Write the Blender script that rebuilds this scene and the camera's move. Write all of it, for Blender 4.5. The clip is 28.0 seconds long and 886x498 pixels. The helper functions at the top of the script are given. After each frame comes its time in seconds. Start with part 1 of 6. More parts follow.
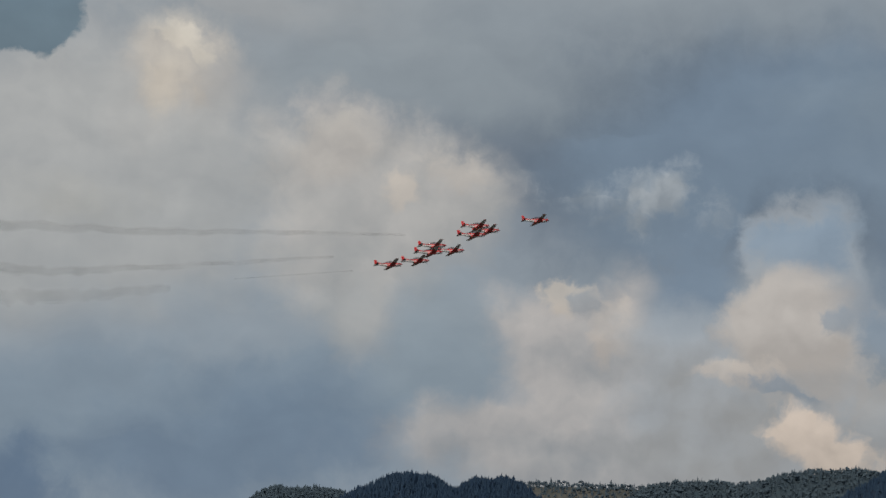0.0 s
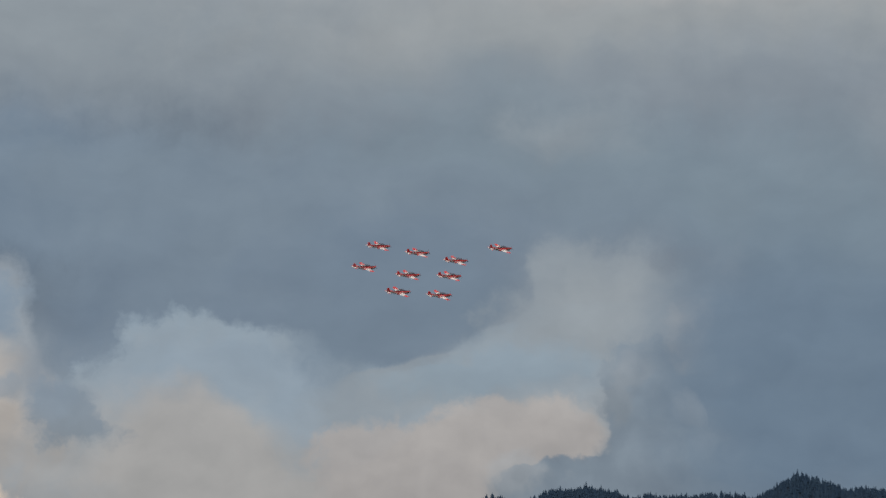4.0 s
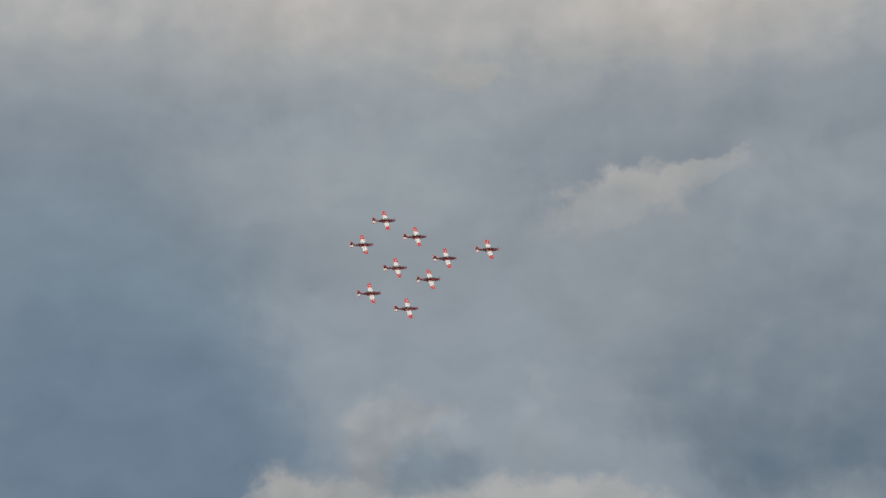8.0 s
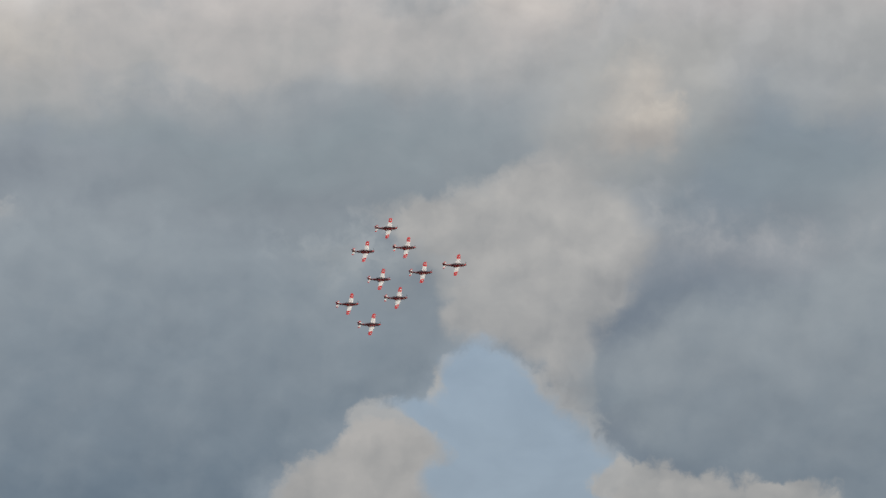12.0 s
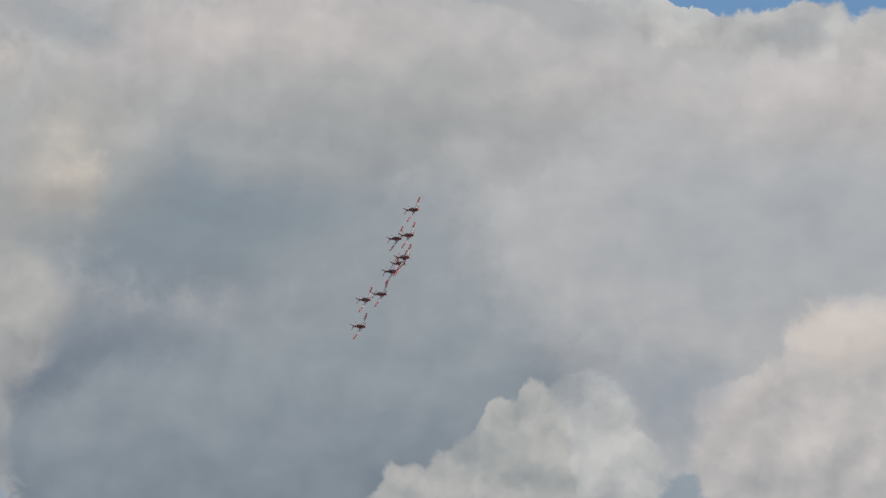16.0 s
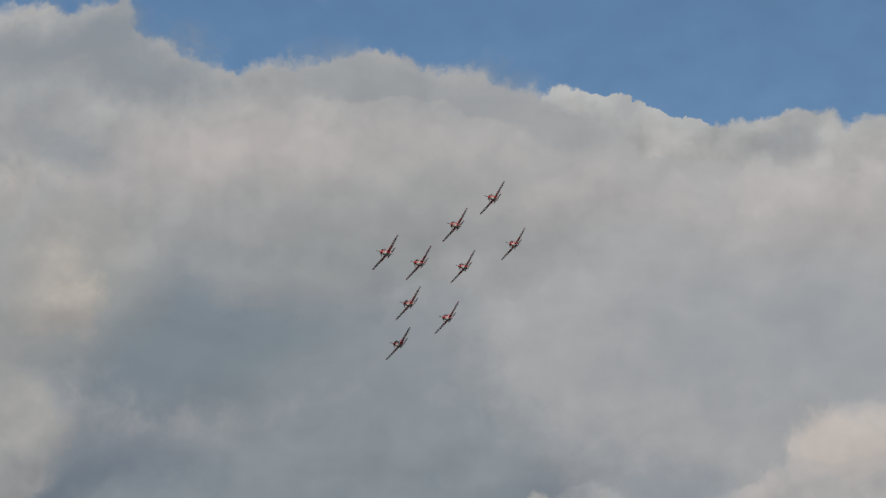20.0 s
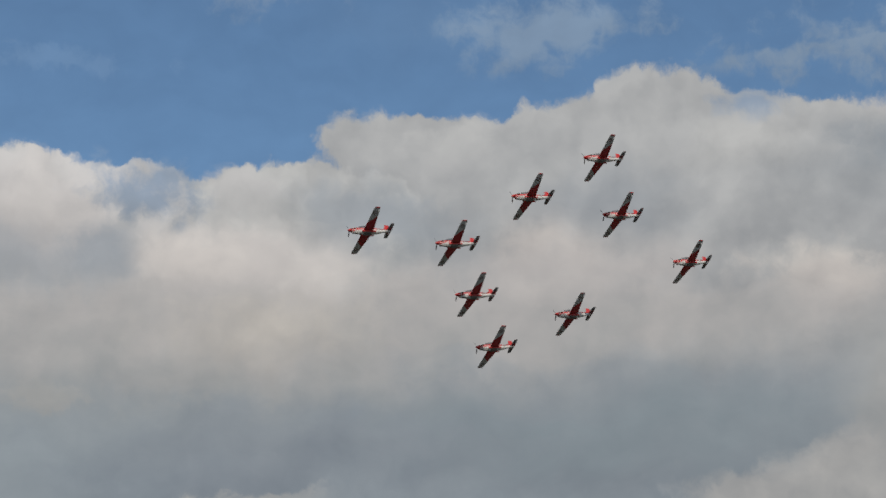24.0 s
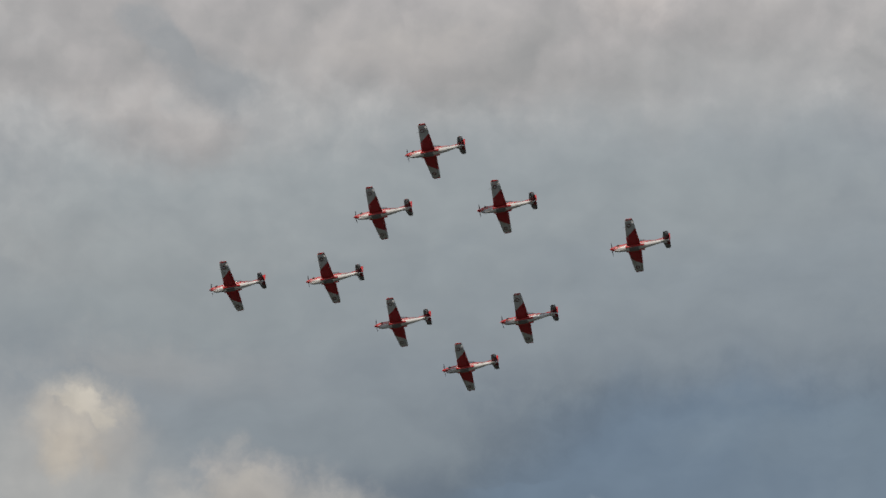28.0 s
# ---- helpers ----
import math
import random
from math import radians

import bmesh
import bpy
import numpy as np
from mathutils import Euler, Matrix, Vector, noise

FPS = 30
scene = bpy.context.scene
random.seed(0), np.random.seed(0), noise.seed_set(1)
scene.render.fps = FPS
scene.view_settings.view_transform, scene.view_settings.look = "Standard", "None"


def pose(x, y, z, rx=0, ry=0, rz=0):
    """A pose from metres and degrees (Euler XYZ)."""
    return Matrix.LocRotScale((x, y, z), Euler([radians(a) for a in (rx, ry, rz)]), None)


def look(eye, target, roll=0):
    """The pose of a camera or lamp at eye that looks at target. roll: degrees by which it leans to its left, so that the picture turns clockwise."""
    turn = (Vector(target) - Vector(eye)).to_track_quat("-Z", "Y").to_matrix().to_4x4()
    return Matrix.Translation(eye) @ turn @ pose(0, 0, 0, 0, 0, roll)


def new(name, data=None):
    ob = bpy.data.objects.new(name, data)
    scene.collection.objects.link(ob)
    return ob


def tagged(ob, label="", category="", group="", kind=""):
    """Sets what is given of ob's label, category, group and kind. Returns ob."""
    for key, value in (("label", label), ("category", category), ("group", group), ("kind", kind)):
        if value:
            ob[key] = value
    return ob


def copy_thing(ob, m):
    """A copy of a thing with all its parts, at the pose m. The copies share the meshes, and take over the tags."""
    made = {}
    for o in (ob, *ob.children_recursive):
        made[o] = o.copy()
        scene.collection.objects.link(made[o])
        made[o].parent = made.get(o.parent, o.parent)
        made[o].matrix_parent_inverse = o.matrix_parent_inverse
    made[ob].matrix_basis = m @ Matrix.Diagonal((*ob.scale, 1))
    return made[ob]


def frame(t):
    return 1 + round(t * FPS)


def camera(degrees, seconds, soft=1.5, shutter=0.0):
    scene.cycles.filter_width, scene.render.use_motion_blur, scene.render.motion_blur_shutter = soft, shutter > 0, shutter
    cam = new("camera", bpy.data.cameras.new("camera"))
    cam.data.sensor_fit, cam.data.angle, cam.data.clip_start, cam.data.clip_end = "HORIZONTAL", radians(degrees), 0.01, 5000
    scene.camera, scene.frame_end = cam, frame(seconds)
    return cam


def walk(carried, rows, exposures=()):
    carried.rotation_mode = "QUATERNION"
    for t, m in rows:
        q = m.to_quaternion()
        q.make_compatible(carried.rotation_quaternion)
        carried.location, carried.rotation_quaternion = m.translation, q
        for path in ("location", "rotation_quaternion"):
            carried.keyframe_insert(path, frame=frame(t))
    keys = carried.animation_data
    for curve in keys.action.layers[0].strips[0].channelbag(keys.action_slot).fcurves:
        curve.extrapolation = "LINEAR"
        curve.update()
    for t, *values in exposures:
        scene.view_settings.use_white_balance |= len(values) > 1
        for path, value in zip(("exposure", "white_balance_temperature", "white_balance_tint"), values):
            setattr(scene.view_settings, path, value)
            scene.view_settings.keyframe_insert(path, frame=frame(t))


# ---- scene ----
def aim(yaw, pitch, roll):
    """The camera's pose on its spot: compass yaw to the right, pitch up, roll, in degrees."""
    return pose(0, 0, 1.7, 90 + pitch, 0, -yaw) @ pose(0, 0, 0, 0, 0, roll)

cam = camera(22.179, 28.0, soft=1.6)
walk(cam, [
    (0, aim(-0.032, 6.578, 2.13)), (0.5, aim(2.751, 7.098, 2.20)), (1, aim(5.023, 7.674, 2.01)), (1.5, aim(8.222, 7.760, 1.94)),
    (2, aim(10.881, 7.891, 1.40)), (2.5, aim(13.681, 8.090, 0.93)), (3, aim(16.445, 7.834, 0.37)),
    (3.5, aim(18.734, 8.309, -0.01)), (5.5, aim(27.820, 8.602, -0.34)), (6, aim(30.176, 8.983, -0.49)),
    (6.5, aim(32.527, 9.519, -0.31)), (7, aim(34.962, 9.693, 0.03)), (7.5, aim(37.451, 9.380, -0.38)),
    (8, aim(39.253, 9.686, -0.35)), (8.5, aim(41.553, 9.797, -0.50)), (9, aim(44.145, 10.011, -0.45)),
    (9.5, aim(46.162, 10.045, -0.20)), (10, aim(48.705, 10.282, -0.12)), (10.5, aim(51.316, 10.485, -0.32)),
    (11, aim(53.388, 10.484, -0.38)), (11.5, aim(55.934, 10.411, -0.19)), (12, aim(58.138, 10.973, -0.66)),
    (13, aim(63.086, 10.460, -0.37)), (13.5, aim(64.534, 10.833, -0.61)), (15.5, aim(70.993, 11.598, -2.53)),
    (16, aim(73.108, 12.047, -2.94)), (16.5, aim(73.389, 12.680, -3.92)), (17, aim(73.973, 13.175, -4.03)),
    (17.5, aim(74.880, 13.226, -4.46)), (18, aim(73.902, 13.157, -4.19)), (18.5, aim(73.867, 13.218, -4.21)),
    (19, aim(73.780, 13.730, -4.12)), (19.5, aim(73.450, 14.180, -4.00)), (20, aim(73.328, 14.942, -4.20)),
    (20.5, aim(72.552, 15.297, -4.03)), (22.5, aim(63.784, 17.289, -2.19)), (23, aim(60.553, 18.395, -1.57)),
    (23.5, aim(55.678, 18.106, -0.56)), (24, aim(50.166, 18.061, -0.07)), (24.5, aim(45.611, 18.093, 0.33)),
    (25, aim(39.064, 18.596, 1.25)), (25.5, aim(33.908, 18.187, 1.98)), (26, aim(29.029, 17.584, 2.40)),
    (26.5, aim(22.738, 17.447, 2.27)), (27, aim(14.529, 17.271, -0.08)), (27.5, aim(7.644, 16.770, -0.22)),
    (28, aim(2.387, 15.523, -0.70)),
], exposures=[(0, 0.0), (13, 0.04), (16, 0.05), (17, -0.08), (18, -0.24), (20, -0.2), (22.5, -0.15), (25, -0.17), (27, -0.26), (28, -0.08)])

# ---- sky and sun ----
SUN_AZIMUTH, SUN_HEIGHT = 215.0, 44.0  # compass bearing and height of the sun, in degrees


def link(tree, a, b):
    tree.links.new(a, b)


def node(tree, kind, **values):
    n = tree.nodes.new(kind)
    for key, value in values.items():
        n.inputs[key.replace("_", " ")].default_value = value
    return n


def maths(tree, op, a, b=None, c=None):
    n = tree.nodes.new("ShaderNodeMath")
    n.operation = op
    for i, v in enumerate((a, b, c)):
        if v is None:
            continue
        if isinstance(v, (int, float)):
            n.inputs[i].default_value = v
        else:
            link(tree, v, n.inputs[i])
    return n.outputs[0]


world = bpy.data.worlds.new("world")
scene.world = world
world.use_nodes = True
world.cycles.sampling_method, world.cycles.sample_map_resolution = "MANUAL", 256
sky_tree = world.node_tree
sky_tree.nodes.clear()
clear_sky = sky_tree.nodes.new("ShaderNodeTexSky")
clear_sky.sky_type, clear_sky.sun_disc = "NISHITA", False
clear_sky.sun_elevation, clear_sky.sun_rotation = radians(SUN_HEIGHT), radians(SUN_AZIMUTH)
clear_sky.altitude, clear_sky.air_density, clear_sky.dust_density, clear_sky.ozone_density = 500, 1.0, 0.6, 1.4
blue = sky_tree.nodes.new("ShaderNodeMix")
blue.data_type, blue.blend_type = "RGBA", "MULTIPLY"
blue.inputs[0].default_value, blue.inputs[7].default_value = 1.0, (0.088, 0.102, 0.106, 1)
link(sky_tree, clear_sky.outputs[0], blue.inputs[6])
# compass bearing and height of each direction, in degrees
facing = sky_tree.nodes.new("ShaderNodeTexCoord")
split = sky_tree.nodes.new("ShaderNodeSeparateXYZ")
link(sky_tree, facing.outputs["Generated"], split.inputs[0])
bearing = maths(sky_tree, "MULTIPLY", maths(sky_tree, "ARCTAN2", split.outputs[0], split.outputs[1]), 57.29578)
height = maths(sky_tree, "MULTIPLY", maths(sky_tree, "ARCSINE", split.outputs[2]), 57.29578)
chart = sky_tree.nodes.new("ShaderNodeCombineXYZ")
link(sky_tree, bearing, chart.inputs[0])
link(sky_tree, height, chart.inputs[1])


def billow(scale, detail, amount, rough=0.55):
    """A field of offsets, some degrees wide, that frays the outlines of the clouds."""
    n = sky_tree.nodes.new("ShaderNodeTexNoise")
    n.noise_dimensions = "2D"
    n.inputs["Scale"].default_value, n.inputs["Detail"].default_value, n.inputs["Roughness"].default_value = scale, detail, rough
    link(sky_tree, chart.outputs[0], n.inputs["Vector"])
    c = sky_tree.nodes.new("ShaderNodeVectorMath")
    c.operation = "SUBTRACT"
    c.inputs[1].default_value = (0.5, 0.5, 0.5)
    link(sky_tree, n.outputs["Color"], c.inputs[0])
    s = sky_tree.nodes.new("ShaderNodeVectorMath")
    s.operation = "SCALE"
    s.inputs[3].default_value = amount
    link(sky_tree, c.outputs[0], s.inputs[0])
    return s.outputs[0]


def added(a, b):
    n = sky_tree.nodes.new("ShaderNodeVectorMath")
    link(sky_tree, a, n.inputs[0])
    link(sky_tree, b, n.inputs[1])
    return n.outputs[0]


crisp = added(added(chart.outputs[0], billow(0.8, 3, 0.55, 0.5)), billow(2.6, 7, 0.30, 0.62))
drift = added(chart.outputs[0], billow(0.32, 6, 1.5, 0.5))


def swell(shift):
    """Rounded heads and soft folds of the clouds, as a height field sampled some way off."""
    at = sky_tree.nodes.new("ShaderNodeVectorMath")
    link(sky_tree, crisp, at.inputs[0])
    at.inputs[1].default_value = shift
    heads = sky_tree.nodes.new("ShaderNodeTexVoronoi")
    heads.voronoi_dimensions, heads.feature, heads.normalize = "2D", "SMOOTH_F1", True
    for key, value in (("Scale", 0.5), ("Detail", 2.5), ("Roughness", 0.45), ("Lacunarity", 2.3), ("Smoothness", 0.7)):
        heads.inputs[key].default_value = value
    soft = sky_tree.nodes.new("ShaderNodeTexNoise")
    soft.noise_dimensions = "2D"
    for key, value in (("Scale", 0.34), ("Detail", 6), ("Roughness", 0.5)):
        soft.inputs[key].default_value = value
    for n in (heads, soft):
        link(sky_tree, at.outputs[0], n.inputs["Vector"])
    return maths(sky_tree, "MULTIPLY_ADD", heads.outputs["Distance"], -0.8, soft.outputs["Fac"])


# the sun stands high behind the camera, so the upper sides of the swellings are the lighter ones
modelling = maths(sky_tree, "SUBTRACT", swell((0, 0, 0)), swell((-0.25, 0.5, 0)))
# the rims thin out unevenly into wisps, and bulge with the swellings
wisps = sky_tree.nodes.new("ShaderNodeTexNoise")
wisps.noise_dimensions = "2D"
for key, value in (("Scale", 0.9), ("Detail", 8), ("Roughness", 0.62)):
    wisps.inputs[key].default_value = value
link(sky_tree, crisp, wisps.inputs["Vector"])
ragged = maths(sky_tree, "MULTIPLY_ADD", wisps.outputs["Fac"], 3.0, -1.0)
bulge = sky_tree.nodes.new("ShaderNodeVectorMath")
bulge.operation = "SCALE"
bulge.inputs[0].default_value = (0.12, -0.25, 0)
link(sky_tree, maths(sky_tree, "MULTIPLY_ADD", ragged, 0.02, modelling), bulge.inputs[3])
crisp, drift = added(crisp, bulge.outputs[0]), added(drift, bulge.outputs[0])
# the open deck all round: grey cloud with lighter and darker fields
deck = sky_tree.nodes.new("ShaderNodeTexNoise")
deck.noise_dimensions = "2D"
deck.inputs["Scale"].default_value, deck.inputs["Detail"].default_value = 0.09, 6
link(sky_tree, chart.outputs[0], deck.inputs["Vector"])
deck_ramp = sky_tree.nodes.new("ShaderNodeValToRGB")
deck_ramp.color_ramp.elements[0].position, deck_ramp.color_ramp.elements[0].color = 0.36, (0.172, 0.229, 0.280, 1)
deck_ramp.color_ramp.elements[1].position, deck_ramp.color_ramp.elements[1].color = 0.66, (0.402, 0.394, 0.390, 1)
link(sky_tree, deck.outputs["Fac"], deck_ramp.inputs[0])
top_coat = [deck_ramp.outputs[0]]


sheet = {}


def cloud_sheet(name):
    """Begins a new sheet of cloud in front of those before it."""
    tree = bpy.data.node_groups.new(name, "ShaderNodeTree")
    for key, kind in (("crisp", "NodeSocketVector"), ("drift", "NodeSocketVector"), ("modelling", "NodeSocketFloat"), ("ragged", "NodeSocketFloat"), ("behind", "NodeSocketColor"), ("clear", "NodeSocketColor")):
        tree.interface.new_socket(key, in_out="INPUT", socket_type=kind)
    tree.interface.new_socket("sky", in_out="OUTPUT", socket_type="NodeSocketColor")
    source = tree.nodes.new("NodeGroupInput")
    sheet.update(tree=tree, crisp=source.outputs[0], drift=source.outputs[1], modelling=source.outputs[2], ragged=source.outputs[3], coat=source.outputs[4], clear=source.outputs[5])


def hang_sheet():
    """Closes the sheet of cloud and hangs it in the sky."""
    out = sheet["tree"].nodes.new("NodeGroupOutput")
    link(sheet["tree"], sheet["coat"], out.inputs[0])
    hung = sky_tree.nodes.new("ShaderNodeGroup")
    hung.node_tree = sheet["tree"]
    for i, source in enumerate((crisp, drift, modelling, ragged, top_coat[0], blue.outputs[2])):
        link(sky_tree, source, hung.inputs[i])
    top_coat[0] = hung.outputs[0]


def heap(bearing_at, height_at, wide, tall, upper, lower, soft, folds, cover, outline, torn_by=0.0):
    """One mass, hollow or gap of the cloud cover, by its place and half size in the sky in degrees. It goes from the upper tone
    to the lower one; soft: the width of its rim in degrees; folds: how strongly its swellings show; outline: how far it reaches
    all round, anticlockwise, in hundredths of its half size; torn_by: more for thin, wispy cloud."""
    tree, c = sheet["tree"], math.cos(radians(height_at))
    place = tree.nodes.new("ShaderNodeVectorMath")
    place.operation = "MULTIPLY_ADD"
    place.inputs[1].default_value, place.inputs[2].default_value = (c / wide, 1 / tall, 0), (-bearing_at * c / wide, -height_at / tall, 0)
    link(tree, sheet["crisp" if soft < 0.55 else "drift"], place.inputs[0])
    across, rise, reach = (tree.nodes.new("ShaderNodeVectorMath") for _ in range(3))
    across.operation, rise.operation, reach.operation = "DOT_PRODUCT", "DOT_PRODUCT", "LENGTH"
    across.inputs[1].default_value, rise.inputs[1].default_value = (1, 0, 0), (0, 1, 0)
    for n in (across, rise, reach):
        link(tree, place.outputs[0], n.inputs[0])
    turn = maths(tree, "MULTIPLY_ADD", maths(tree, "ARCTAN2", rise.outputs["Value"], across.outputs["Value"]), 0.1591549, 0.5)
    rim = tree.nodes.new("ShaderNodeFloatCurve")
    curve, most = rim.mapping.curves[0], max(outline)
    closed = outline + outline[:1]
    for i, r in enumerate(closed):
        if 0 < i < len(outline):
            curve.points.new(i / len(outline), r / most)
        else:
            curve.points[0 if i == 0 else len(curve.points) - 1].location = (i / len(outline), r / most)
    rim.mapping.update()
    link(tree, turn, rim.inputs["Value"])
    inside = maths(tree, "SUBTRACT", maths(tree, "MULTIPLY", rim.outputs[0], most / 100), reach.outputs["Value"])
    fray = torn_by or min(1.0, 0.40 / soft)
    torn = maths(tree, "MULTIPLY_ADD", sheet["ragged"], fray, 0.5 - 0.5 * fray)
    ramp = maths(tree, "MULTIPLY_ADD", inside, min(wide, tall) / soft, torn)
    ramp = maths(tree, "MINIMUM", maths(tree, "MAXIMUM", ramp, 0.0), 1.0)
    fade = maths(tree, "MULTIPLY", maths(tree, "MULTIPLY", ramp, ramp), maths(tree, "MULTIPLY_ADD", ramp, -2 * cover, 3 * cover))
    if upper == "blue":
        colour = sheet["clear"]
    else:
        swollen = maths(tree, "MULTIPLY_ADD", sheet["modelling"], 4.2 * folds, 0.5)
        gradient = maths(tree, "MULTIPLY_ADD", rise.outputs["Value"], 0.45, swollen)
        tone = tree.nodes.new("ShaderNodeMix")
        tone.data_type = "RGBA"
        light, shade = 1 + 0.32 * folds, 1 - 0.32 * folds
        tone.inputs[6].default_value, tone.inputs[7].default_value = (*(shade * v for v in lower), 1), (*(light * v for v in upper), 1)
        link(tree, gradient, tone.inputs[0])
        colour = tone.outputs[2]
    coat = tree.nodes.new("ShaderNodeMix")
    coat.data_type = "RGBA"
    link(tree, fade, coat.inputs[0])
    link(tree, sheet["coat"], coat.inputs[6])
    link(tree, colour, coat.inputs[7])
    sheet["coat"] = coat.outputs[2]


cloud_sheet("far haze under the clouds")
heap(38.07, 2.67, 58.00, 11.33, (0.280, 0.322, 0.361), (0.240, 0.287, 0.336), 4.29, 0, 1, [100, 104, 123, 109, 96, 96, 109, 123, 103, 99, 104, 122, 109, 102, 101, 108, 122, 103])
heap(0.12, 17.02, 19.24, 10.98, (0.306, 0.331, 0.356), (0.248, 0.282, 0.317), 4.29, 0, 1, [98, 97, 108, 99, 91, 91, 99, 109, 102, 95, 96, 97, 102, 98, 97, 100, 101, 96])
hang_sheet()
cloud_sheet("open blue above")
heap(54.73, 22.27, 40.47, 9.27, "blue", "blue", 1.72, 0, 1, [98, 96, 96, 104, 100, 102, 115, 111, 98, 92, 97, 105, 103, 100, 99, 109, 116, 105])
heap(39.77, 22.45, 1.37, 0.20, (0.213, 0.342, 0.534), (0.213, 0.342, 0.534), 0.34, 0, .35, [92, 95, 76, 68, 85, 106, 97, 77, 74, 95, 87, 96])
heap(44.75, 25.05, 1.94, 0.73, (0.297, 0.378, 0.483), (0.297, 0.378, 0.483), 1.14, .2, .6, [97, 45, 51, 79, 98, 88, 80, 77, 65, 72, 80, 115], 0.8)
heap(49.64, 23.79, 2.46, 0.70, (0.178, 0.294, 0.470), (0.178, 0.294, 0.470), 1.57, 0, .2, [85, 76, 90, 87, 113, 79, 69, 80, 95, 92, 85, 91])
heap(52.82, 23.55, 2.20, 1.31, (0.259, 0.348, 0.465), (0.259, 0.348, 0.465), 0.96, .3, .75, [87, 76, 69, 88, 53, 45, 44, 51, 71, 98, 80, 67, 64, 64, 57, 57, 65, 72], 0.8)
heap(62.50, 23.10, 4.29, 0.68, (0.242, 0.329, 0.447), (0.259, 0.338, 0.441), 1.02, .25, .85, [34, 49, 108, 107, 88, 55, 42, 38, 39, 48, 73, 95, 113, 85, 55, 38, 32, 31], 0.8)
heap(70.79, 22.87, 1.98, 0.54, (0.234, 0.319, 0.441), (0.234, 0.319, 0.441), 1.43, .2, .7, [97, 86, 76, 78, 104, 101, 89, 88, 78, 92, 95, 106], 0.8)
heap(64.72, 22.10, 1.38, 0.33, (0.211, 0.309, 0.453), (0.211, 0.309, 0.453), 1.02, .2, .45, [96, 106, 94, 96, 91, 109, 93, 106, 95, 98, 90, 105], 0.8)
heap(67.06, 23.54, 1.04, 0.28, (0.211, 0.309, 0.453), (0.211, 0.309, 0.453), 1.02, .2, .4, [90, 83, 104, 91, 95, 80, 77, 101, 94, 91, 84, 88], 0.8)
hang_sheet()
cloud_sheet("heaps and towers below the blue")
heap(72.88, 12.95, 14.39, 8.49, (0.462, 0.460, 0.462), (0.383, 0.397, 0.414), 0.43, .2, 1, [89, 89, 91, 95, 102, 97, 88, 82, 79, 77, 76, 78, 81, 84, 89, 97, 109, 116, 108, 104, 102, 101, 99, 99, 102, 102, 91, 79, 71, 69, 71, 72, 75, 78, 84, 85, 87, 114, 128, 115, 105, 98, 94, 91])
heap(81.86, 16.93, 5.26, 1.81, (0.499, 0.497, 0.487), (0.427, 0.431, 0.432), 0.17, .5, .95, [55, 46, 39, 35, 32, 31, 32, 33, 36, 41, 50, 68, 98, 82, 74, 69, 57, 47, 43, 41, 40, 42, 40, 30, 34, 36, 36, 37, 141, 97, 74, 62])
heap(75.49, 6.11, 3.44, 2.53, (0.475, 0.473, 0.462), (0.351, 0.370, 0.391), 0.20, .45, .97, [97, 97, 96, 99, 107, 95, 86, 81, 80, 82, 87, 98, 98, 91, 89, 85, 82, 83, 81, 79, 94, 104, 108, 99, 90, 93, 91, 87, 72, 68, 76, 83])
heap(82.85, 6.48, 3.68, 3.71, (0.500, 0.473, 0.462), (0.372, 0.380, 0.386), 0.43, .35, .95, [99, 98, 99, 104, 110, 98, 91, 88, 89, 93, 102, 98, 90, 87, 87, 87, 86, 88, 95, 107, 111, 105, 103, 101, 98, 92, 80, 72, 73, 89, 95, 100])
heap(59.71, 16.98, 13.26, 5.62, (0.436, 0.440, 0.441), (0.331, 0.343, 0.358), 0.31, .3, 1, [91, 91, 92, 95, 101, 108, 97, 89, 84, 82, 81, 81, 81, 84, 88, 95, 106, 110, 105, 104, 104, 100, 99, 99, 102, 107, 98, 77, 78, 81, 89, 77, 80, 81, 88, 102, 96, 95, 102, 116, 109, 101, 96, 93])
heap(43.25, 16.91, 6.56, 3.54, (0.486, 0.484, 0.468), (0.363, 0.371, 0.376), 0.29, .4, .97, [91, 92, 96, 106, 117, 107, 103, 101, 97, 97, 100, 108, 107, 100, 98, 100, 99, 100, 105, 116, 109, 108, 101, 93, 78, 90, 91, 112, 125, 115, 102, 94])
heap(55.86, 18.16, 6.78, 4.49, (0.439, 0.443, 0.444), (0.353, 0.366, 0.381), 0.29, .35, .97, [88, 89, 92, 98, 103, 102, 103, 106, 99, 94, 90, 89, 89, 91, 89, 88, 89, 92, 97, 98, 95, 94, 95, 98, 104, 105, 108, 106, 97, 91, 90, 77, 90, 94, 98, 83, 81, 85, 94, 107, 112, 99, 92, 89])
heap(25.08, 18.00, 11.10, 5.27, (0.479, 0.477, 0.466), (0.376, 0.390, 0.401), 0.26, .35, 1, [88, 89, 89, 89, 92, 96, 104, 115, 104, 96, 91, 89, 88, 89, 91, 92, 95, 99, 107, 110, 104, 101, 100, 99, 98, 99, 99, 95, 86, 92, 88, 85, 85, 89, 94, 98, 103, 103, 110, 115, 107, 98, 93, 90])
heap(30.12, 18.48, 5.35, 3.78, (0.365, 0.400, 0.429), (0.407, 0.411, 0.411), 0.29, .35, .95, [80, 81, 84, 92, 106, 116, 104, 97, 95, 96, 98, 96, 96, 101, 108, 100, 96, 96, 100, 97, 100, 94, 83, 71, 97, 101, 107, 118, 121, 101, 89, 83])
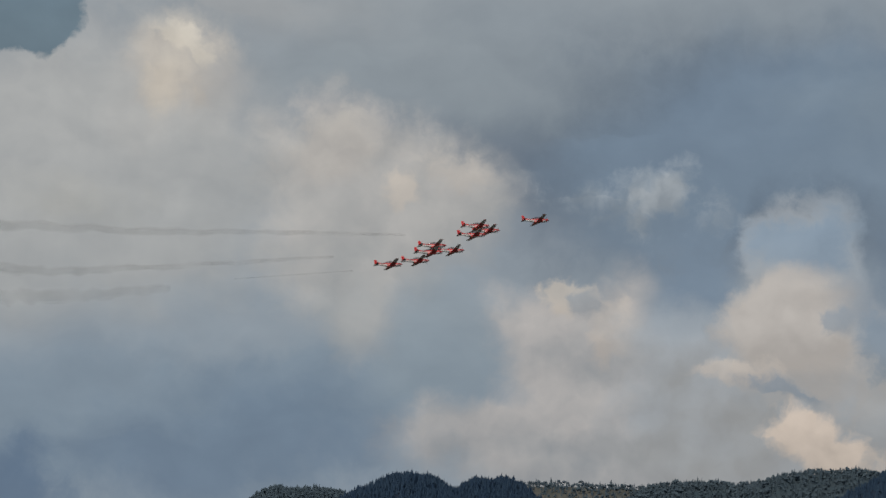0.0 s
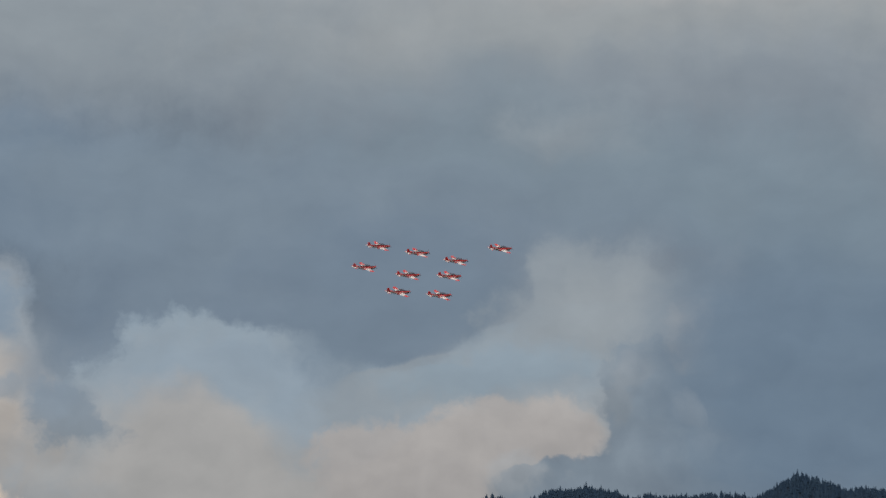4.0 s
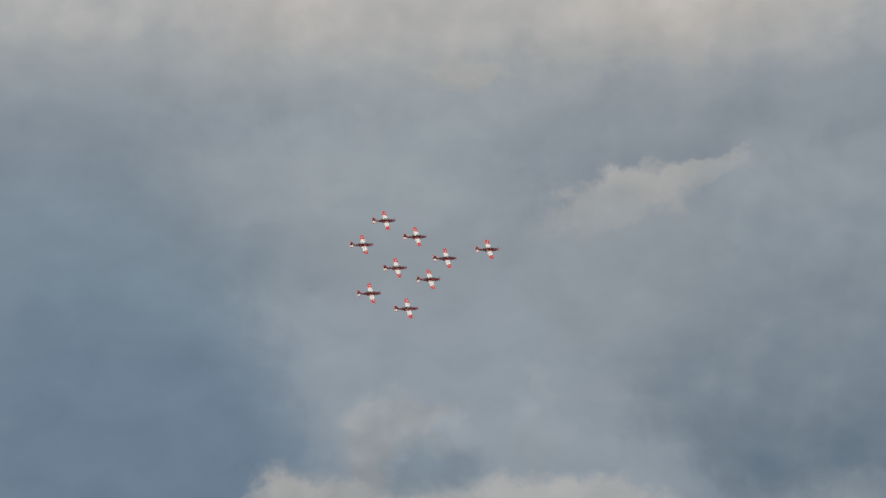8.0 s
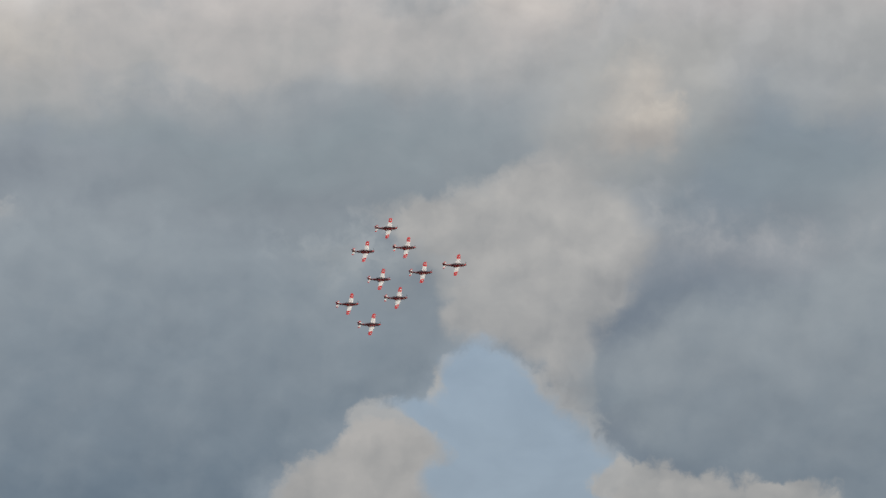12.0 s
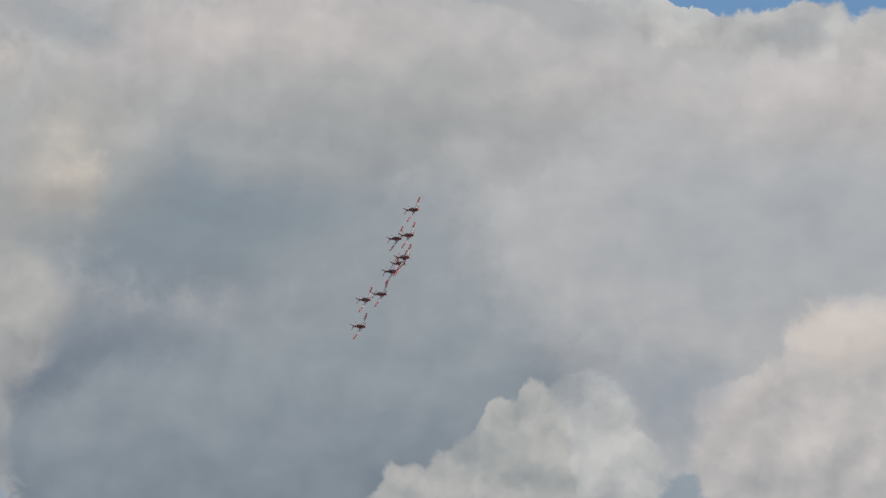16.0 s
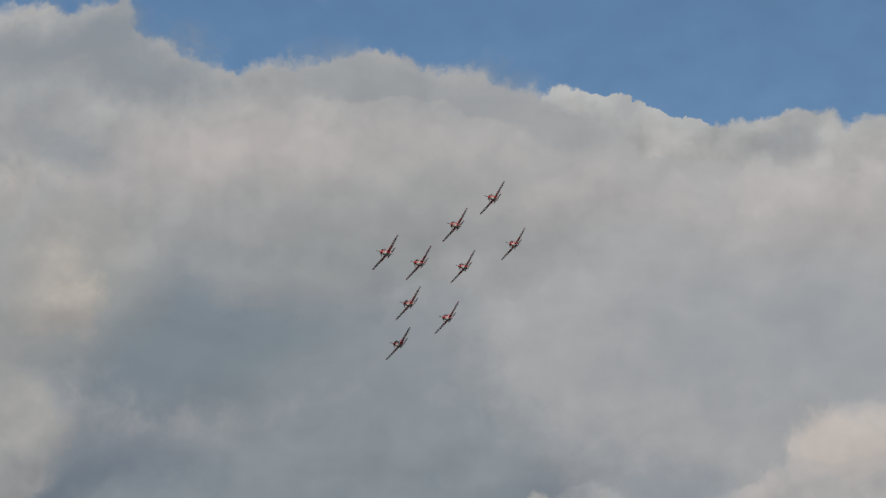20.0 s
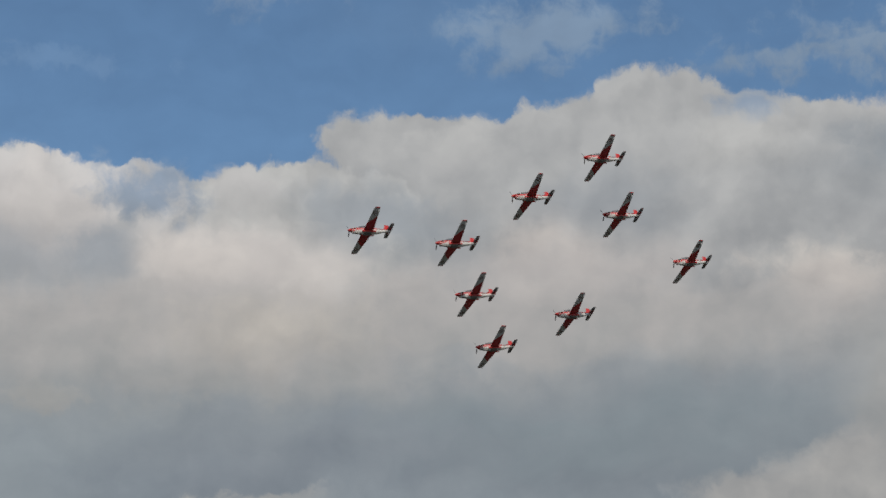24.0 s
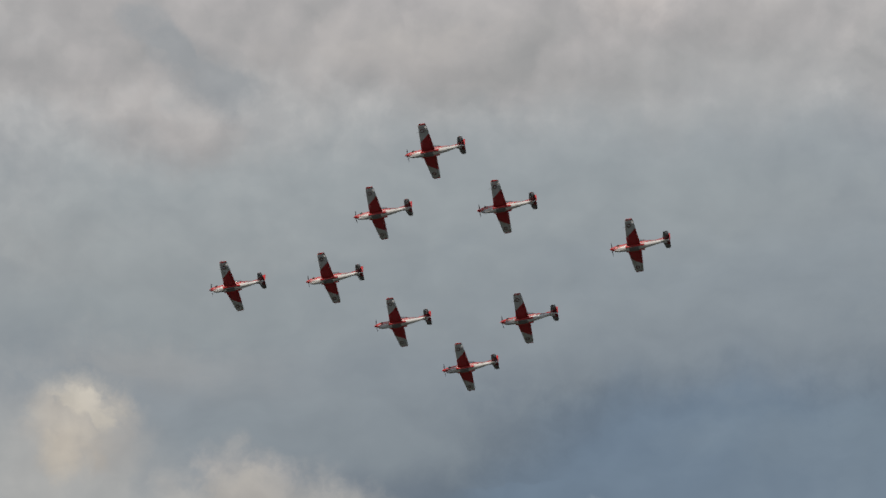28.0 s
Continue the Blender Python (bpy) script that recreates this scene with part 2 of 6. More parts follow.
heap(39.33, 17.93, 4.41, 3.04, (0.565, 0.551, 0.544), (0.396, 0.405, 0.411), 0.26, .45, 1, [86, 86, 86, 89, 96, 101, 92, 87, 87, 89, 96, 99, 96, 97, 102, 101, 97, 97, 99, 101, 97, 82, 71, 76, 72, 78, 95, 119, 121, 108, 96, 89])
heap(46.34, 17.84, 3.24, 2.61, (0.513, 0.512, 0.502), (0.386, 0.394, 0.400), 0.26, .4, .97, [90, 102, 100, 111, 95, 89, 94, 90, 90, 99, 100, 110, 95, 95, 87, 100, 99, 90])
heap(3.87, 20.49, 21.68, 7.27, (0.560, 0.552, 0.541), (0.388, 0.403, 0.420), 0.43, .35, 1, [77, 78, 80, 82, 82, 84, 88, 94, 84, 78, 73, 71, 71, 73, 76, 81, 87, 95, 103, 101, 102, 101, 99, 99, 93, 83, 46, 44, 44, 47, 51, 59, 70, 83, 95, 101, 110, 102, 97, 95, 93, 86, 81, 78])
hang_sheet()
cloud_sheet("shaded bases of the towers")
heap(71.14, 16.98, 6.69, 1.76, (0.537, 0.497, 0.483), (0.474, 0.443, 0.437), 2.43, .3, .85, [94, 76, 62, 57, 59, 69, 96, 121, 102, 84, 70, 60, 59, 65, 82, 102, 110, 101])
heap(82.05, 12.20, 4.40, 1.88, (0.362, 0.380, 0.403), (0.351, 0.375, 0.403), 2.57, .1, .6, [96, 110, 102, 99, 115, 108, 96, 115, 97, 97, 113, 113])
heap(67.41, 7.76, 8.90, 3.40, (0.176, 0.213, 0.261), (0.110, 0.144, 0.192), 2.86, .1, .96, [79, 85, 93, 94, 101, 98, 105, 81, 74, 82, 104, 99, 92, 82, 92, 100, 103, 84])
heap(53.17, 13.03, 7.29, 2.50, (0.226, 0.260, 0.289), (0.197, 0.231, 0.263), 2.15, .1, .85, [74, 84, 98, 98, 85, 95, 94, 95, 68, 81, 115, 86])
heap(68.70, 12.90, 4.78, 2.18, (0.293, 0.319, 0.343), (0.259, 0.286, 0.318), 2.15, .15, .7, [94, 111, 96, 96, 100, 108, 87, 94, 109, 99, 98, 101])
heap(50.81, 11.96, 13.46, 3.49, (0.295, 0.325, 0.350), (0.177, 0.210, 0.247), 2.86, .12, .9, [99, 105, 105, 95, 94, 92, 103, 96, 95, 95, 100, 121, 105, 96, 79, 74, 104, 106])
heap(39.00, 12.33, 13.69, 3.16, (0.292, 0.322, 0.352), (0.171, 0.203, 0.244), 2.86, .12, .92, [92, 96, 115, 112, 101, 97, 104, 106, 98, 100, 105, 126, 102, 84, 93, 112, 122, 100])
heap(25.16, 11.65, 10.65, 3.74, (0.288, 0.318, 0.347), (0.170, 0.206, 0.252), 3.00, .12, .9, [92, 96, 116, 103, 100, 92, 96, 91, 92, 99, 103, 122, 98, 91, 91, 94, 101, 99])
heap(13.63, 12.87, 13.92, 5.94, (0.316, 0.348, 0.380), (0.131, 0.165, 0.218), 3.43, .12, .95, [98, 103, 124, 105, 95, 96, 105, 126, 104, 99, 106, 114, 106, 96, 101, 107, 117, 105])
heap(2.02, 21.31, 13.80, 2.62, (0.447, 0.424, 0.423), (0.383, 0.381, 0.381), 2.29, .3, .9, [96, 101, 123, 69, 80, 98, 102, 111, 106, 98, 104, 100, 91, 95, 94, 103, 110, 103])
heap(-6.94, 15.06, 3.80, 1.36, (0.393, 0.397, 0.392), (0.362, 0.370, 0.376), 2.00, .35, .8, [79, 75, 84, 81, 107, 99, 88, 77, 70, 86, 98, 114])
heap(9.34, 10.28, 8.82, 4.37, (0.161, 0.201, 0.245), (0.101, 0.137, 0.185), 3.72, .1, .95, [94, 105, 101, 99, 89, 88, 98, 87, 81, 82, 87, 105, 115, 93, 82, 77, 80, 86])
hang_sheet()
cloud_sheet("lit and shaded flanks")
heap(73.74, 18.78, 4.52, 1.90, (0.303, 0.329, 0.359), (0.332, 0.354, 0.375), 1.29, .1, .55, [23, 15, 12, 11, 12, 15, 26, 114, 62, 43, 35, 29, 27, 29, 35, 57, 92, 96])
heap(64.51, 20.23, 3.21, 1.17, (0.250, 0.291, 0.338), (0.303, 0.334, 0.364), 1.14, .2, .85, [84, 80, 59, 51, 51, 63, 100, 113, 84, 60, 55, 57, 67, 90, 82, 74, 88, 102])
heap(82.62, 16.60, 0.97, 0.53, (0.322, 0.344, 0.370), (0.322, 0.344, 0.370), 0.63, .3, .6, [79, 81, 72, 85, 93, 98, 82, 74, 82, 76, 94, 97])
heap(83.19, 15.10, 3.18, 1.12, (0.524, 0.491, 0.481), (0.462, 0.443, 0.441), 1.57, .35, .8, [84, 79, 75, 94, 113, 94, 76, 83, 88, 86, 99, 110])
heap(63.68, 18.01, 1.08, 0.63, (0.294, 0.329, 0.359), (0.294, 0.329, 0.359), 0.86, .1, .7, [76, 86, 86, 96, 86, 93, 84, 75, 91, 88, 93, 90])
heap(69.20, 16.97, 0.55, 0.51, (0.511, 0.466, 0.448), (0.474, 0.443, 0.432), 0.57, .1, .5, [82, 91, 81, 98, 87, 92, 70, 73, 105, 94, 81, 70])
heap(61.74, 14.81, 1.50, 2.65, (0.405, 0.414, 0.414), (0.394, 0.403, 0.408), 1.57, .1, .6, [84, 80, 104, 81, 85, 87, 98, 88, 70, 74, 111, 89])
heap(66.78, 13.01, 3.02, 1.67, (0.210, 0.251, 0.294), (0.196, 0.235, 0.280), 1.86, .2, .9, [90, 97, 106, 94, 97, 87, 98, 97, 99, 95, 91, 98])
heap(71.89, 12.44, 2.09, 1.60, (0.276, 0.310, 0.338), (0.258, 0.296, 0.328), 1.86, .1, .55, [95, 108, 89, 94, 91, 115, 96, 101, 89, 98, 93, 107])
heap(63.57, 13.93, 0.74, 0.82, (0.511, 0.479, 0.474), (0.462, 0.443, 0.441), 0.86, .35, .9, [92, 90, 92, 93, 95, 87, 85, 99, 93, 92, 96, 86])
heap(65.71, 12.64, 1.31, 1.16, (0.209, 0.250, 0.302), (0.216, 0.258, 0.307), 1.57, .15, .75, [76, 87, 113, 99, 88, 87, 94, 90, 109, 92, 103, 89])
heap(68.94, 14.55, 1.46, 0.39, (0.405, 0.408, 0.403), (0.405, 0.408, 0.403), 0.71, .2, .55, [93, 104, 89, 97, 106, 115, 98, 94, 86, 98, 109, 111])
heap(73.67, 14.28, 2.07, 0.68, (0.405, 0.408, 0.408), (0.394, 0.403, 0.408), 0.86, .2, .5, [72, 48, 44, 54, 92, 84, 53, 48, 59, 63, 89, 89])
heap(78.79, 7.86, 1.47, 1.39, (0.302, 0.333, 0.369), (0.275, 0.309, 0.353), 0.86, .2, .7, [71, 70, 93, 93, 74, 52, 66, 96, 89, 74, 74, 94])
heap(83.09, 9.36, 1.22, 0.70, (0.621, 0.558, 0.512), (0.565, 0.511, 0.477), 0.86, .2, .8, [98, 110, 95, 97, 98, 107, 95, 101, 102, 97, 99, 101])
heap(80.28, 7.71, 0.83, 0.60, (0.513, 0.480, 0.464), (0.463, 0.443, 0.441), 0.86, .3, .6, [75, 103, 112, 79, 67, 76, 90, 99, 106, 91, 77, 73])
heap(58.48, 21.50, 0.66, 0.35, (0.189, 0.300, 0.465), (0.189, 0.300, 0.465), 0.51, 0, .6, [80, 85, 78, 87, 85, 95, 81, 71, 83, 89, 82, 101])
heap(52.87, 18.19, 1.15, 0.70, (0.627, 0.585, 0.548), (0.559, 0.519, 0.494), 1.14, .45, .8, [96, 99, 101, 92, 79, 83, 91, 94, 112, 85, 85, 78])
heap(60.31, 17.08, 1.87, 0.62, (0.627, 0.585, 0.537), (0.533, 0.500, 0.480), 1.14, .45, .8, [91, 91, 98, 95, 90, 93, 89, 99, 94, 98, 87, 96])
heap(49.38, 16.89, 1.22, 0.66, (0.495, 0.470, 0.454), (0.471, 0.446, 0.435), 0.86, .2, .6, [81, 92, 108, 79, 78, 85, 87, 100, 97, 86, 79, 95])
heap(62.09, 19.48, 2.61, 1.02, (0.321, 0.343, 0.363), (0.312, 0.333, 0.358), 1.72, .2, .5, [81, 77, 98, 90, 102, 85, 84, 91, 86, 95, 88, 109])
heap(61.31, 13.04, 3.66, 1.66, (0.414, 0.401, 0.398), (0.361, 0.364, 0.363), 0.80, .3, .8, [35, 57, 120, 84, 39, 29, 26, 26, 29, 38, 67, 112, 109, 9, 8, 9, 10, 16])
heap(44.60, 17.04, 2.98, 1.60, (0.659, 0.623, 0.596), (0.602, 0.568, 0.541), 1.29, .22, .9, [97, 93, 86, 97, 85, 94, 96, 105, 83, 79, 96, 102])
heap(39.32, 18.57, 1.95, 1.37, (0.588, 0.561, 0.545), (0.498, 0.478, 0.472), 0.86, .22, .8, [84, 95, 104, 99, 89, 102, 95, 103, 96, 90, 97, 100])
heap(41.70, 17.87, 0.61, 0.89, (0.353, 0.376, 0.398), (0.373, 0.392, 0.409), 0.63, .2, .55, [81, 81, 94, 94, 81, 70, 82, 92, 86, 93, 78, 86])
heap(53.38, 17.27, 2.90, 1.08, (0.549, 0.515, 0.495), (0.486, 0.460, 0.454), 1.43, .22, .75, [94, 103, 97, 91, 88, 90, 87, 114, 95, 97, 82, 92])
heap(60.50, 16.99, 1.22, 0.63, (0.549, 0.509, 0.484), (0.498, 0.466, 0.451), 1.00, .22, .65, [83, 87, 89, 93, 83, 78, 98, 86, 96, 84, 78, 97])
heap(59.24, 11.77, 3.14, 1.23, (0.363, 0.371, 0.376), (0.314, 0.335, 0.355), 0.63, .3, .8, [87, 82, 81, 93, 70, 72, 77, 79, 96, 83, 65, 66])
heap(46.86, 11.52, 0.81, 0.58, (0.333, 0.345, 0.360), (0.304, 0.325, 0.350), 0.51, .3, .7, [93, 88, 90, 77, 88, 78, 75, 96, 101, 77, 67, 77])
heap(39.18, 13.80, 1.11, 0.49, (0.323, 0.340, 0.360), (0.286, 0.311, 0.340), 0.71, .25, .7, [86, 98, 81, 82, 113, 94, 95, 87, 87, 84, 97, 101])
heap(35.44, 22.16, 1.66, 0.85, (0.306, 0.363, 0.430), (0.325, 0.374, 0.430), 0.73, .3, .75, [99, 104, 84, 76, 76, 84, 101, 111, 92, 88, 95, 118, 77, 58, 52, 109, 103, 103], 0.8)
heap(31.36, 22.65, 0.71, 0.44, (0.288, 0.353, 0.436), (0.306, 0.369, 0.436), 0.86, .25, .6, [93, 89, 115, 85, 85, 100, 84, 95, 95, 93, 87, 87], 0.8)
heap(32.89, 21.18, 2.13, 1.46, (0.297, 0.363, 0.436), (0.335, 0.379, 0.424), 1.30, .3, .75, [68, 53, 54, 75, 101, 95, 67, 64, 68, 71, 92, 110], 0.8)
heap(30.92, 21.12, 0.42, 0.35, "blue", "blue", 0.49, 0, .55, [82, 85, 93, 85, 80, 69, 79, 95, 80, 89, 80, 70])
heap(34.01, 20.00, 0.64, 0.54, "blue", "blue", 0.63, 0, .6, [94, 87, 90, 89, 74, 74, 77, 114, 85, 83, 74, 76])
heap(32.48, 17.12, 5.37, 1.54, (0.565, 0.531, 0.516), (0.476, 0.451, 0.450), 1.14, .22, .9, [95, 94, 55, 42, 41, 56, 112, 103, 80, 72, 72, 74, 72, 71, 79, 79, 84, 98])
heap(38.75, 16.97, 2.72, 1.61, (0.365, 0.389, 0.417), (0.335, 0.362, 0.395), 1.29, .2, .7, [74, 76, 92, 83, 84, 96, 84, 78, 73, 83, 98, 94])
heap(32.28, 19.59, 2.63, 1.33, (0.365, 0.389, 0.411), (0.375, 0.394, 0.411), 1.29, .2, .6, [87, 88, 80, 80, 86, 114, 84, 79, 78, 98, 85, 99])
heap(44.71, 17.44, 2.97, 1.36, (0.619, 0.584, 0.558), (0.526, 0.499, 0.489), 1.43, .22, .9, [83, 99, 112, 86, 69, 74, 99, 108, 94, 88, 79, 89])
heap(38.02, 19.58, 2.63, 1.18, (0.619, 0.598, 0.587), (0.539, 0.518, 0.512), 0.86, .22, .7, [65, 63, 53, 53, 72, 108, 79, 42, 35, 44, 109, 92])
heap(49.75, 18.55, 1.68, 0.90, (0.315, 0.342, 0.373), (0.325, 0.352, 0.378), 0.86, .15, .5, [81, 82, 80, 82, 112, 88, 92, 83, 76, 90, 91, 109])
heap(39.78, 13.95, 0.72, 0.41, (0.344, 0.362, 0.384), (0.325, 0.347, 0.373), 0.51, .25, .8, [83, 76, 87, 76, 89, 94, 91, 71, 75, 95, 82, 95])
heap(25.76, 19.14, 4.65, 1.62, (0.270, 0.299, 0.332), (0.288, 0.318, 0.347), 1.57, .2, .75, [83, 87, 108, 63, 53, 54, 68, 112, 88, 63, 57, 59])
heap(32.29, 17.47, 3.18, 1.50, (0.583, 0.548, 0.527), (0.504, 0.471, 0.461), 1.57, .22, .8, [90, 79, 92, 88, 109, 85, 79, 80, 98, 95, 90, 88])
heap(23.73, 14.85, 0.68, 0.48, (0.420, 0.418, 0.413), (0.387, 0.396, 0.396), 0.80, .25, .6, [88, 82, 100, 82, 89, 80, 90, 86, 88, 87, 75, 86])
heap(10.67, 23.26, 2.22, 0.84, (0.297, 0.354, 0.426), (0.316, 0.364, 0.420), 1.00, .2, .75, [75, 65, 61, 74, 114, 110, 70, 64, 62, 78, 101, 107])
heap(5.62, 23.49, 3.31, 0.89, (0.356, 0.380, 0.408), (0.356, 0.386, 0.414), 1.43, .15, .7, [75, 77, 69, 51, 89, 110, 66, 59, 66, 81, 95, 100])
heap(7.62, 21.94, 1.45, 0.98, (0.659, 0.608, 0.581), (0.560, 0.525, 0.514), 1.00, .45, .8, [87, 78, 95, 91, 93, 90, 95, 83, 91, 90, 96, 96])
heap(3.55, 21.92, 1.29, 0.85, (0.507, 0.486, 0.479), (0.482, 0.467, 0.465), 0.86, .3, .6, [86, 72, 81, 87, 74, 83, 76, 92, 80, 81, 73, 82])
heap(11.84, 21.70, 1.41, 0.72, (0.546, 0.525, 0.512), (0.494, 0.480, 0.477), 0.86, .3, .65, [81, 72, 85, 89, 84, 93, 74, 80, 91, 87, 81, 93])
heap(17.98, 21.70, 1.55, 0.97, (0.644, 0.622, 0.610), (0.546, 0.525, 0.524), 0.86, .5, .8, [87, 80, 100, 85, 87, 105, 87, 88, 82, 99, 92, 97])
heap(18.83, 21.53, 0.40, 0.44, (0.356, 0.380, 0.408), (0.356, 0.380, 0.408), 0.37, .3, .55, [81, 75, 94, 86, 101, 90, 83, 92, 78, 89, 94, 105])
heap(21.44, 21.89, 1.18, 0.88, (0.546, 0.532, 0.524), (0.494, 0.486, 0.475), 0.80, .4, .6, [75, 71, 91, 81, 91, 110, 84, 72, 68, 88, 99, 111])
heap(9.65, 19.24, 3.70, 1.00, (0.410, 0.420, 0.426), (0.388, 0.403, 0.414), 1.72, .15, .6, [92, 101, 101, 98, 83, 88, 94, 95, 104, 91, 97, 81])
heap(23.43, 14.48, 4.39, 1.01, (0.410, 0.414, 0.414), (0.367, 0.380, 0.391), 1.14, .25, .65, [91, 93, 85, 93, 76, 80, 72, 84, 109, 75, 68, 70])
heap(2.49, 15.54, 12.27, 3.00, (0.324, 0.360, 0.376), (0.305, 0.341, 0.360), 2.86, .12, .8, [98, 104, 127, 107, 98, 99, 102, 117, 105, 99, 106, 115, 107, 99, 99, 108, 110, 105])
heap(1.10, 20.57, 2.49, 0.68, (0.494, 0.469, 0.449), (0.447, 0.429, 0.423), 1.29, .2, .6, [95, 90, 100, 77, 80, 71, 75, 94, 107, 75, 67, 68])
heap(-4.95, 18.65, 2.37, 0.98, (0.459, 0.435, 0.425), (0.414, 0.397, 0.394), 1.57, .35, .8, [79, 72, 83, 94, 111, 98, 89, 77, 73, 92, 109, 99])
heap(-4.24, 20.11, 2.18, 1.28, (0.287, 0.317, 0.340), (0.296, 0.321, 0.345), 0.86, .15, .6, [31, 24, 25, 35, 104, 84, 28, 19, 18, 22, 112, 65])
heap(-3.99, 12.44, 3.85, 0.89, (0.362, 0.365, 0.365), (0.333, 0.345, 0.355), 1.14, .2, .6, [69, 56, 52, 65, 104, 90, 59, 56, 56, 77, 97, 103])
heap(-7.04, 10.25, 1.84, 1.43, (0.482, 0.440, 0.404), (0.414, 0.386, 0.368), 0.86, .35, .75, [87, 83, 108, 94, 102, 79, 86, 95, 102, 90, 90, 93])
heap(-2.34, 9.35, 1.83, 0.91, (0.414, 0.391, 0.381), (0.362, 0.355, 0.345), 0.71, .3, .7, [91, 74, 74, 100, 85, 97, 80, 72, 81, 85, 94, 86])
heap(28.54, 11.77, 12.84, 2.48, (0.236, 0.276, 0.317), (0.183, 0.225, 0.274), 2.43, .12, .7, [97, 102, 124, 113, 94, 87, 87, 95, 106, 98, 103, 125, 110, 90, 84, 94, 99, 104])
heap(31.21, 17.58, 1.86, 1.12, (0.625, 0.596, 0.579), (0.569, 0.541, 0.525), 1.29, .2, .8, [99, 106, 100, 89, 86, 89, 89, 103, 111, 90, 88, 81])
heap(35.79, 16.78, 1.07, 1.40, (0.611, 0.575, 0.560), (0.556, 0.528, 0.512), 0.86, .2, .75, [80, 70, 75, 70, 89, 107, 75, 61, 67, 84, 93, 99])
heap(27.58, 16.57, 1.19, 0.81, (0.529, 0.509, 0.497), (0.467, 0.453, 0.450), 1.00, .22, .55, [84, 99, 106, 86, 88, 85, 80, 100, 95, 93, 89, 75])
heap(25.07, 16.77, 0.97, 0.63, (0.443, 0.453, 0.460), (0.398, 0.412, 0.424), 0.86, .5, .55, [90, 82, 99, 81, 89, 85, 82, 94, 84, 100, 80, 85])
heap(19.09, 21.13, 0.37, 0.29, (0.325, 0.348, 0.374), (0.306, 0.333, 0.363), 0.51, .3, .6, [92, 85, 89, 77, 78, 88, 81, 90, 79, 92, 78, 73])
heap(42.25, 19.47, 1.27, 0.64, (0.235, 0.321, 0.444), (0.277, 0.345, 0.432), 0.71, .4, .8, [94, 90, 87, 64, 91, 103, 93, 77, 85, 88, 96, 90], 0.8)
heap(48.10, 18.86, 1.62, 0.93, (0.314, 0.350, 0.392), (0.323, 0.355, 0.387), 1.14, .3, .65, [84, 85, 77, 92, 94, 111, 84, 82, 81, 83, 96, 108])
heap(40.97, 17.60, 0.82, 0.86, (0.314, 0.350, 0.392), (0.333, 0.360, 0.392), 0.86, .2, .75, [90, 92, 84, 95, 96, 105, 85, 93, 88, 87, 98, 103])
heap(39.22, 18.95, 0.99, 0.81, (0.673, 0.644, 0.622), (0.575, 0.548, 0.532), 0.71, .22, .65, [86, 113, 88, 83, 77, 95, 91, 98, 89, 97, 79, 86])
heap(44.85, 19.47, 0.82, 0.54, (0.562, 0.548, 0.547), (0.474, 0.472, 0.468), 0.57, .22, .65, [95, 80, 78, 98, 81, 89, 89, 85, 83, 77, 94, 87])
heap(50.37, 20.63, 1.18, 0.55, (0.536, 0.535, 0.525), (0.450, 0.454, 0.462), 0.66, .22, .7, [85, 89, 104, 99, 81, 87, 92, 89, 100, 90, 99, 85])
heap(43.38, 17.56, 1.28, 0.72, (0.688, 0.644, 0.606), (0.630, 0.588, 0.557), 1.00, .2, .6, [83, 85, 102, 96, 89, 87, 93, 85, 103, 91, 101, 91])
heap(46.62, 17.05, 1.11, 0.85, (0.659, 0.623, 0.590), (0.588, 0.554, 0.528), 1.00, .2, .5, [86, 84, 99, 84, 96, 89, 86, 92, 88, 93, 85, 103])
heap(58.42, 20.57, 1.29, 0.68, (0.498, 0.497, 0.486), (0.439, 0.443, 0.444), 0.86, .5, .6, [91, 99, 93, 95, 87, 105, 92, 98, 89, 90, 99, 94])
heap(54.64, 19.19, 1.73, 0.82, (0.323, 0.350, 0.381), (0.314, 0.340, 0.371), 1.29, .2, .6, [95, 104, 88, 88, 95, 99, 94, 99, 87, 99, 90, 109])
heap(49.79, 15.43, 2.02, 0.93, (0.304, 0.335, 0.365), (0.286, 0.321, 0.355), 1.29, .2, .55, [96, 105, 93, 94, 85, 99, 93, 110, 91, 100, 84, 95])
hang_sheet()
cloud_sheet("south-west clouds and the bright bluff")
heap(-9.57, 7.95, 5.10, 3.86, (0.392, 0.396, 0.389), (0.372, 0.385, 0.389), 2.72, .3, .9, [92, 104, 109, 90, 91, 103, 99, 103, 105, 99, 93, 110])
heap(-0.40, 11.32, 5.01, 1.55, (0.264, 0.300, 0.330), (0.256, 0.296, 0.325), 2.00, .1, .8, [99, 98, 94, 88, 104, 92, 79, 91, 107, 97, 91, 88])
heap(8.35, 9.57, 5.54, 3.26, (0.164, 0.223, 0.297), (0.177, 0.235, 0.302), 2.15, .1, .9, [78, 106, 109, 108, 54, 48, 49, 62, 88, 87, 98, 99, 101, 78, 71, 63, 61, 66])
heap(-1.96, 7.31, 3.40, 3.82, (0.445, 0.427, 0.404), (0.362, 0.370, 0.369), 1.57, .35, .85, [78, 75, 76, 78, 75, 75, 81, 99, 97, 76, 64, 59, 57, 59, 67, 81, 97, 102, 98, 91, 83, 72, 66, 62, 59, 70, 75, 77, 77, 99, 97, 85])
heap(-1.13, 8.05, 0.57, 0.57, (0.576, 0.507, 0.431), (0.514, 0.461, 0.409), 0.49, .3, .55, [85, 69, 75, 93, 81, 95, 78, 82, 79, 78, 87, 88])
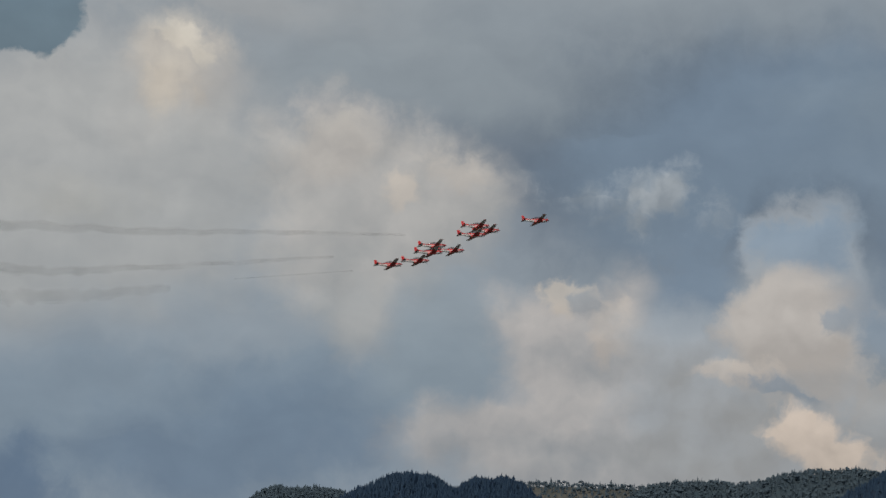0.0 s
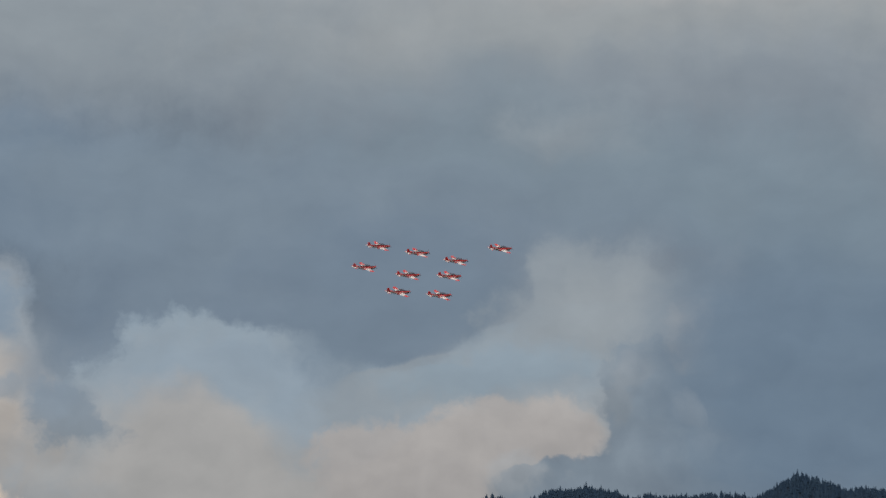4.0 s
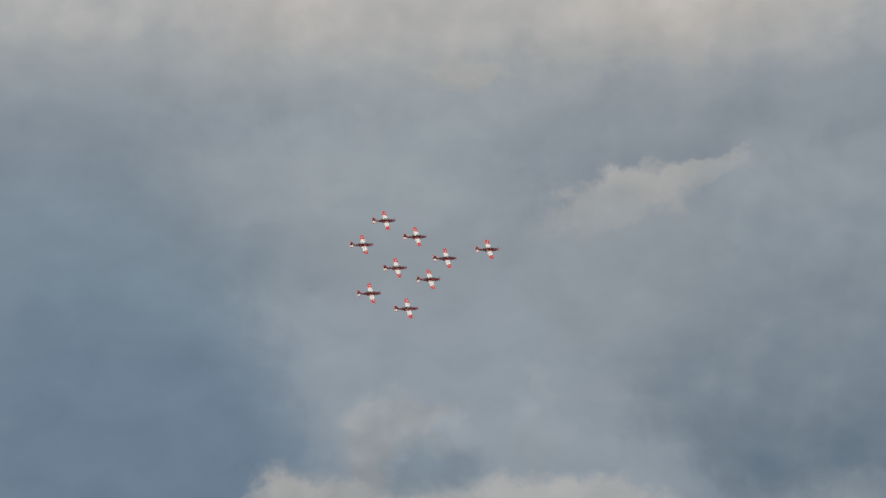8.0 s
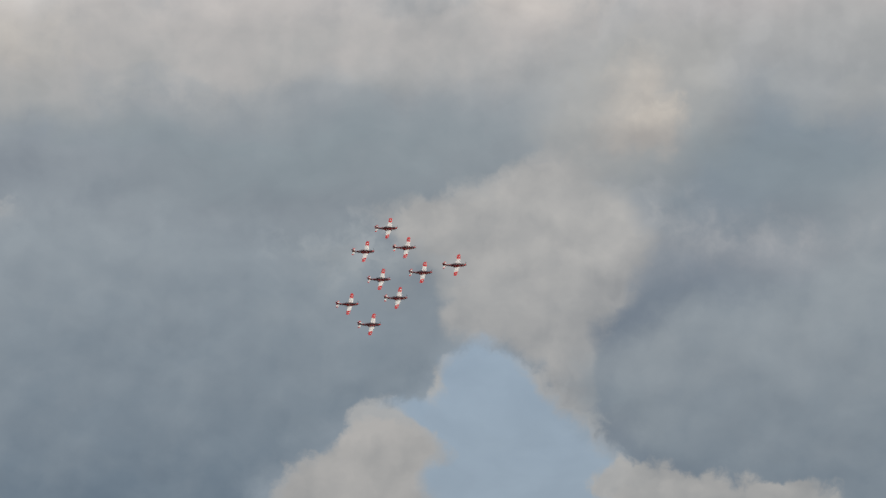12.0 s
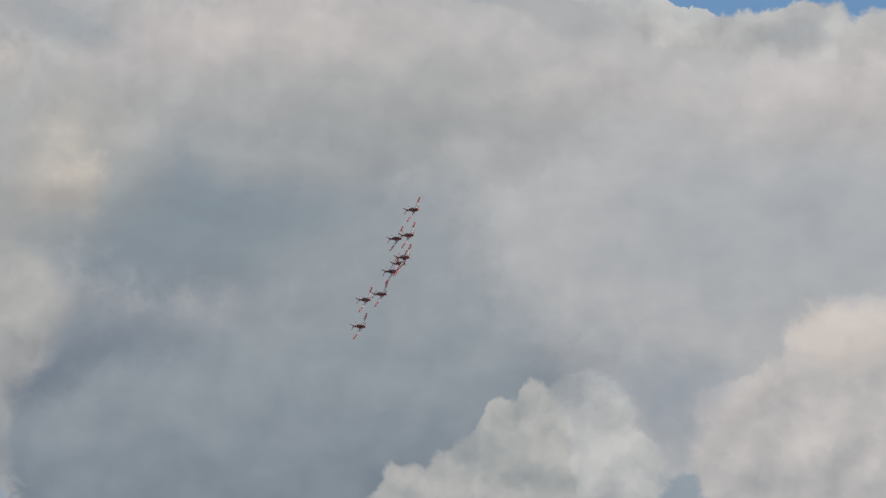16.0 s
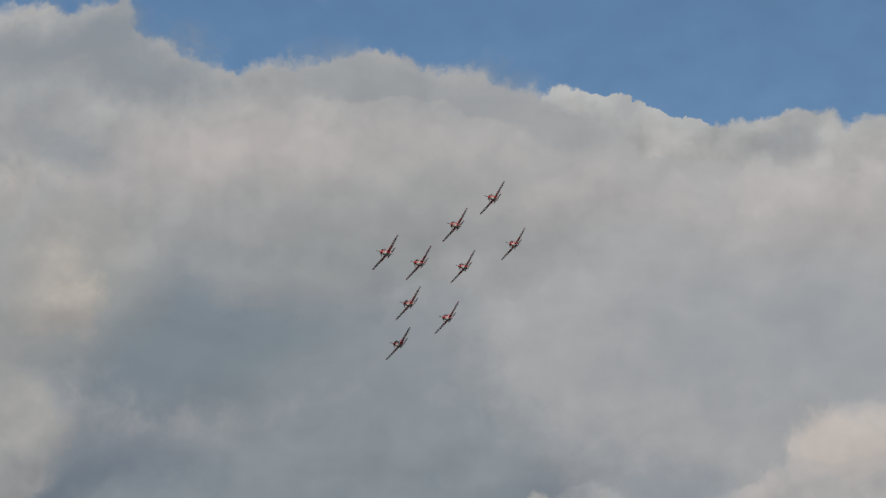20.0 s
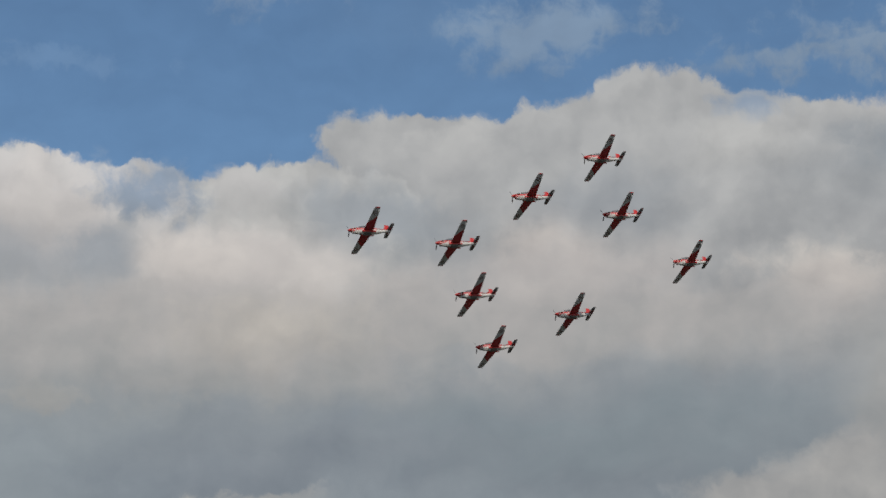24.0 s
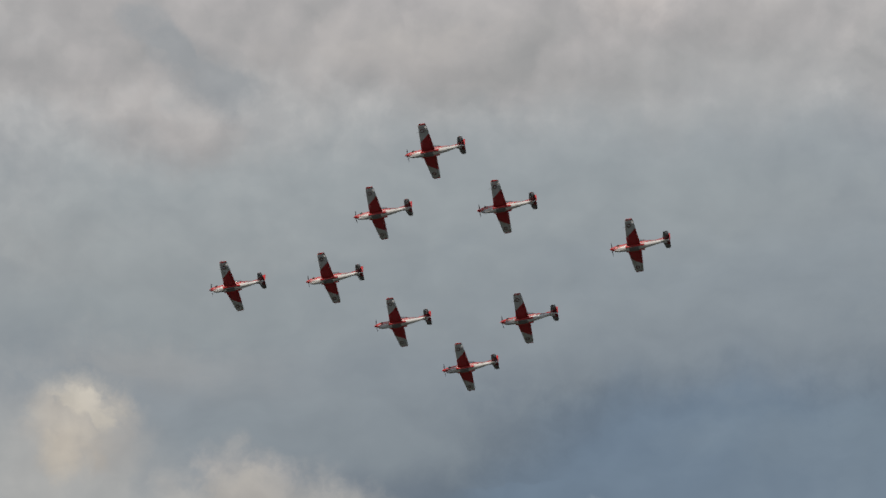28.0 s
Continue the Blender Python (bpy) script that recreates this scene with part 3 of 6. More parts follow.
heap(-2.97, 8.88, 1.38, 0.99, (0.490, 0.461, 0.415), (0.456, 0.427, 0.402), 0.86, .4, .6, [97, 94, 93, 82, 73, 74, 94, 88, 109, 78, 70, 71])
heap(0.30, 8.71, 0.72, 0.46, (0.490, 0.449, 0.402), (0.445, 0.411, 0.378), 0.57, .3, .5, [79, 86, 82, 90, 92, 105, 79, 72, 88, 91, 91, 97])
heap(-7.03, 10.91, 1.25, 1.29, (0.502, 0.466, 0.412), (0.456, 0.422, 0.388), 1.29, .4, .8, [79, 66, 72, 96, 88, 80, 80, 81, 80, 77, 82, 93])
heap(-6.71, 11.49, 1.01, 0.71, (0.642, 0.595, 0.514), (0.589, 0.544, 0.467), 0.37, .4, .6, [25, 11, 8, 9, 100, 66, 42, 37, 44, 44, 56, 80])
heap(-7.12, 10.31, 0.52, 0.61, (0.576, 0.519, 0.436), (0.538, 0.484, 0.413), 0.86, .4, .55, [87, 89, 88, 98, 85, 99, 85, 88, 104, 79, 81, 114])
heap(-9.51, 7.33, 1.46, 0.51, (0.382, 0.380, 0.359), (0.372, 0.375, 0.359), 1.14, .25, .6, [89, 84, 87, 77, 92, 91, 86, 87, 79, 96, 84, 90])
heap(-11.23, 12.06, 1.67, 1.17, (0.135, 0.191, 0.235), (0.146, 0.205, 0.250), 0.20, .35, .97, [84, 95, 109, 96, 99, 106, 100, 106, 92, 93, 112, 100])
heap(-6.39, 2.13, 8.15, 2.74, (0.203, 0.257, 0.314), (0.190, 0.250, 0.310), 1.86, .12, .85, [81, 86, 104, 100, 79, 67, 63, 65, 67, 79, 106, 121, 72, 52, 59, 72, 77, 87])
heap(-5.24, 1.37, 4.48, 1.68, (0.152, 0.208, 0.275), (0.141, 0.194, 0.267), 1.86, .1, .85, [89, 106, 103, 77, 66, 68, 96, 108, 108, 82, 68, 67])
heap(-11.24, -0.21, 1.91, 1.60, (0.104, 0.155, 0.231), (0.100, 0.149, 0.223), 1.43, .1, .8, [84, 95, 107, 77, 77, 104, 99, 99, 94, 82, 89, 101])
heap(-2.19, 4.56, 0.87, 1.13, (0.362, 0.375, 0.379), (0.343, 0.360, 0.369), 0.86, .2, .6, [88, 90, 89, 95, 82, 87, 91, 92, 93, 85, 78, 97])
heap(-0.11, 3.87, 1.71, 1.79, (0.264, 0.309, 0.344), (0.218, 0.273, 0.323), 1.29, .15, .7, [87, 101, 88, 82, 82, 94, 93, 89, 87, 98, 83, 85])
heap(4.97, 2.37, 6.40, 3.69, (0.413, 0.390, 0.373), (0.289, 0.304, 0.320), 1.29, .38, .88, [85, 91, 82, 77, 74, 75, 78, 75, 72, 71, 74, 79, 90, 103, 104, 94, 76, 60, 57, 59, 63, 73, 60, 62, 100, 82, 97, 101, 84, 64, 55, 69])
heap(3.22, 5.47, 0.66, 0.48, (0.563, 0.501, 0.425), (0.502, 0.449, 0.394), 0.31, .4, .65, [88, 86, 85, 96, 89, 100, 87, 89, 84, 93, 90, 97])
heap(4.44, 4.66, 0.72, 0.81, (0.526, 0.466, 0.407), (0.479, 0.427, 0.383), 0.49, .4, .65, [85, 100, 111, 74, 70, 68, 86, 100, 105, 70, 65, 76])
heap(3.58, 5.37, 0.35, 0.30, (0.232, 0.276, 0.322), (0.218, 0.265, 0.318), 0.31, .3, .6, [71, 65, 80, 89, 83, 105, 76, 68, 81, 84, 86, 112])
heap(6.52, 5.82, 1.03, 1.49, (0.177, 0.235, 0.306), (0.170, 0.231, 0.306), 1.29, .15, .85, [86, 105, 110, 104, 91, 75, 74, 84, 91, 94, 100, 104, 100, 90, 84, 88, 84, 80])
heap(8.29, 2.91, 3.88, 2.57, (0.295, 0.329, 0.361), (0.322, 0.329, 0.332), 1.29, .4, .8, [95, 100, 109, 95, 94, 96, 100, 120, 104, 96, 95, 104, 108, 94, 83, 111, 119, 102])
heap(4.82, 7.95, 2.25, 0.68, (0.360, 0.394, 0.419), (0.305, 0.349, 0.387), 0.86, .8, .55, [85, 71, 66, 59, 41, 91, 90, 65, 53, 49, 51, 55, 68, 92, 81, 46, 42, 43], 0.8)
heap(5.20, 7.91, 0.73, 0.54, (0.421, 0.442, 0.452), (0.370, 0.399, 0.424), 0.57, .8, .45, [68, 61, 73, 71, 92, 86, 76, 69, 85, 49, 35, 109], 0.8)
heap(9.42, 5.19, 2.82, 2.98, (0.295, 0.334, 0.371), (0.379, 0.368, 0.358), 0.63, .3, .95, [76, 77, 78, 80, 84, 89, 85, 85, 89, 89, 89, 93, 102, 99, 98, 99, 85, 60, 52, 54, 60, 74, 85, 95, 99, 100, 104, 104, 100, 81, 73, 74])
heap(8.97, 7.08, 1.43, 0.66, (0.239, 0.316, 0.402), (0.254, 0.320, 0.392), 0.63, .1, .85, [97, 106, 102, 95, 90, 90, 98, 110, 98, 97, 92, 99, 101, 101, 93, 96, 97, 100])
heap(8.91, 4.95, 1.64, 1.50, (0.464, 0.425, 0.387), (0.442, 0.409, 0.380), 0.71, .4, .8, [92, 95, 92, 100, 94, 92, 102, 108, 103, 90, 89, 91, 97, 94, 100, 105, 104, 97])
heap(7.58, 3.64, 1.23, 0.38, (0.499, 0.447, 0.396), (0.453, 0.414, 0.381), 0.34, .4, .7, [66, 51, 53, 69, 101, 90, 59, 49, 54, 85, 89, 99])
hang_sheet()
cloud_sheet("dark deck and the long gap")
heap(16.72, 13.89, 13.17, 1.93, (0.262, 0.302, 0.337), (0.254, 0.294, 0.333), 2.15, .1, .7, [92, 98, 120, 105, 97, 96, 100, 102, 106, 98, 103, 113, 99, 99, 99, 103, 108, 98])
heap(18.46, 8.59, 10.96, 3.73, (0.202, 0.256, 0.308), (0.163, 0.218, 0.291), 2.00, .1, .9, [75, 77, 89, 105, 100, 94, 78, 59, 52, 80, 103, 111, 87, 74, 76, 85, 101, 81])
heap(24.84, 7.62, 2.10, 1.18, (0.254, 0.290, 0.328), (0.239, 0.282, 0.320), 1.72, .1, .75, [91, 92, 100, 92, 107, 84, 89, 88, 100, 95, 97, 81])
heap(18.84, 3.67, 9.21, 3.57, (0.270, 0.339, 0.402), (0.331, 0.339, 0.342), 0.49, .12, .95, [82, 85, 90, 95, 105, 119, 107, 100, 98, 89, 80, 75, 72, 72, 74, 79, 82, 89, 102, 117, 127, 119, 79, 51, 58, 75, 91, 105, 94, 89, 86, 82])
heap(16.12, 5.03, 3.71, 1.40, (0.258, 0.334, 0.413), (0.278, 0.343, 0.407), 1.29, .1, .6, [98, 91, 75, 59, 54, 72, 109, 121, 98, 83, 71, 68, 75, 79, 93, 102, 101, 93])
heap(17.00, 2.42, 8.22, 2.69, (0.365, 0.353, 0.342), (0.341, 0.339, 0.332), 1.43, .25, .85, [71, 72, 76, 83, 96, 102, 92, 86, 84, 85, 86, 75, 68, 65, 64, 64, 67, 77, 107, 119, 123, 37, 31, 27, 36, 60, 103, 99, 87, 81, 79, 74])
heap(22.95, 5.50, 2.52, 0.85, (0.270, 0.343, 0.424), (0.287, 0.353, 0.418), 0.71, .15, .7, [100, 81, 80, 79, 106, 86, 84, 77, 86, 90, 88, 81])
heap(24.95, 6.83, 2.29, 1.27, (0.304, 0.325, 0.342), (0.313, 0.325, 0.337), 1.14, .25, .65, [97, 99, 93, 94, 90, 101, 95, 94, 93, 93, 95, 92])
heap(20.80, 4.15, 0.32, 0.32, (0.239, 0.282, 0.329), (0.231, 0.278, 0.325), 0.34, .2, .5, [77, 70, 86, 82, 71, 81, 86, 75, 86, 77, 74, 96])
heap(11.50, 4.26, 1.26, 0.85, (0.202, 0.252, 0.308), (0.216, 0.263, 0.312), 0.49, .35, .85, [72, 71, 77, 76, 77, 77, 81, 99, 104, 59, 55, 58, 68, 77, 100, 96, 86, 74])
heap(9.92, 4.99, 0.34, 0.23, (0.231, 0.278, 0.329), (0.239, 0.282, 0.329), 0.31, .3, .65, [76, 75, 100, 97, 110, 95, 73, 77, 111, 94, 103, 105])
heap(9.54, 1.99, 1.57, 1.08, (0.585, 0.492, 0.412), (0.523, 0.447, 0.382), 0.49, .4, .85, [69, 54, 55, 77, 89, 108, 82, 53, 48, 58, 97, 97])
heap(8.79, 3.22, 0.97, 0.38, (0.209, 0.256, 0.308), (0.224, 0.267, 0.312), 0.29, .3, .75, [47, 35, 35, 46, 98, 93, 44, 34, 37, 55, 86, 114])
heap(23.79, 3.86, 1.35, 0.70, (0.431, 0.398, 0.378), (0.400, 0.373, 0.361), 0.57, .4, .6, [88, 98, 109, 82, 81, 93, 100, 98, 100, 96, 82, 94])
heap(26.78, 3.46, 4.52, 3.01, (0.206, 0.252, 0.299), (0.182, 0.229, 0.286), 0.43, .45, .93, [43, 90, 103, 114, 101, 94, 91, 91, 90, 78, 71, 68, 68, 70, 76, 75, 73, 73, 76, 83, 95, 117, 106, 98, 85, 85, 86, 66, 63, 47, 39, 38])
heap(26.87, 5.89, 1.73, 0.91, (0.287, 0.311, 0.332), (0.254, 0.286, 0.315), 0.63, .4, .55, [88, 92, 107, 50, 48, 61, 76, 111, 93, 38, 27, 74])
heap(27.04, 4.10, 1.81, 1.43, (0.151, 0.204, 0.269), (0.151, 0.204, 0.269), 0.86, .3, .6, [71, 101, 98, 71, 71, 68, 68, 93, 100, 77, 60, 56])
heap(30.89, 15.22, 12.91, 2.11, (0.357, 0.375, 0.384), (0.311, 0.341, 0.359), 2.43, .15, .85, [97, 103, 126, 96, 69, 77, 113, 122, 106, 100, 106, 97, 96, 93, 97, 101, 114, 103])
heap(37.53, 10.11, 4.83, 2.99, (0.302, 0.327, 0.359), (0.285, 0.318, 0.354), 2.86, .1, .6, [72, 66, 62, 78, 92, 87, 78, 74, 66, 73, 84, 112])
heap(26.92, 10.54, 8.75, 2.99, (0.187, 0.243, 0.293), (0.201, 0.254, 0.301), 2.43, .1, .7, [63, 37, 29, 30, 113, 94, 63, 47, 34, 33, 93, 104])
heap(39.99, 14.07, 0.68, 0.29, (0.397, 0.391, 0.384), (0.367, 0.370, 0.374), 0.57, .2, .6, [84, 77, 88, 78, 92, 92, 91, 76, 73, 94, 87, 97])
heap(35.77, 15.04, 1.57, 0.42, (0.418, 0.401, 0.396), (0.377, 0.380, 0.379), 1.00, .2, .6, [95, 76, 82, 86, 97, 85, 76, 92, 80, 88, 89, 84])
heap(24.35, 11.49, 1.39, 0.61, (0.294, 0.327, 0.354), (0.277, 0.314, 0.344), 1.43, .2, .6, [94, 101, 96, 83, 102, 104, 97, 94, 97, 98, 100, 104])
heap(19.70, 7.43, 3.33, 2.04, (0.162, 0.217, 0.285), (0.174, 0.228, 0.289), 1.57, .12, .85, [71, 81, 110, 79, 74, 86, 98, 81, 83, 85, 93, 83])
heap(31.26, 4.54, 3.74, 3.59, (0.215, 0.262, 0.305), (0.187, 0.235, 0.289), 2.15, .12, .9, [91, 101, 114, 97, 90, 85, 90, 111, 98, 95, 99, 99, 97, 99, 100, 91, 92, 98])
heap(23.41, 6.23, 5.45, 2.60, (0.277, 0.314, 0.344), (0.285, 0.327, 0.364), 0.86, .25, .7, [38, 50, 108, 120, 114, 87, 72, 64, 61, 67, 60, 48, 41, 41, 72, 72, 75, 81, 87, 91, 91, 94, 96, 101, 92, 39, 33, 29, 28, 27, 28, 31])
heap(22.48, 5.56, 2.61, 0.91, (0.252, 0.327, 0.394), (0.260, 0.332, 0.394), 0.71, .15, .7, [76, 111, 99, 68, 56, 61, 95, 104, 101, 72, 64, 60])
heap(27.19, 6.45, 0.63, 0.92, (0.377, 0.380, 0.379), (0.348, 0.365, 0.379), 0.50, .4, .8, [80, 87, 98, 71, 55, 58, 86, 115, 72, 58, 63, 97], 0.8)
heap(20.87, 2.95, 4.12, 1.98, (0.377, 0.361, 0.352), (0.348, 0.332, 0.327), 0.49, .3, .92, [77, 81, 99, 114, 98, 96, 68, 47, 40, 45, 106, 121, 111, 84, 68, 68, 77, 82])
heap(25.65, 3.10, 3.28, 2.98, (0.204, 0.250, 0.297), (0.187, 0.235, 0.289), 0.54, .4, .93, [80, 105, 89, 76, 66, 62, 66, 82, 82, 75, 70, 73, 80, 100, 89, 35, 28, 28])
heap(25.78, 5.22, 1.14, 1.06, (0.311, 0.327, 0.344), (0.277, 0.305, 0.330), 0.57, .5, .35, [60, 100, 101, 75, 38, 35, 62, 102, 96, 76, 58, 52], 0.8)
heap(22.93, 2.65, 0.93, 0.59, (0.320, 0.337, 0.354), (0.294, 0.318, 0.340), 0.57, .5, .55, [97, 87, 98, 79, 70, 83, 90, 95, 83, 84, 82, 77], 0.8)
heap(27.65, 3.89, 0.79, 0.91, (0.311, 0.341, 0.369), (0.285, 0.323, 0.354), 0.67, .5, .75, [56, 45, 46, 64, 84, 105, 79, 41, 28, 27, 114, 92], 0.8)
hang_sheet()
cloud_sheet("clouds over the eastern ridge")
heap(30.91, 5.36, 5.09, 4.41, (0.155, 0.212, 0.279), (0.133, 0.191, 0.262), 2.86, .1, .95, [76, 87, 94, 82, 80, 106, 90, 78, 81, 92, 94, 89])
heap(30.17, 9.61, 4.33, 1.79, (0.200, 0.257, 0.309), (0.187, 0.246, 0.301), 2.86, .1, .7, [75, 85, 75, 80, 108, 105, 74, 63, 72, 96, 107, 87])
heap(37.79, 11.58, 4.03, 1.73, (0.319, 0.359, 0.382), (0.301, 0.345, 0.372), 3.15, .1, .8, [95, 82, 83, 96, 98, 92, 73, 78, 112, 89, 96, 87])
heap(48.62, 5.96, 4.67, 1.93, (0.187, 0.234, 0.288), (0.174, 0.223, 0.279), 2.15, .12, .75, [67, 57, 69, 100, 113, 76, 61, 65, 98, 88, 94, 108])
heap(40.45, 15.43, 13.00, 1.32, (0.459, 0.442, 0.433), (0.356, 0.374, 0.382), 1.57, .25, .95, [100, 106, 67, 74, 71, 61, 108, 105, 96, 90, 96, 82, 79, 74, 78, 85, 96, 106])
heap(35.90, 15.50, 1.77, 0.67, (0.505, 0.470, 0.439), (0.437, 0.420, 0.407), 1.29, .3, .85, [86, 74, 85, 88, 82, 88, 73, 82, 92, 89, 75, 84])
heap(43.89, 15.25, 2.08, 0.65, (0.529, 0.487, 0.447), (0.459, 0.431, 0.410), 1.29, .3, .85, [87, 86, 89, 92, 95, 103, 81, 87, 92, 96, 90, 100])
heap(44.06, 9.95, 3.07, 1.57, (0.301, 0.335, 0.362), (0.276, 0.317, 0.348), 2.15, .15, .6, [92, 87, 111, 79, 75, 88, 79, 96, 96, 81, 71, 80])
heap(44.26, 11.04, 2.83, 1.17, (0.385, 0.379, 0.367), (0.346, 0.354, 0.357), 0.43, .35, .85, [63, 77, 106, 111, 60, 50, 48, 45, 41, 43, 61, 125, 54, 54, 61, 52, 49, 52])
heap(39.89, 14.08, 0.78, 0.44, (0.395, 0.389, 0.372), (0.366, 0.369, 0.362), 0.49, .25, .75, [79, 78, 79, 82, 93, 89, 87, 70, 76, 94, 85, 103])
heap(38.21, 5.06, 1.89, 1.27, (0.328, 0.340, 0.352), (0.301, 0.326, 0.348), 0.86, .45, .8, [80, 79, 90, 113, 38, 34, 34, 52, 106, 98, 85, 81, 72, 70, 66, 67, 75, 87])
heap(39.68, 4.97, 0.51, 0.55, (0.284, 0.335, 0.382), (0.284, 0.335, 0.382), 0.43, .3, .6, [71, 68, 86, 88, 99, 91, 83, 73, 86, 80, 93, 104])
heap(39.58, 2.54, 5.38, 1.65, (0.356, 0.359, 0.357), (0.310, 0.330, 0.348), 0.51, .45, .92, [97, 106, 96, 89, 94, 93, 91, 101, 97, 95, 103, 110, 93, 88, 72, 78, 111, 102])
heap(38.99, 4.13, 1.37, 0.83, (0.187, 0.238, 0.288), (0.180, 0.234, 0.283), 0.71, .35, .75, [90, 90, 93, 68, 68, 94, 92, 90, 65, 81, 84, 75])
heap(44.42, 5.90, 2.22, 1.16, (0.310, 0.335, 0.362), (0.284, 0.317, 0.348), 1.43, .3, .7, [42, 29, 29, 38, 93, 93, 38, 30, 33, 49, 84, 110], 0.8)
heap(41.52, 4.87, 0.66, 0.68, (0.292, 0.326, 0.357), (0.276, 0.317, 0.348), 1.30, .3, .65, [91, 102, 109, 95, 110, 104, 94, 113, 99, 91, 111, 107], 0.8)
heap(48.51, 3.44, 2.20, 1.23, (0.276, 0.308, 0.338), (0.259, 0.295, 0.329), 0.71, .25, .75, [87, 93, 79, 72, 87, 113, 99, 88, 65, 64, 115, 109])
heap(36.50, 2.52, 2.60, 1.42, (0.325, 0.327, 0.325), (0.294, 0.309, 0.321), 0.71, .35, .85, [80, 85, 103, 102, 91, 91, 90, 85, 90, 98, 100, 100, 76, 79, 101, 107, 97, 82])
hang_sheet()
cloud_sheet("dark body over the bright gap")
heap(47.64, 15.83, 13.91, 1.82, (0.469, 0.445, 0.432), (0.364, 0.377, 0.381), 1.57, .25, .95, [78, 83, 101, 86, 78, 40, 29, 66, 87, 100, 106, 85, 73, 66, 68, 69, 79, 83])
heap(45.58, 15.91, 2.16, 0.71, (0.539, 0.503, 0.457), (0.469, 0.445, 0.419), 1.43, .3, .85, [99, 101, 104, 94, 76, 83, 89, 100, 107, 91, 77, 77])
heap(50.52, 7.73, 7.40, 4.64, (0.282, 0.319, 0.350), (0.121, 0.167, 0.218), 1.86, .12, .93, [82, 98, 98, 112, 101, 102, 77, 69, 75, 100, 102, 104, 93, 93, 97, 102, 81, 74])
heap(54.90, 13.44, 5.22, 1.02, (0.234, 0.281, 0.309), (0.234, 0.281, 0.309), 1.72, .1, .6, [78, 77, 103, 95, 81, 77, 77, 97, 101, 70, 58, 108])
heap(43.72, 8.92, 3.06, 1.90, (0.274, 0.310, 0.336), (0.266, 0.301, 0.331), 1.57, .15, .6, [78, 88, 99, 94, 93, 86, 88, 96, 87, 92, 100, 91])
heap(60.32, 10.49, 4.11, 4.42, (0.393, 0.386, 0.375), (0.344, 0.352, 0.360), 0.80, .4, .9, [60, 54, 51, 63, 63, 61, 57, 56, 59, 69, 89, 71, 53, 54, 59, 64, 68, 76, 71, 69, 68, 69, 68, 63, 58, 54, 53, 55, 63, 76, 94, 84])
heap(63.59, 14.35, 2.29, 2.01, (0.383, 0.381, 0.370), (0.354, 0.357, 0.355), 1.43, .3, .8, [97, 109, 105, 85, 80, 97, 93, 98, 111, 86, 84, 85])
heap(63.58, 14.09, 0.72, 0.77, (0.502, 0.461, 0.409), (0.457, 0.423, 0.389), 0.66, .3, .8, [70, 88, 110, 65, 57, 59, 70, 105, 84, 88, 59, 55])
heap(56.44, 10.58, 1.51, 0.70, (0.326, 0.352, 0.370), (0.290, 0.324, 0.350), 1.14, .4, .65, [64, 56, 65, 77, 101, 84, 79, 81, 35, 39, 100, 110], 0.8)
heap(58.29, 4.71, 6.13, 3.68, (0.354, 0.362, 0.365), (0.335, 0.342, 0.350), 0.37, .3, .95, [77, 87, 106, 97, 89, 81, 72, 68, 66, 67, 71, 79, 88, 86, 85, 77, 74, 72, 73, 77, 82, 88, 93, 98, 99, 63, 71, 70, 61, 61, 68, 71])
heap(59.82, 5.40, 3.88, 2.90, (0.274, 0.357, 0.449), (0.290, 0.362, 0.433), 0.63, .08, .9, [59, 66, 67, 71, 79, 93, 86, 80, 77, 78, 82, 89, 93, 85, 80, 75, 73, 68, 67, 65, 64, 66, 71, 80, 89, 102, 107, 81, 76, 96, 53, 54])
heap(55.90, 4.66, 2.31, 1.90, (0.373, 0.362, 0.350), (0.317, 0.324, 0.327), 0.37, .4, .85, [82, 105, 95, 96, 90, 88, 98, 84, 79, 71, 66, 107, 114, 97, 87, 76, 75, 75])
heap(66.81, 12.87, 4.01, 1.32, (0.226, 0.273, 0.304), (0.233, 0.276, 0.308), 2.00, .12, .75, [77, 72, 83, 88, 91, 85, 92, 72, 76, 86, 100, 95])
heap(68.85, 7.80, 7.08, 4.81, (0.315, 0.346, 0.368), (0.166, 0.210, 0.255), 1.72, .12, .93, [100, 97, 95, 87, 84, 81, 81, 84, 89, 99, 74, 56, 49, 50, 58, 69, 86, 89, 97, 103, 100, 101, 90, 79, 69, 64, 60, 59, 60, 63, 72, 89])
heap(70.72, 11.73, 2.66, 1.10, (0.289, 0.318, 0.339), (0.273, 0.304, 0.335), 1.57, .2, .6, [85, 70, 77, 92, 83, 85, 72, 82, 84, 91, 77, 84])
heap(72.32, 15.90, 5.76, 1.69, (0.362, 0.370, 0.373), (0.333, 0.350, 0.358), 2.00, .25, .8, [91, 78, 83, 95, 99, 79, 69, 81, 99, 88, 84, 84])
heap(63.27, 14.41, 1.04, 1.48, (0.466, 0.437, 0.402), (0.412, 0.390, 0.373), 0.86, .35, .8, [80, 86, 79, 71, 77, 72, 78, 76, 83, 81, 63, 63])
heap(63.71, 14.29, 0.48, 0.33, (0.573, 0.529, 0.473), (0.523, 0.482, 0.438), 0.51, .4, .55, [87, 83, 85, 74, 76, 74, 97, 75, 75, 98, 71, 70])
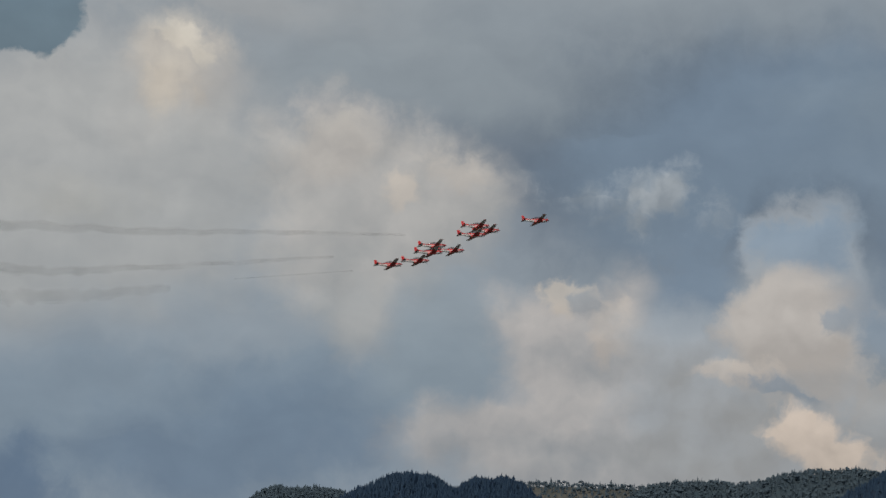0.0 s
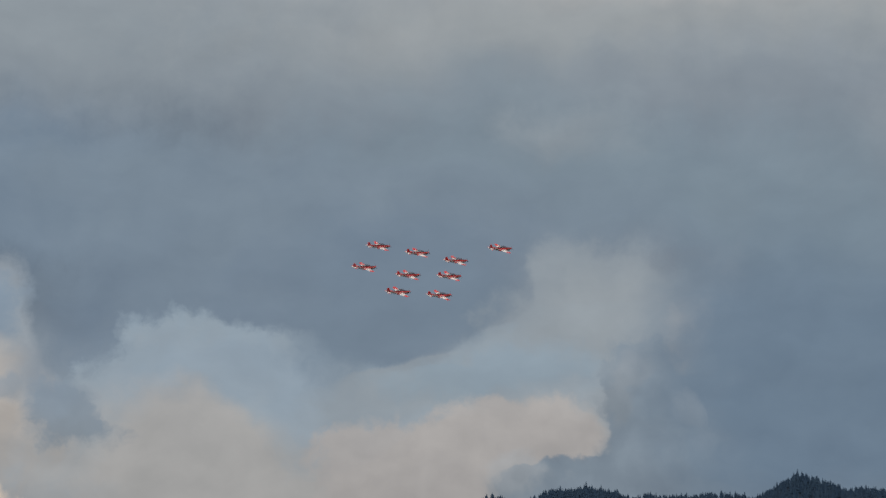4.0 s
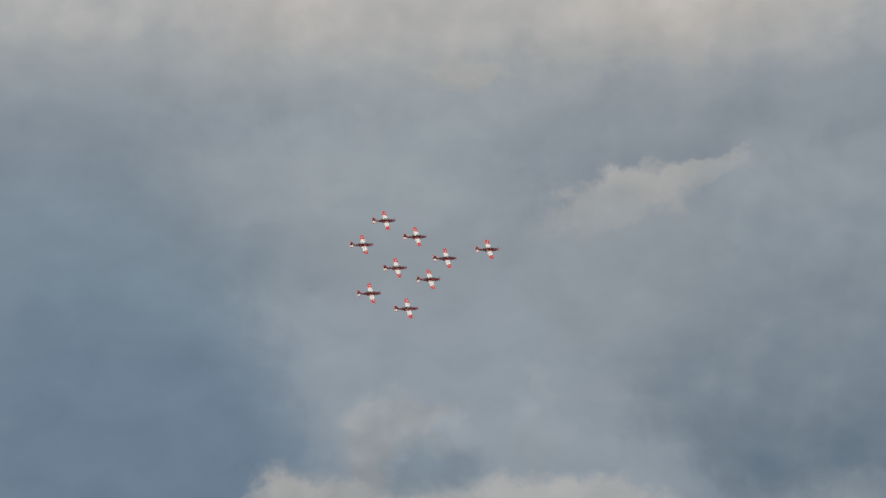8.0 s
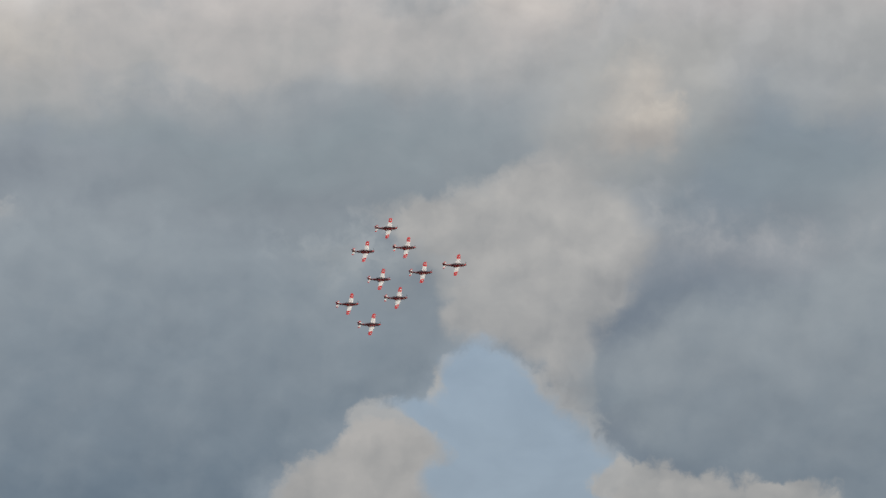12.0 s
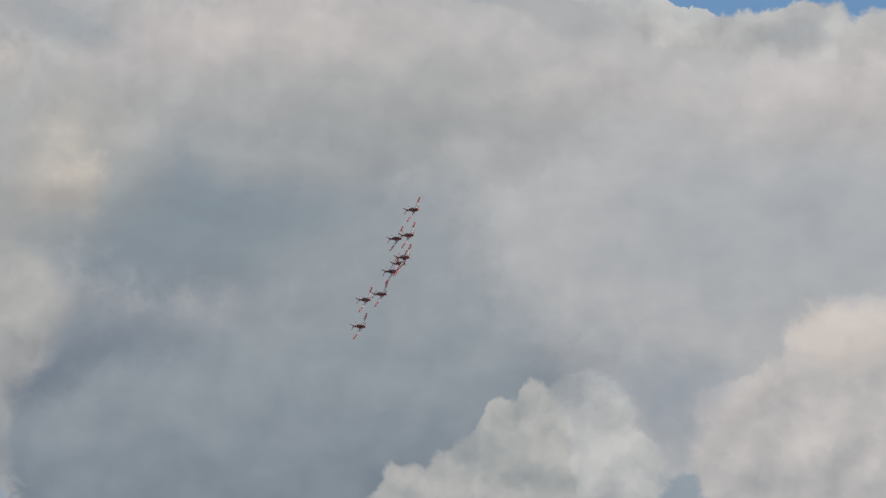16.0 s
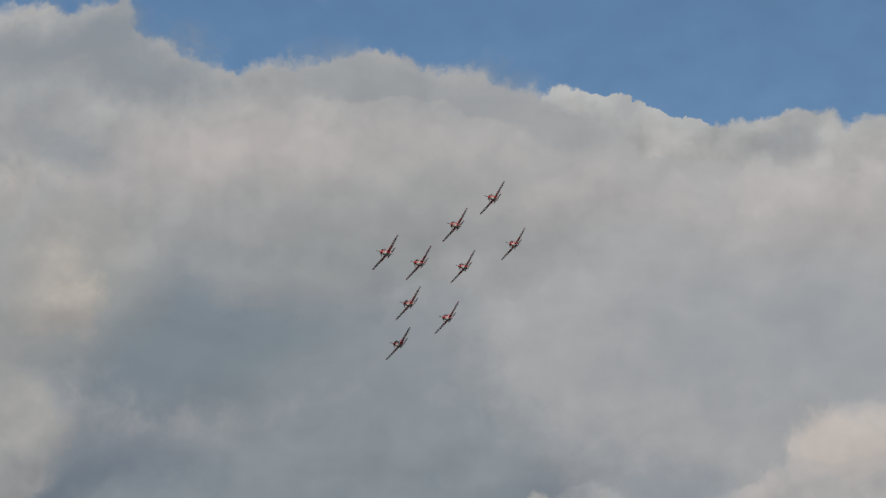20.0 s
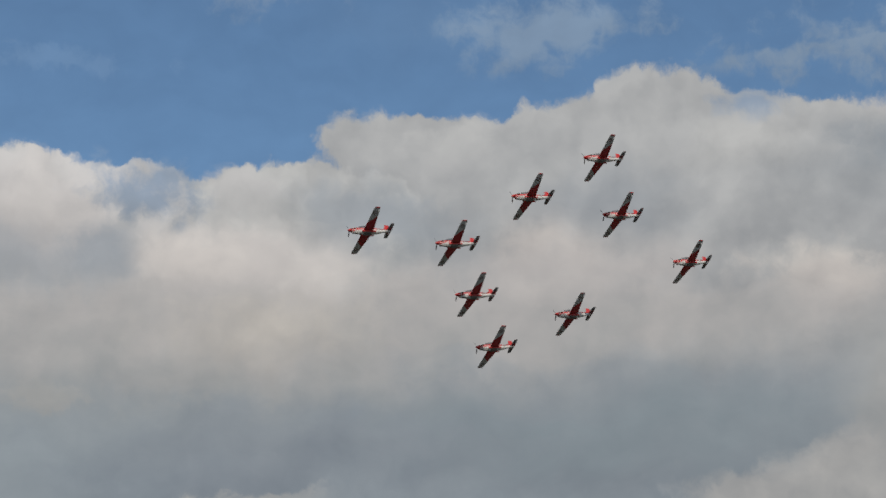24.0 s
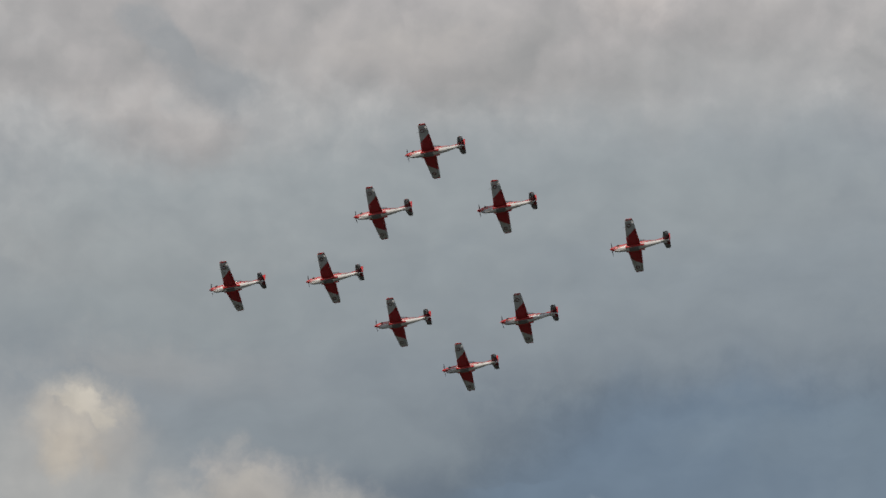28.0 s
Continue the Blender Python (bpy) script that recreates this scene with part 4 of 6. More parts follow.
heap(65.02, 3.68, 3.34, 2.15, (0.352, 0.346, 0.335), (0.289, 0.304, 0.316), 0.37, .45, .9, [68, 80, 106, 84, 78, 81, 85, 87, 101, 95, 95, 91, 64, 65, 73, 102, 112, 77])
heap(73.55, 4.83, 2.92, 3.55, (0.391, 0.390, 0.378), (0.233, 0.269, 0.296), 0.19, .45, .97, [97, 100, 108, 109, 105, 100, 89, 83, 80, 81, 85, 93, 87, 82, 81, 83, 88, 92, 94, 101, 114, 120, 106, 93, 69, 65, 61, 63, 75, 87, 89, 95])
hang_sheet()
# fine folds in the cloud, and the light that the whole sky gives
folds = sky_tree.nodes.new("ShaderNodeTexNoise")
folds.noise_dimensions = "2D"
folds.inputs["Scale"].default_value, folds.inputs["Detail"].default_value, folds.inputs["Roughness"].default_value = 0.8, 4, 0.5
stretched = sky_tree.nodes.new("ShaderNodeVectorMath")
stretched.operation = "MULTIPLY"
stretched.inputs[1].default_value = (0.75, 1.35, 1)
link(sky_tree, drift, stretched.inputs[0])
link(sky_tree, stretched.outputs[0], folds.inputs["Vector"])
tint = sky_tree.nodes.new("ShaderNodeVectorMath")
tint.operation = "MULTIPLY_ADD"
tint.inputs[1].default_value, tint.inputs[2].default_value = (0.20, 0.19, 0.17), (0.90, 0.905, 0.915)
link(sky_tree, folds.outputs["Fac"], tint.inputs[0])
lit = sky_tree.nodes.new("ShaderNodeVectorMath")
lit.operation = "MULTIPLY"
link(sky_tree, top_coat[0], lit.inputs[0])
link(sky_tree, tint.outputs[0], lit.inputs[1])
sky_light = sky_tree.nodes.new("ShaderNodeBackground")
link(sky_tree, lit.outputs[0], sky_light.inputs[0])
sky_out = sky_tree.nodes.new("ShaderNodeOutputWorld")
link(sky_tree, sky_light.outputs[0], sky_out.inputs[0])

sun = new("sun", bpy.data.lights.new("sun", "SUN"))
sun.data.energy, sun.data.angle, sun.data.color = 2.3, radians(0.6), (1.0, 0.9, 0.76)
sun.matrix_world = look((0, 0, 400), Vector((0, 0, 400)) - Vector((
    math.sin(radians(SUN_AZIMUTH)) * math.cos(radians(SUN_HEIGHT)), math.cos(radians(SUN_AZIMUTH)) * math.cos(radians(SUN_HEIGHT)),
    math.sin(radians(SUN_HEIGHT)))))


# ---- materials ----
def material(name):
    m = bpy.data.materials.new(name)
    m.use_nodes = True
    return m, m.node_tree, m.node_tree.nodes["Principled BSDF"]


def noise_on(tree, scale, detail=4.0, coords="Object", rough=0.55):
    where = tree.nodes.new("ShaderNodeTexCoord")
    n = tree.nodes.new("ShaderNodeTexNoise")
    n.inputs["Scale"].default_value, n.inputs["Detail"].default_value, n.inputs["Roughness"].default_value = scale, detail, rough
    link(tree, where.outputs[coords], n.inputs["Vector"])
    return n.outputs["Fac"]


def blend(tree, fac, a, b, how="MIX"):
    n = tree.nodes.new("ShaderNodeMix")
    n.data_type, n.blend_type = "RGBA", how
    for i, v in ((0, fac), (6, a), (7, b)):
        if isinstance(v, tuple):
            n.inputs[i].default_value = (*v, 1)
        elif isinstance(v, (int, float)):
            n.inputs[i].default_value = v
        else:
            link(tree, v, n.inputs[i])
    return n.outputs[2]


def spread(tree, value, low, high, to_low, to_high):
    n = tree.nodes.new("ShaderNodeMapRange")
    for key, v in (("From Min", low), ("From Max", high), ("To Min", to_low), ("To Max", to_high)):
        n.inputs[key].default_value = v
    link(tree, value, n.inputs["Value"])
    return n.outputs[0]


def weathered(tree, shader, colour, rough):
    """Paint with faint mottling, grime and panel-sized unevenness in its gloss."""
    fine, broad = noise_on(tree, 9.0, 5), noise_on(tree, 1.3, 3)
    soot = blend(tree, spread(tree, fine, 0.4, 0.8, 0.0, 0.05), colour, (0.10, 0.095, 0.09))
    faded = blend(tree, spread(tree, broad, 0.3, 0.7, 0.0, 0.05), soot, (0.5, 0.48, 0.47))
    link(tree, faded, shader.inputs["Base Color"])
    link(tree, spread(tree, broad, 0.2, 0.8, rough - 0.07, rough + 0.1), shader.inputs["Roughness"])
    shader.inputs["Coat Weight"].default_value, shader.inputs["Coat Roughness"].default_value = 0.12, 0.2
    bump = tree.nodes.new("ShaderNodeBump")
    bump.inputs["Strength"].default_value, bump.inputs["Distance"].default_value = 0.08, 0.02
    link(tree, fine, bump.inputs["Height"])
    link(tree, bump.outputs[0], shader.inputs["Normal"])


RED, WHITE, MAROON, BLACK = (0.64, 0.032, 0.036), (0.80, 0.80, 0.81), (0.13, 0.028, 0.040), (0.05, 0.024, 0.030)


def paint(name, colour, rough=0.38):
    m, tree, shader = material(name)
    rgb = tree.nodes.new("ShaderNodeRGB")
    rgb.outputs[0].default_value = (*colour, 1)
    weathered(tree, shader, rgb.outputs[0], rough)
    return m


def above(tree, value, edge, soft=0.012):
    n = tree.nodes.new("ShaderNodeMapRange")
    n.interpolation_type = "SMOOTHSTEP"
    n.inputs["From Min"].default_value, n.inputs["From Max"].default_value = edge - soft, edge + soft
    link(tree, value, n.inputs["Value"])
    return n.outputs[0]


def livery(name, scheme, rough=0.38):
    """Paint in two or more colours that meet along lines of the airframe; scheme(tree, x, y, z) gives the colour."""
    m, tree, shader = material(name)
    where, axes = tree.nodes.new("ShaderNodeTexCoord"), tree.nodes.new("ShaderNodeSeparateXYZ")
    link(tree, where.outputs["Object"], axes.inputs[0])
    weathered(tree, shader, scheme(tree, *axes.outputs[:3]), rough)
    return m


def body_scheme(tree, x, y, z):
    lift = maths(tree, "SUBTRACT", z, maths(tree, "MULTIPLY", maths(tree, "MINIMUM", maths(tree, "ADD", x, 1.2), 0.0), -0.16))
    lift = maths(tree, "ADD", lift, maths(tree, "MULTIPLY", maths(tree, "MAXIMUM", maths(tree, "SUBTRACT", x, 0.4), 0.0), 0.105))
    c = blend(tree, above(tree, lift, -0.07), WHITE, RED)
    c = blend(tree, above(tree, lift, 0.06), c, WHITE)
    c = blend(tree, above(tree, lift, 0.14), c, RED)
    c = blend(tree, above(tree, z, 0.47, 0.05), c, MAROON)
    ahead = maths(tree, "MULTIPLY", above(tree, x, 1.15), above(tree, z, 0.42, 0.03))
    return blend(tree, ahead, c, BLACK)


def wing_top_scheme(tree, x, y, z):
    out = maths(tree, "ADD", maths(tree, "ABSOLUTE", y), maths(tree, "MULTIPLY", x, 0.25))
    return blend(tree, above(tree, out, 3.15), WHITE, RED)


def wing_under_scheme(tree, x, y, z):
    span = maths(tree, "ABSOLUTE", y)
    out = maths(tree, "ADD", span, maths(tree, "MULTIPLY", x, 0.85))
    # underside shade put into the colours: darker red, white cooled against ground bounce
    c = blend(tree, above(tree, out, 2.85), (0.47, 0.018, 0.03), (0.66, 0.68, 0.73))
    return blend(tree, above(tree, span, 5.02), c, RED)


def tail_under_scheme(tree, x, y, z):
    return blend(tree, above(tree, maths(tree, "ADD", maths(tree, "ABSOLUTE", y), maths(tree, "MULTIPLY", maths(tree, "ADD", x, 4.9), 0.5)), 0.72), (0.24, 0.014, 0.022), (0.25, 0.25, 0.28))


def tail_top_scheme(tree, x, y, z):
    c = blend(tree, above(tree, maths(tree, "ABSOLUTE", y), 1.2), WHITE, RED)
    return c


red_paint, white_paint = paint("red aircraft paint", RED), paint("white aircraft paint", WHITE)
maroon_paint, black_paint = paint("maroon paint", MAROON), paint("matt black paint", BLACK, 0.6)
belly_paint = paint("dark grey belly paint", (0.20, 0.195, 0.205), 0.5)
grey_paint = paint("grey aircraft paint", (0.52, 0.52, 0.53), 0.5)
body_paint = livery("fuselage livery", body_scheme)
wing_top_paint, wing_under_paint = livery("upper wing livery", wing_top_scheme), livery("lower wing livery with shade in its colours", wing_under_scheme)
tail_top_paint, tail_under_paint = livery("upper tail livery", tail_top_scheme), livery("lower tail livery", tail_under_scheme)
steel, steel_tree, steel_shader = material("scorched exhaust steel")
steel_shader.inputs["Metallic"].default_value, steel_shader.inputs["Roughness"].default_value = 0.9, 0.45
link(steel_tree, blend(steel_tree, noise_on(steel_tree, 12), (0.10, 0.08, 0.07), (0.30, 0.26, 0.22)), steel_shader.inputs["Base Color"])
canopy_glass, canopy_tree, canopy_shader = material("tinted canopy glass")
canopy_shader.inputs["Base Color"].default_value, canopy_shader.inputs["Roughness"].default_value = (0.13, 0.11, 0.115, 1), 0.1
canopy_shader.inputs["Specular IOR Level"].default_value = 0.9
link(canopy_tree, spread(canopy_tree, noise_on(canopy_tree, 6), 0.3, 0.7, 0.10, 0.22), canopy_shader.inputs["Roughness"])


see_through, pane_mix = canopy_tree.nodes.new("ShaderNodeBsdfTransparent"), canopy_tree.nodes.new("ShaderNodeMixShader")
see_through.inputs[0].default_value, pane_mix.inputs[0].default_value = (0.9, 0.9, 0.91, 1), 0.36
link(canopy_tree, see_through.outputs[0], pane_mix.inputs[1])
link(canopy_tree, canopy_shader.outputs[0], pane_mix.inputs[2])
link(canopy_tree, pane_mix.outputs[0], canopy_tree.nodes["Material Output"].inputs[0])


def foliage(name, dark, light):
    m, tree, shader = material(name)
    info = tree.nodes.new("ShaderNodeNewGeometry")
    c = blend(tree, info.outputs["Random Per Island"], dark, light)
    c = blend(tree, spread(tree, noise_on(tree, 0.9, 5), 0.3, 0.7, 0.0, 0.4), c, tuple(v * 0.8 for v in dark))
    link(tree, c, shader.inputs["Base Color"])
    shader.inputs["Roughness"].default_value = 0.85
    shader.inputs["Specular IOR Level"].default_value = 0.02
    return m


# blue of the distant air is painted into these leaf colours
spruce_hazed = foliage("spruce needles with blue haze in the colour", (0.024, 0.046, 0.086), (0.038, 0.066, 0.108))
mixed_hazed = foliage("mixed foliage with pale haze in the colour", (0.058, 0.084, 0.112), (0.072, 0.102, 0.126))
bark, bark_tree, bark_shader = material("spruce bark")
link(bark_tree, blend(bark_tree, noise_on(bark_tree, 3.0, 6), (0.045, 0.042, 0.045), (0.09, 0.082, 0.08)), bark_shader.inputs["Base Color"])
bark_shader.inputs["Roughness"].default_value = 0.9


def soil(name, dark, light, stain):
    m, tree, shader = material(name)
    c = blend(tree, noise_on(tree, 0.35, 6), dark, light)
    c = blend(tree, spread(tree, noise_on(tree, 0.03, 4), 0.4, 0.65, 0.0, 0.8), c, stain)
    link(tree, c, shader.inputs["Base Color"])
    shader.inputs["Roughness"].default_value, shader.inputs["Specular IOR Level"].default_value = 0.95, 0.0
    bump = tree.nodes.new("ShaderNodeBump")
    bump.inputs["Strength"].default_value, bump.inputs["Distance"].default_value = 0.5, 0.3
    link(tree, noise_on(tree, 1.5, 6), bump.inputs["Height"])
    link(tree, bump.outputs[0], shader.inputs["Normal"])
    return m


meadow = soil("meadow grass", (0.050, 0.058, 0.045), (0.075, 0.080, 0.066), (0.080, 0.074, 0.062))
# wood floors carry the haze as blue; the spruce floor also its shade
forest_floor = soil("forest floor with shade and haze painted in", (0.020, 0.036, 0.064), (0.028, 0.047, 0.078), (0.030, 0.040, 0.060))
scrub_floor = soil("undergrowth of the far woods with haze painted in", (0.042, 0.066, 0.088), (0.054, 0.080, 0.100), (0.050, 0.066, 0.080))
bare_slope = soil("dry grass and bare earth", (0.095, 0.098, 0.092), (0.14, 0.135, 0.125), (0.065, 0.075, 0.075))


# ---- building helpers ----
def part(name, bm, mat, parent=None, label=""):
    """Links a bmesh as one mesh object, under a thing or a part."""
    mesh = bpy.data.meshes.new(name)
    bm.to_mesh(mesh)
    bm.free()
    for one in (mat if isinstance(mat, (list, tuple)) else [mat]):
        mesh.materials.append(one)
    for p in mesh.polygons:
        p.use_smooth = True
    ob = new(name, mesh)
    ob.parent = parent
    return tagged(ob, label) if label else ob


def mesh_of(name, verts, faces, mat, smooth=False):
    mesh = bpy.data.meshes.new(name)
    mesh.from_pydata(verts, [], faces)
    mesh.materials.append(mat)
    if smooth:
        for p in mesh.polygons:
            p.use_smooth = True
    mesh.update()
    return new(name, mesh)


def loft(rings, caps=True):
    """Skins rings of equal length, each a list of points, with quads and caps the ends."""
    bm = bmesh.new()
    made = [[bm.verts.new(p) for p in ring] for ring in rings]
    n = len(made[0])
    for a, b in zip(made, made[1:]):
        for i in range(n):
            bm.faces.new((a[i], a[(i + 1) % n], b[(i + 1) % n], b[i]))
    if caps:
        bm.faces.new(list(reversed(made[0])))
        bm.faces.new(made[-1])
    bmesh.ops.recalc_face_normals(bm, faces=bm.faces[:])
    return bm


def oval(x, half, low, high, power=2.4, n=24, y0=0.0):
    """A rounded section of a body, across the x axis."""
    ring, mid, rise = [], (low + high) / 2, (high - low) / 2
    for i in range(n):
        a = 2 * math.pi * i / n
        c, s = math.cos(a), math.sin(a)
        ring.append((x, y0 + half * math.copysign(abs(c) ** (2 / power), c), mid + rise * math.copysign(abs(s) ** (2 / power), s)))
    return ring


def airfoil(front, back, y, z, thick, n=9, upright=False, twist=0.0):
    """A closed wing section from its leading to its trailing edge."""
    chord, top, under = front - back, [], []
    for i in range(n):
        u = 0.5 - 0.5 * math.cos(math.pi * i / (n - 1))
        h = thick * chord * 5 * (0.2969 * math.sqrt(u) - 0.126 * u - 0.3516 * u * u + 0.2843 * u ** 3 - 0.1015 * u ** 4)
        x = front - u * chord
        top.append((x, y, z + h * 1.15 + twist * u) if not upright else (x, h, z))
        under.append((x, y, z - h * 0.85 + twist * u) if not upright else (x, -h, z))
    return top + under[-2:0:-1]


def painted_by_side(bm):
    """Upper faces take the first material, lower ones the second."""
    for f in bm.faces:
        f.normal_update()
        f.material_index = 0 if f.normal.z > 0 else 1
    return bm


def tube(points, radius, n=8):
    rings = []
    for i, p in enumerate(points):
        a, b = Vector(points[max(i - 1, 0)]), Vector(points[min(i + 1, len(points) - 1)])
        turn = (b - a).to_track_quat("Z", "Y").to_matrix()
        r = radius[i] if isinstance(radius, (list, tuple)) else radius
        rings.append([tuple(Vector(p) + turn @ Vector((r * math.cos(2 * math.pi * k / n), r * math.sin(2 * math.pi * k / n), 0))) for k in range(n)])
    return loft(rings)


def slab(points, lift, thick):
    """A flat plate from its outline in x and y."""
    bm = bmesh.new()
    low = [bm.verts.new((x, y, lift)) for x, y in points]
    high = [bm.verts.new((x, y, lift + thick)) for x, y in points]
    bm.faces.new(list(reversed(low)))
    bm.faces.new(high)
    n = len(points)
    for i in range(n):
        bm.faces.new((low[i], low[(i + 1) % n], high[(i + 1) % n], high[i]))
    bmesh.ops.recalc_face_normals(bm, faces=bm.faces[:])
    return bm


# ---- ground and hills ----
def on_bearing(bearing_at, reach):
    a = radians(bearing_at)
    return reach * math.sin(a), reach * math.cos(a)


def lie(reach):
    """Height of the open ground, which falls away gently from the rise where the camera stands."""
    return -75.0 * min(1.0, reach / 4900) ** 1.6


rings_out = [0, 8, 40, 150, 400, 800, 1300, 1900, 2500, 3100, 3700, 4300, 4900, 7000, 12000]
verts, faces = [(0, 0, 0)], []
for r in rings_out[1:]:
    verts += [(r * math.cos(2 * math.pi * i / 96), r * math.sin(2 * math.pi * i / 96), lie(r)) for i in range(96)]
faces += [(0, 1 + i, 1 + (i + 1) % 96) for i in range(96)]
for k in range(len(rings_out) - 2):
    a, b = 1 + 96 * k, 1 + 96 * (k + 1)
    faces += [(a + i, b + i, b + (i + 1) % 96, a + (i + 1) % 96) for i in range(96)]
ground = mesh_of("ground", verts, faces, meadow)
tagged(ground, "wide green meadow reaching to the wooded hills", "ground", kind="structure")


class Hill:
    """A rounded hill: bearing and half width in degrees, distance and depth in metres, height of its crest in degrees."""

    def __init__(self, bearing_at, reach, half, crest, power=2.4, deep=260, rough=1.0):
        self.bearing, self.reach, self.half, self.power, self.deep, self.rough = bearing_at, reach, half, power, deep, rough
        self.crest = 1.7 + reach * math.tan(radians(crest))

    def height(self, u, v):
        """Height at u half widths along the crest and v depths behind it."""
        base = lie(self.reach + v * self.deep)
        h = (self.crest - base) * math.exp(-0.9 * abs(u) ** self.power) * math.exp(-1.1 * v * v)
        rough = noise.noise((u * self.half * 2.2 + self.bearing, v * 3, 0.3)) + 0.6 * noise.noise((u * self.half * 6 + self.bearing, v * 6, 0.7))
        return base + h + self.rough * 3.6 * rough * min(1, h / 30) - 0.4

    def place(self, u, v):
        x, y = on_bearing(self.bearing + u * self.half, self.reach + v * self.deep)
        return x, y, self.height(u, v)


def hillside(hill, mat, label):
    nu, nv = 60, 24
    pts = []
    for j in range(nv + 1):
        for i in range(nu + 1):
            u, v = -1.9 + 3.8 * i / nu, -2.1 + 4.2 * j / nv
            x, y, z = hill.place(u, v)
            pts.append((x, y, z))
    quads = [(j * (nu + 1) + i, j * (nu + 1) + i + 1, (j + 1) * (nu + 1) + i + 1, (j + 1) * (nu + 1) + i) for j in range(nv) for i in range(nu)]
    return tagged(mesh_of("hillside", pts, quads, mat, True), label, "hill", kind="structure")


def conifer(rng, x, y, z, tall, verts, faces, tiers=3, sides=6, slim=0.2):
    """Adds one ragged spruce crown of stacked skirts."""
    turn = rng.uniform(0, 6.28)
    for k in range(tiers):
        low, high = z + tall * (0.06 + 0.27 * k), z + tall * (0.5 + 0.25 * k)
        r, base = tall * slim * (1 - 0.27 * k), len(verts)
        for i in range(sides):
            a = turn + 2 * math.pi * i / sides + k
            q = r * rng.uniform(0.7, 1.2)
            verts.append((x + q * math.cos(a), y + q * math.sin(a), low - rng.uniform(0, 0.05) * tall))
        verts.append((x + rng.uniform(-0.2, 0.2), y + rng.uniform(-0.2, 0.2), high))
        faces += [(base + i, base + (i + 1) % sides, base + sides) for i in range(sides)]


def broadleaf(rng, x, y, z, tall, verts, faces):
    """Adds one uneven round crown of a few clumps."""
    for k in range(3):
        cx, cy = x + rng.uniform(-0.18, 0.18) * tall, y + rng.uniform(-0.18, 0.18) * tall
        cz, r, base = z + tall * rng.uniform(0.45, 0.8), tall * rng.uniform(0.18, 0.28), len(verts)
        verts.append((cx, cy, cz + r * rng.uniform(0.9, 1.2)))
        for i in range(6):
            a, q = i * 1.047 + k, r * rng.uniform(0.75, 1.15)
            verts.append((cx + q * math.cos(a), cy + q * math.sin(a), cz + rng.uniform(-0.25, 0.3) * r))
        verts.append((cx, cy, cz - r))
        faces += [(base, base + 1 + i, base + 1 + (i + 1) % 6) for i in range(6)]
        faces += [(base + 7, base + 1 + (i + 1) % 6, base + 1 + i) for i in range(6)]


def wood(hill, count, kind, mat, label, tall=(8.5, 13.5), span=1.5, seed=1):
    """The trees that cover a hill's near face and crest, too many to count."""
    rng, verts, faces, made = random.Random(seed), [], [], 0
    count = int(count * 2.6)
    while made < count:
        u, v = rng.uniform(-span, span), rng.uniform(-0.95, 0.12)
        x, y, z = hill.place(u, v)
        if z < lie(hill.reach) + 7:
            continue
        made += 1
        h = rng.uniform(*tall) * (1.3 if rng.random() < 0.08 else 1) * (1 + 0.45 * noise.noise((x * 0.021, y * 0.021, seed)))
        if kind == "spruce" or (kind == "mixed" and rng.random() < 0.5):
            conifer(rng, x, y, z - 0.5, h, verts, faces, slim=rng.uniform(0.2, 0.32))
        else:
            broadleaf(rng, x, y, z - 0.5, h * 0.9, verts, faces)
    return tagged(mesh_of("forest", verts, faces, mat), label, "forest", kind="stuff")


DARK_WOOD, PALE_WOOD = "dense dark spruce forest covering the hill", "hazy mixed forest on the far ridge"
hills = {
    "far_left": Hill(-3.3, 4300, 1.7, 0.32, 4), "knoll": Hill(-0.55, 3300, 2.1, 0.76, 1.9), "knoll_shoulder": Hill(1.45, 3350, 1.6, 0.74, 2.4),
    "clearing": Hill(4.0, 4250, 3.2, 0.70, 6), "ridge_low": Hill(7.4, 4150, 3.3, 0.85, 4), "ridge_high": Hill(10.1, 4050, 3.3, 1.24, 3),
    "dark_flank": Hill(13.2, 3300, 3.6, 1.40, 3.5), "middle_ridge": Hill(15.0, 4150, 2.6, 1.66, 2.4), "long_ridge": Hill(18.4, 4200, 5.0, 1.58, 6),
    "copse": Hill(22.2, 3150, 1.05, 2.18, 2.4), "spruce_hill": Hill(24.4, 3250, 2.9, 2.34, 2.8), "saddle": Hill(27.3, 3450, 3.4, 2.17, 5),
    "round_top": Hill(30.0, 3300, 3.4, 2.60, 1.7), "falling_ridge": Hill(33.0, 3400, 6.0, 2.32, 4), "last_knoll": Hill(38.4, 3500, 1.3, 2.16, 3),
    "east_ridge": Hill(42.5, 4000, 8.0, 1.95, 6),
}
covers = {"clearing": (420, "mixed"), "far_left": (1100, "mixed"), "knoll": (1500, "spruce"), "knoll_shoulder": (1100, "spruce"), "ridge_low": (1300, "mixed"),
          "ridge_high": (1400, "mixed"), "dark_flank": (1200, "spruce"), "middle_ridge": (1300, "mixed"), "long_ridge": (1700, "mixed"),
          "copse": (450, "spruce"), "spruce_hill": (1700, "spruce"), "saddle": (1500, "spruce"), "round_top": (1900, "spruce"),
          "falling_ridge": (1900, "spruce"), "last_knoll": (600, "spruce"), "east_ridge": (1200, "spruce")}
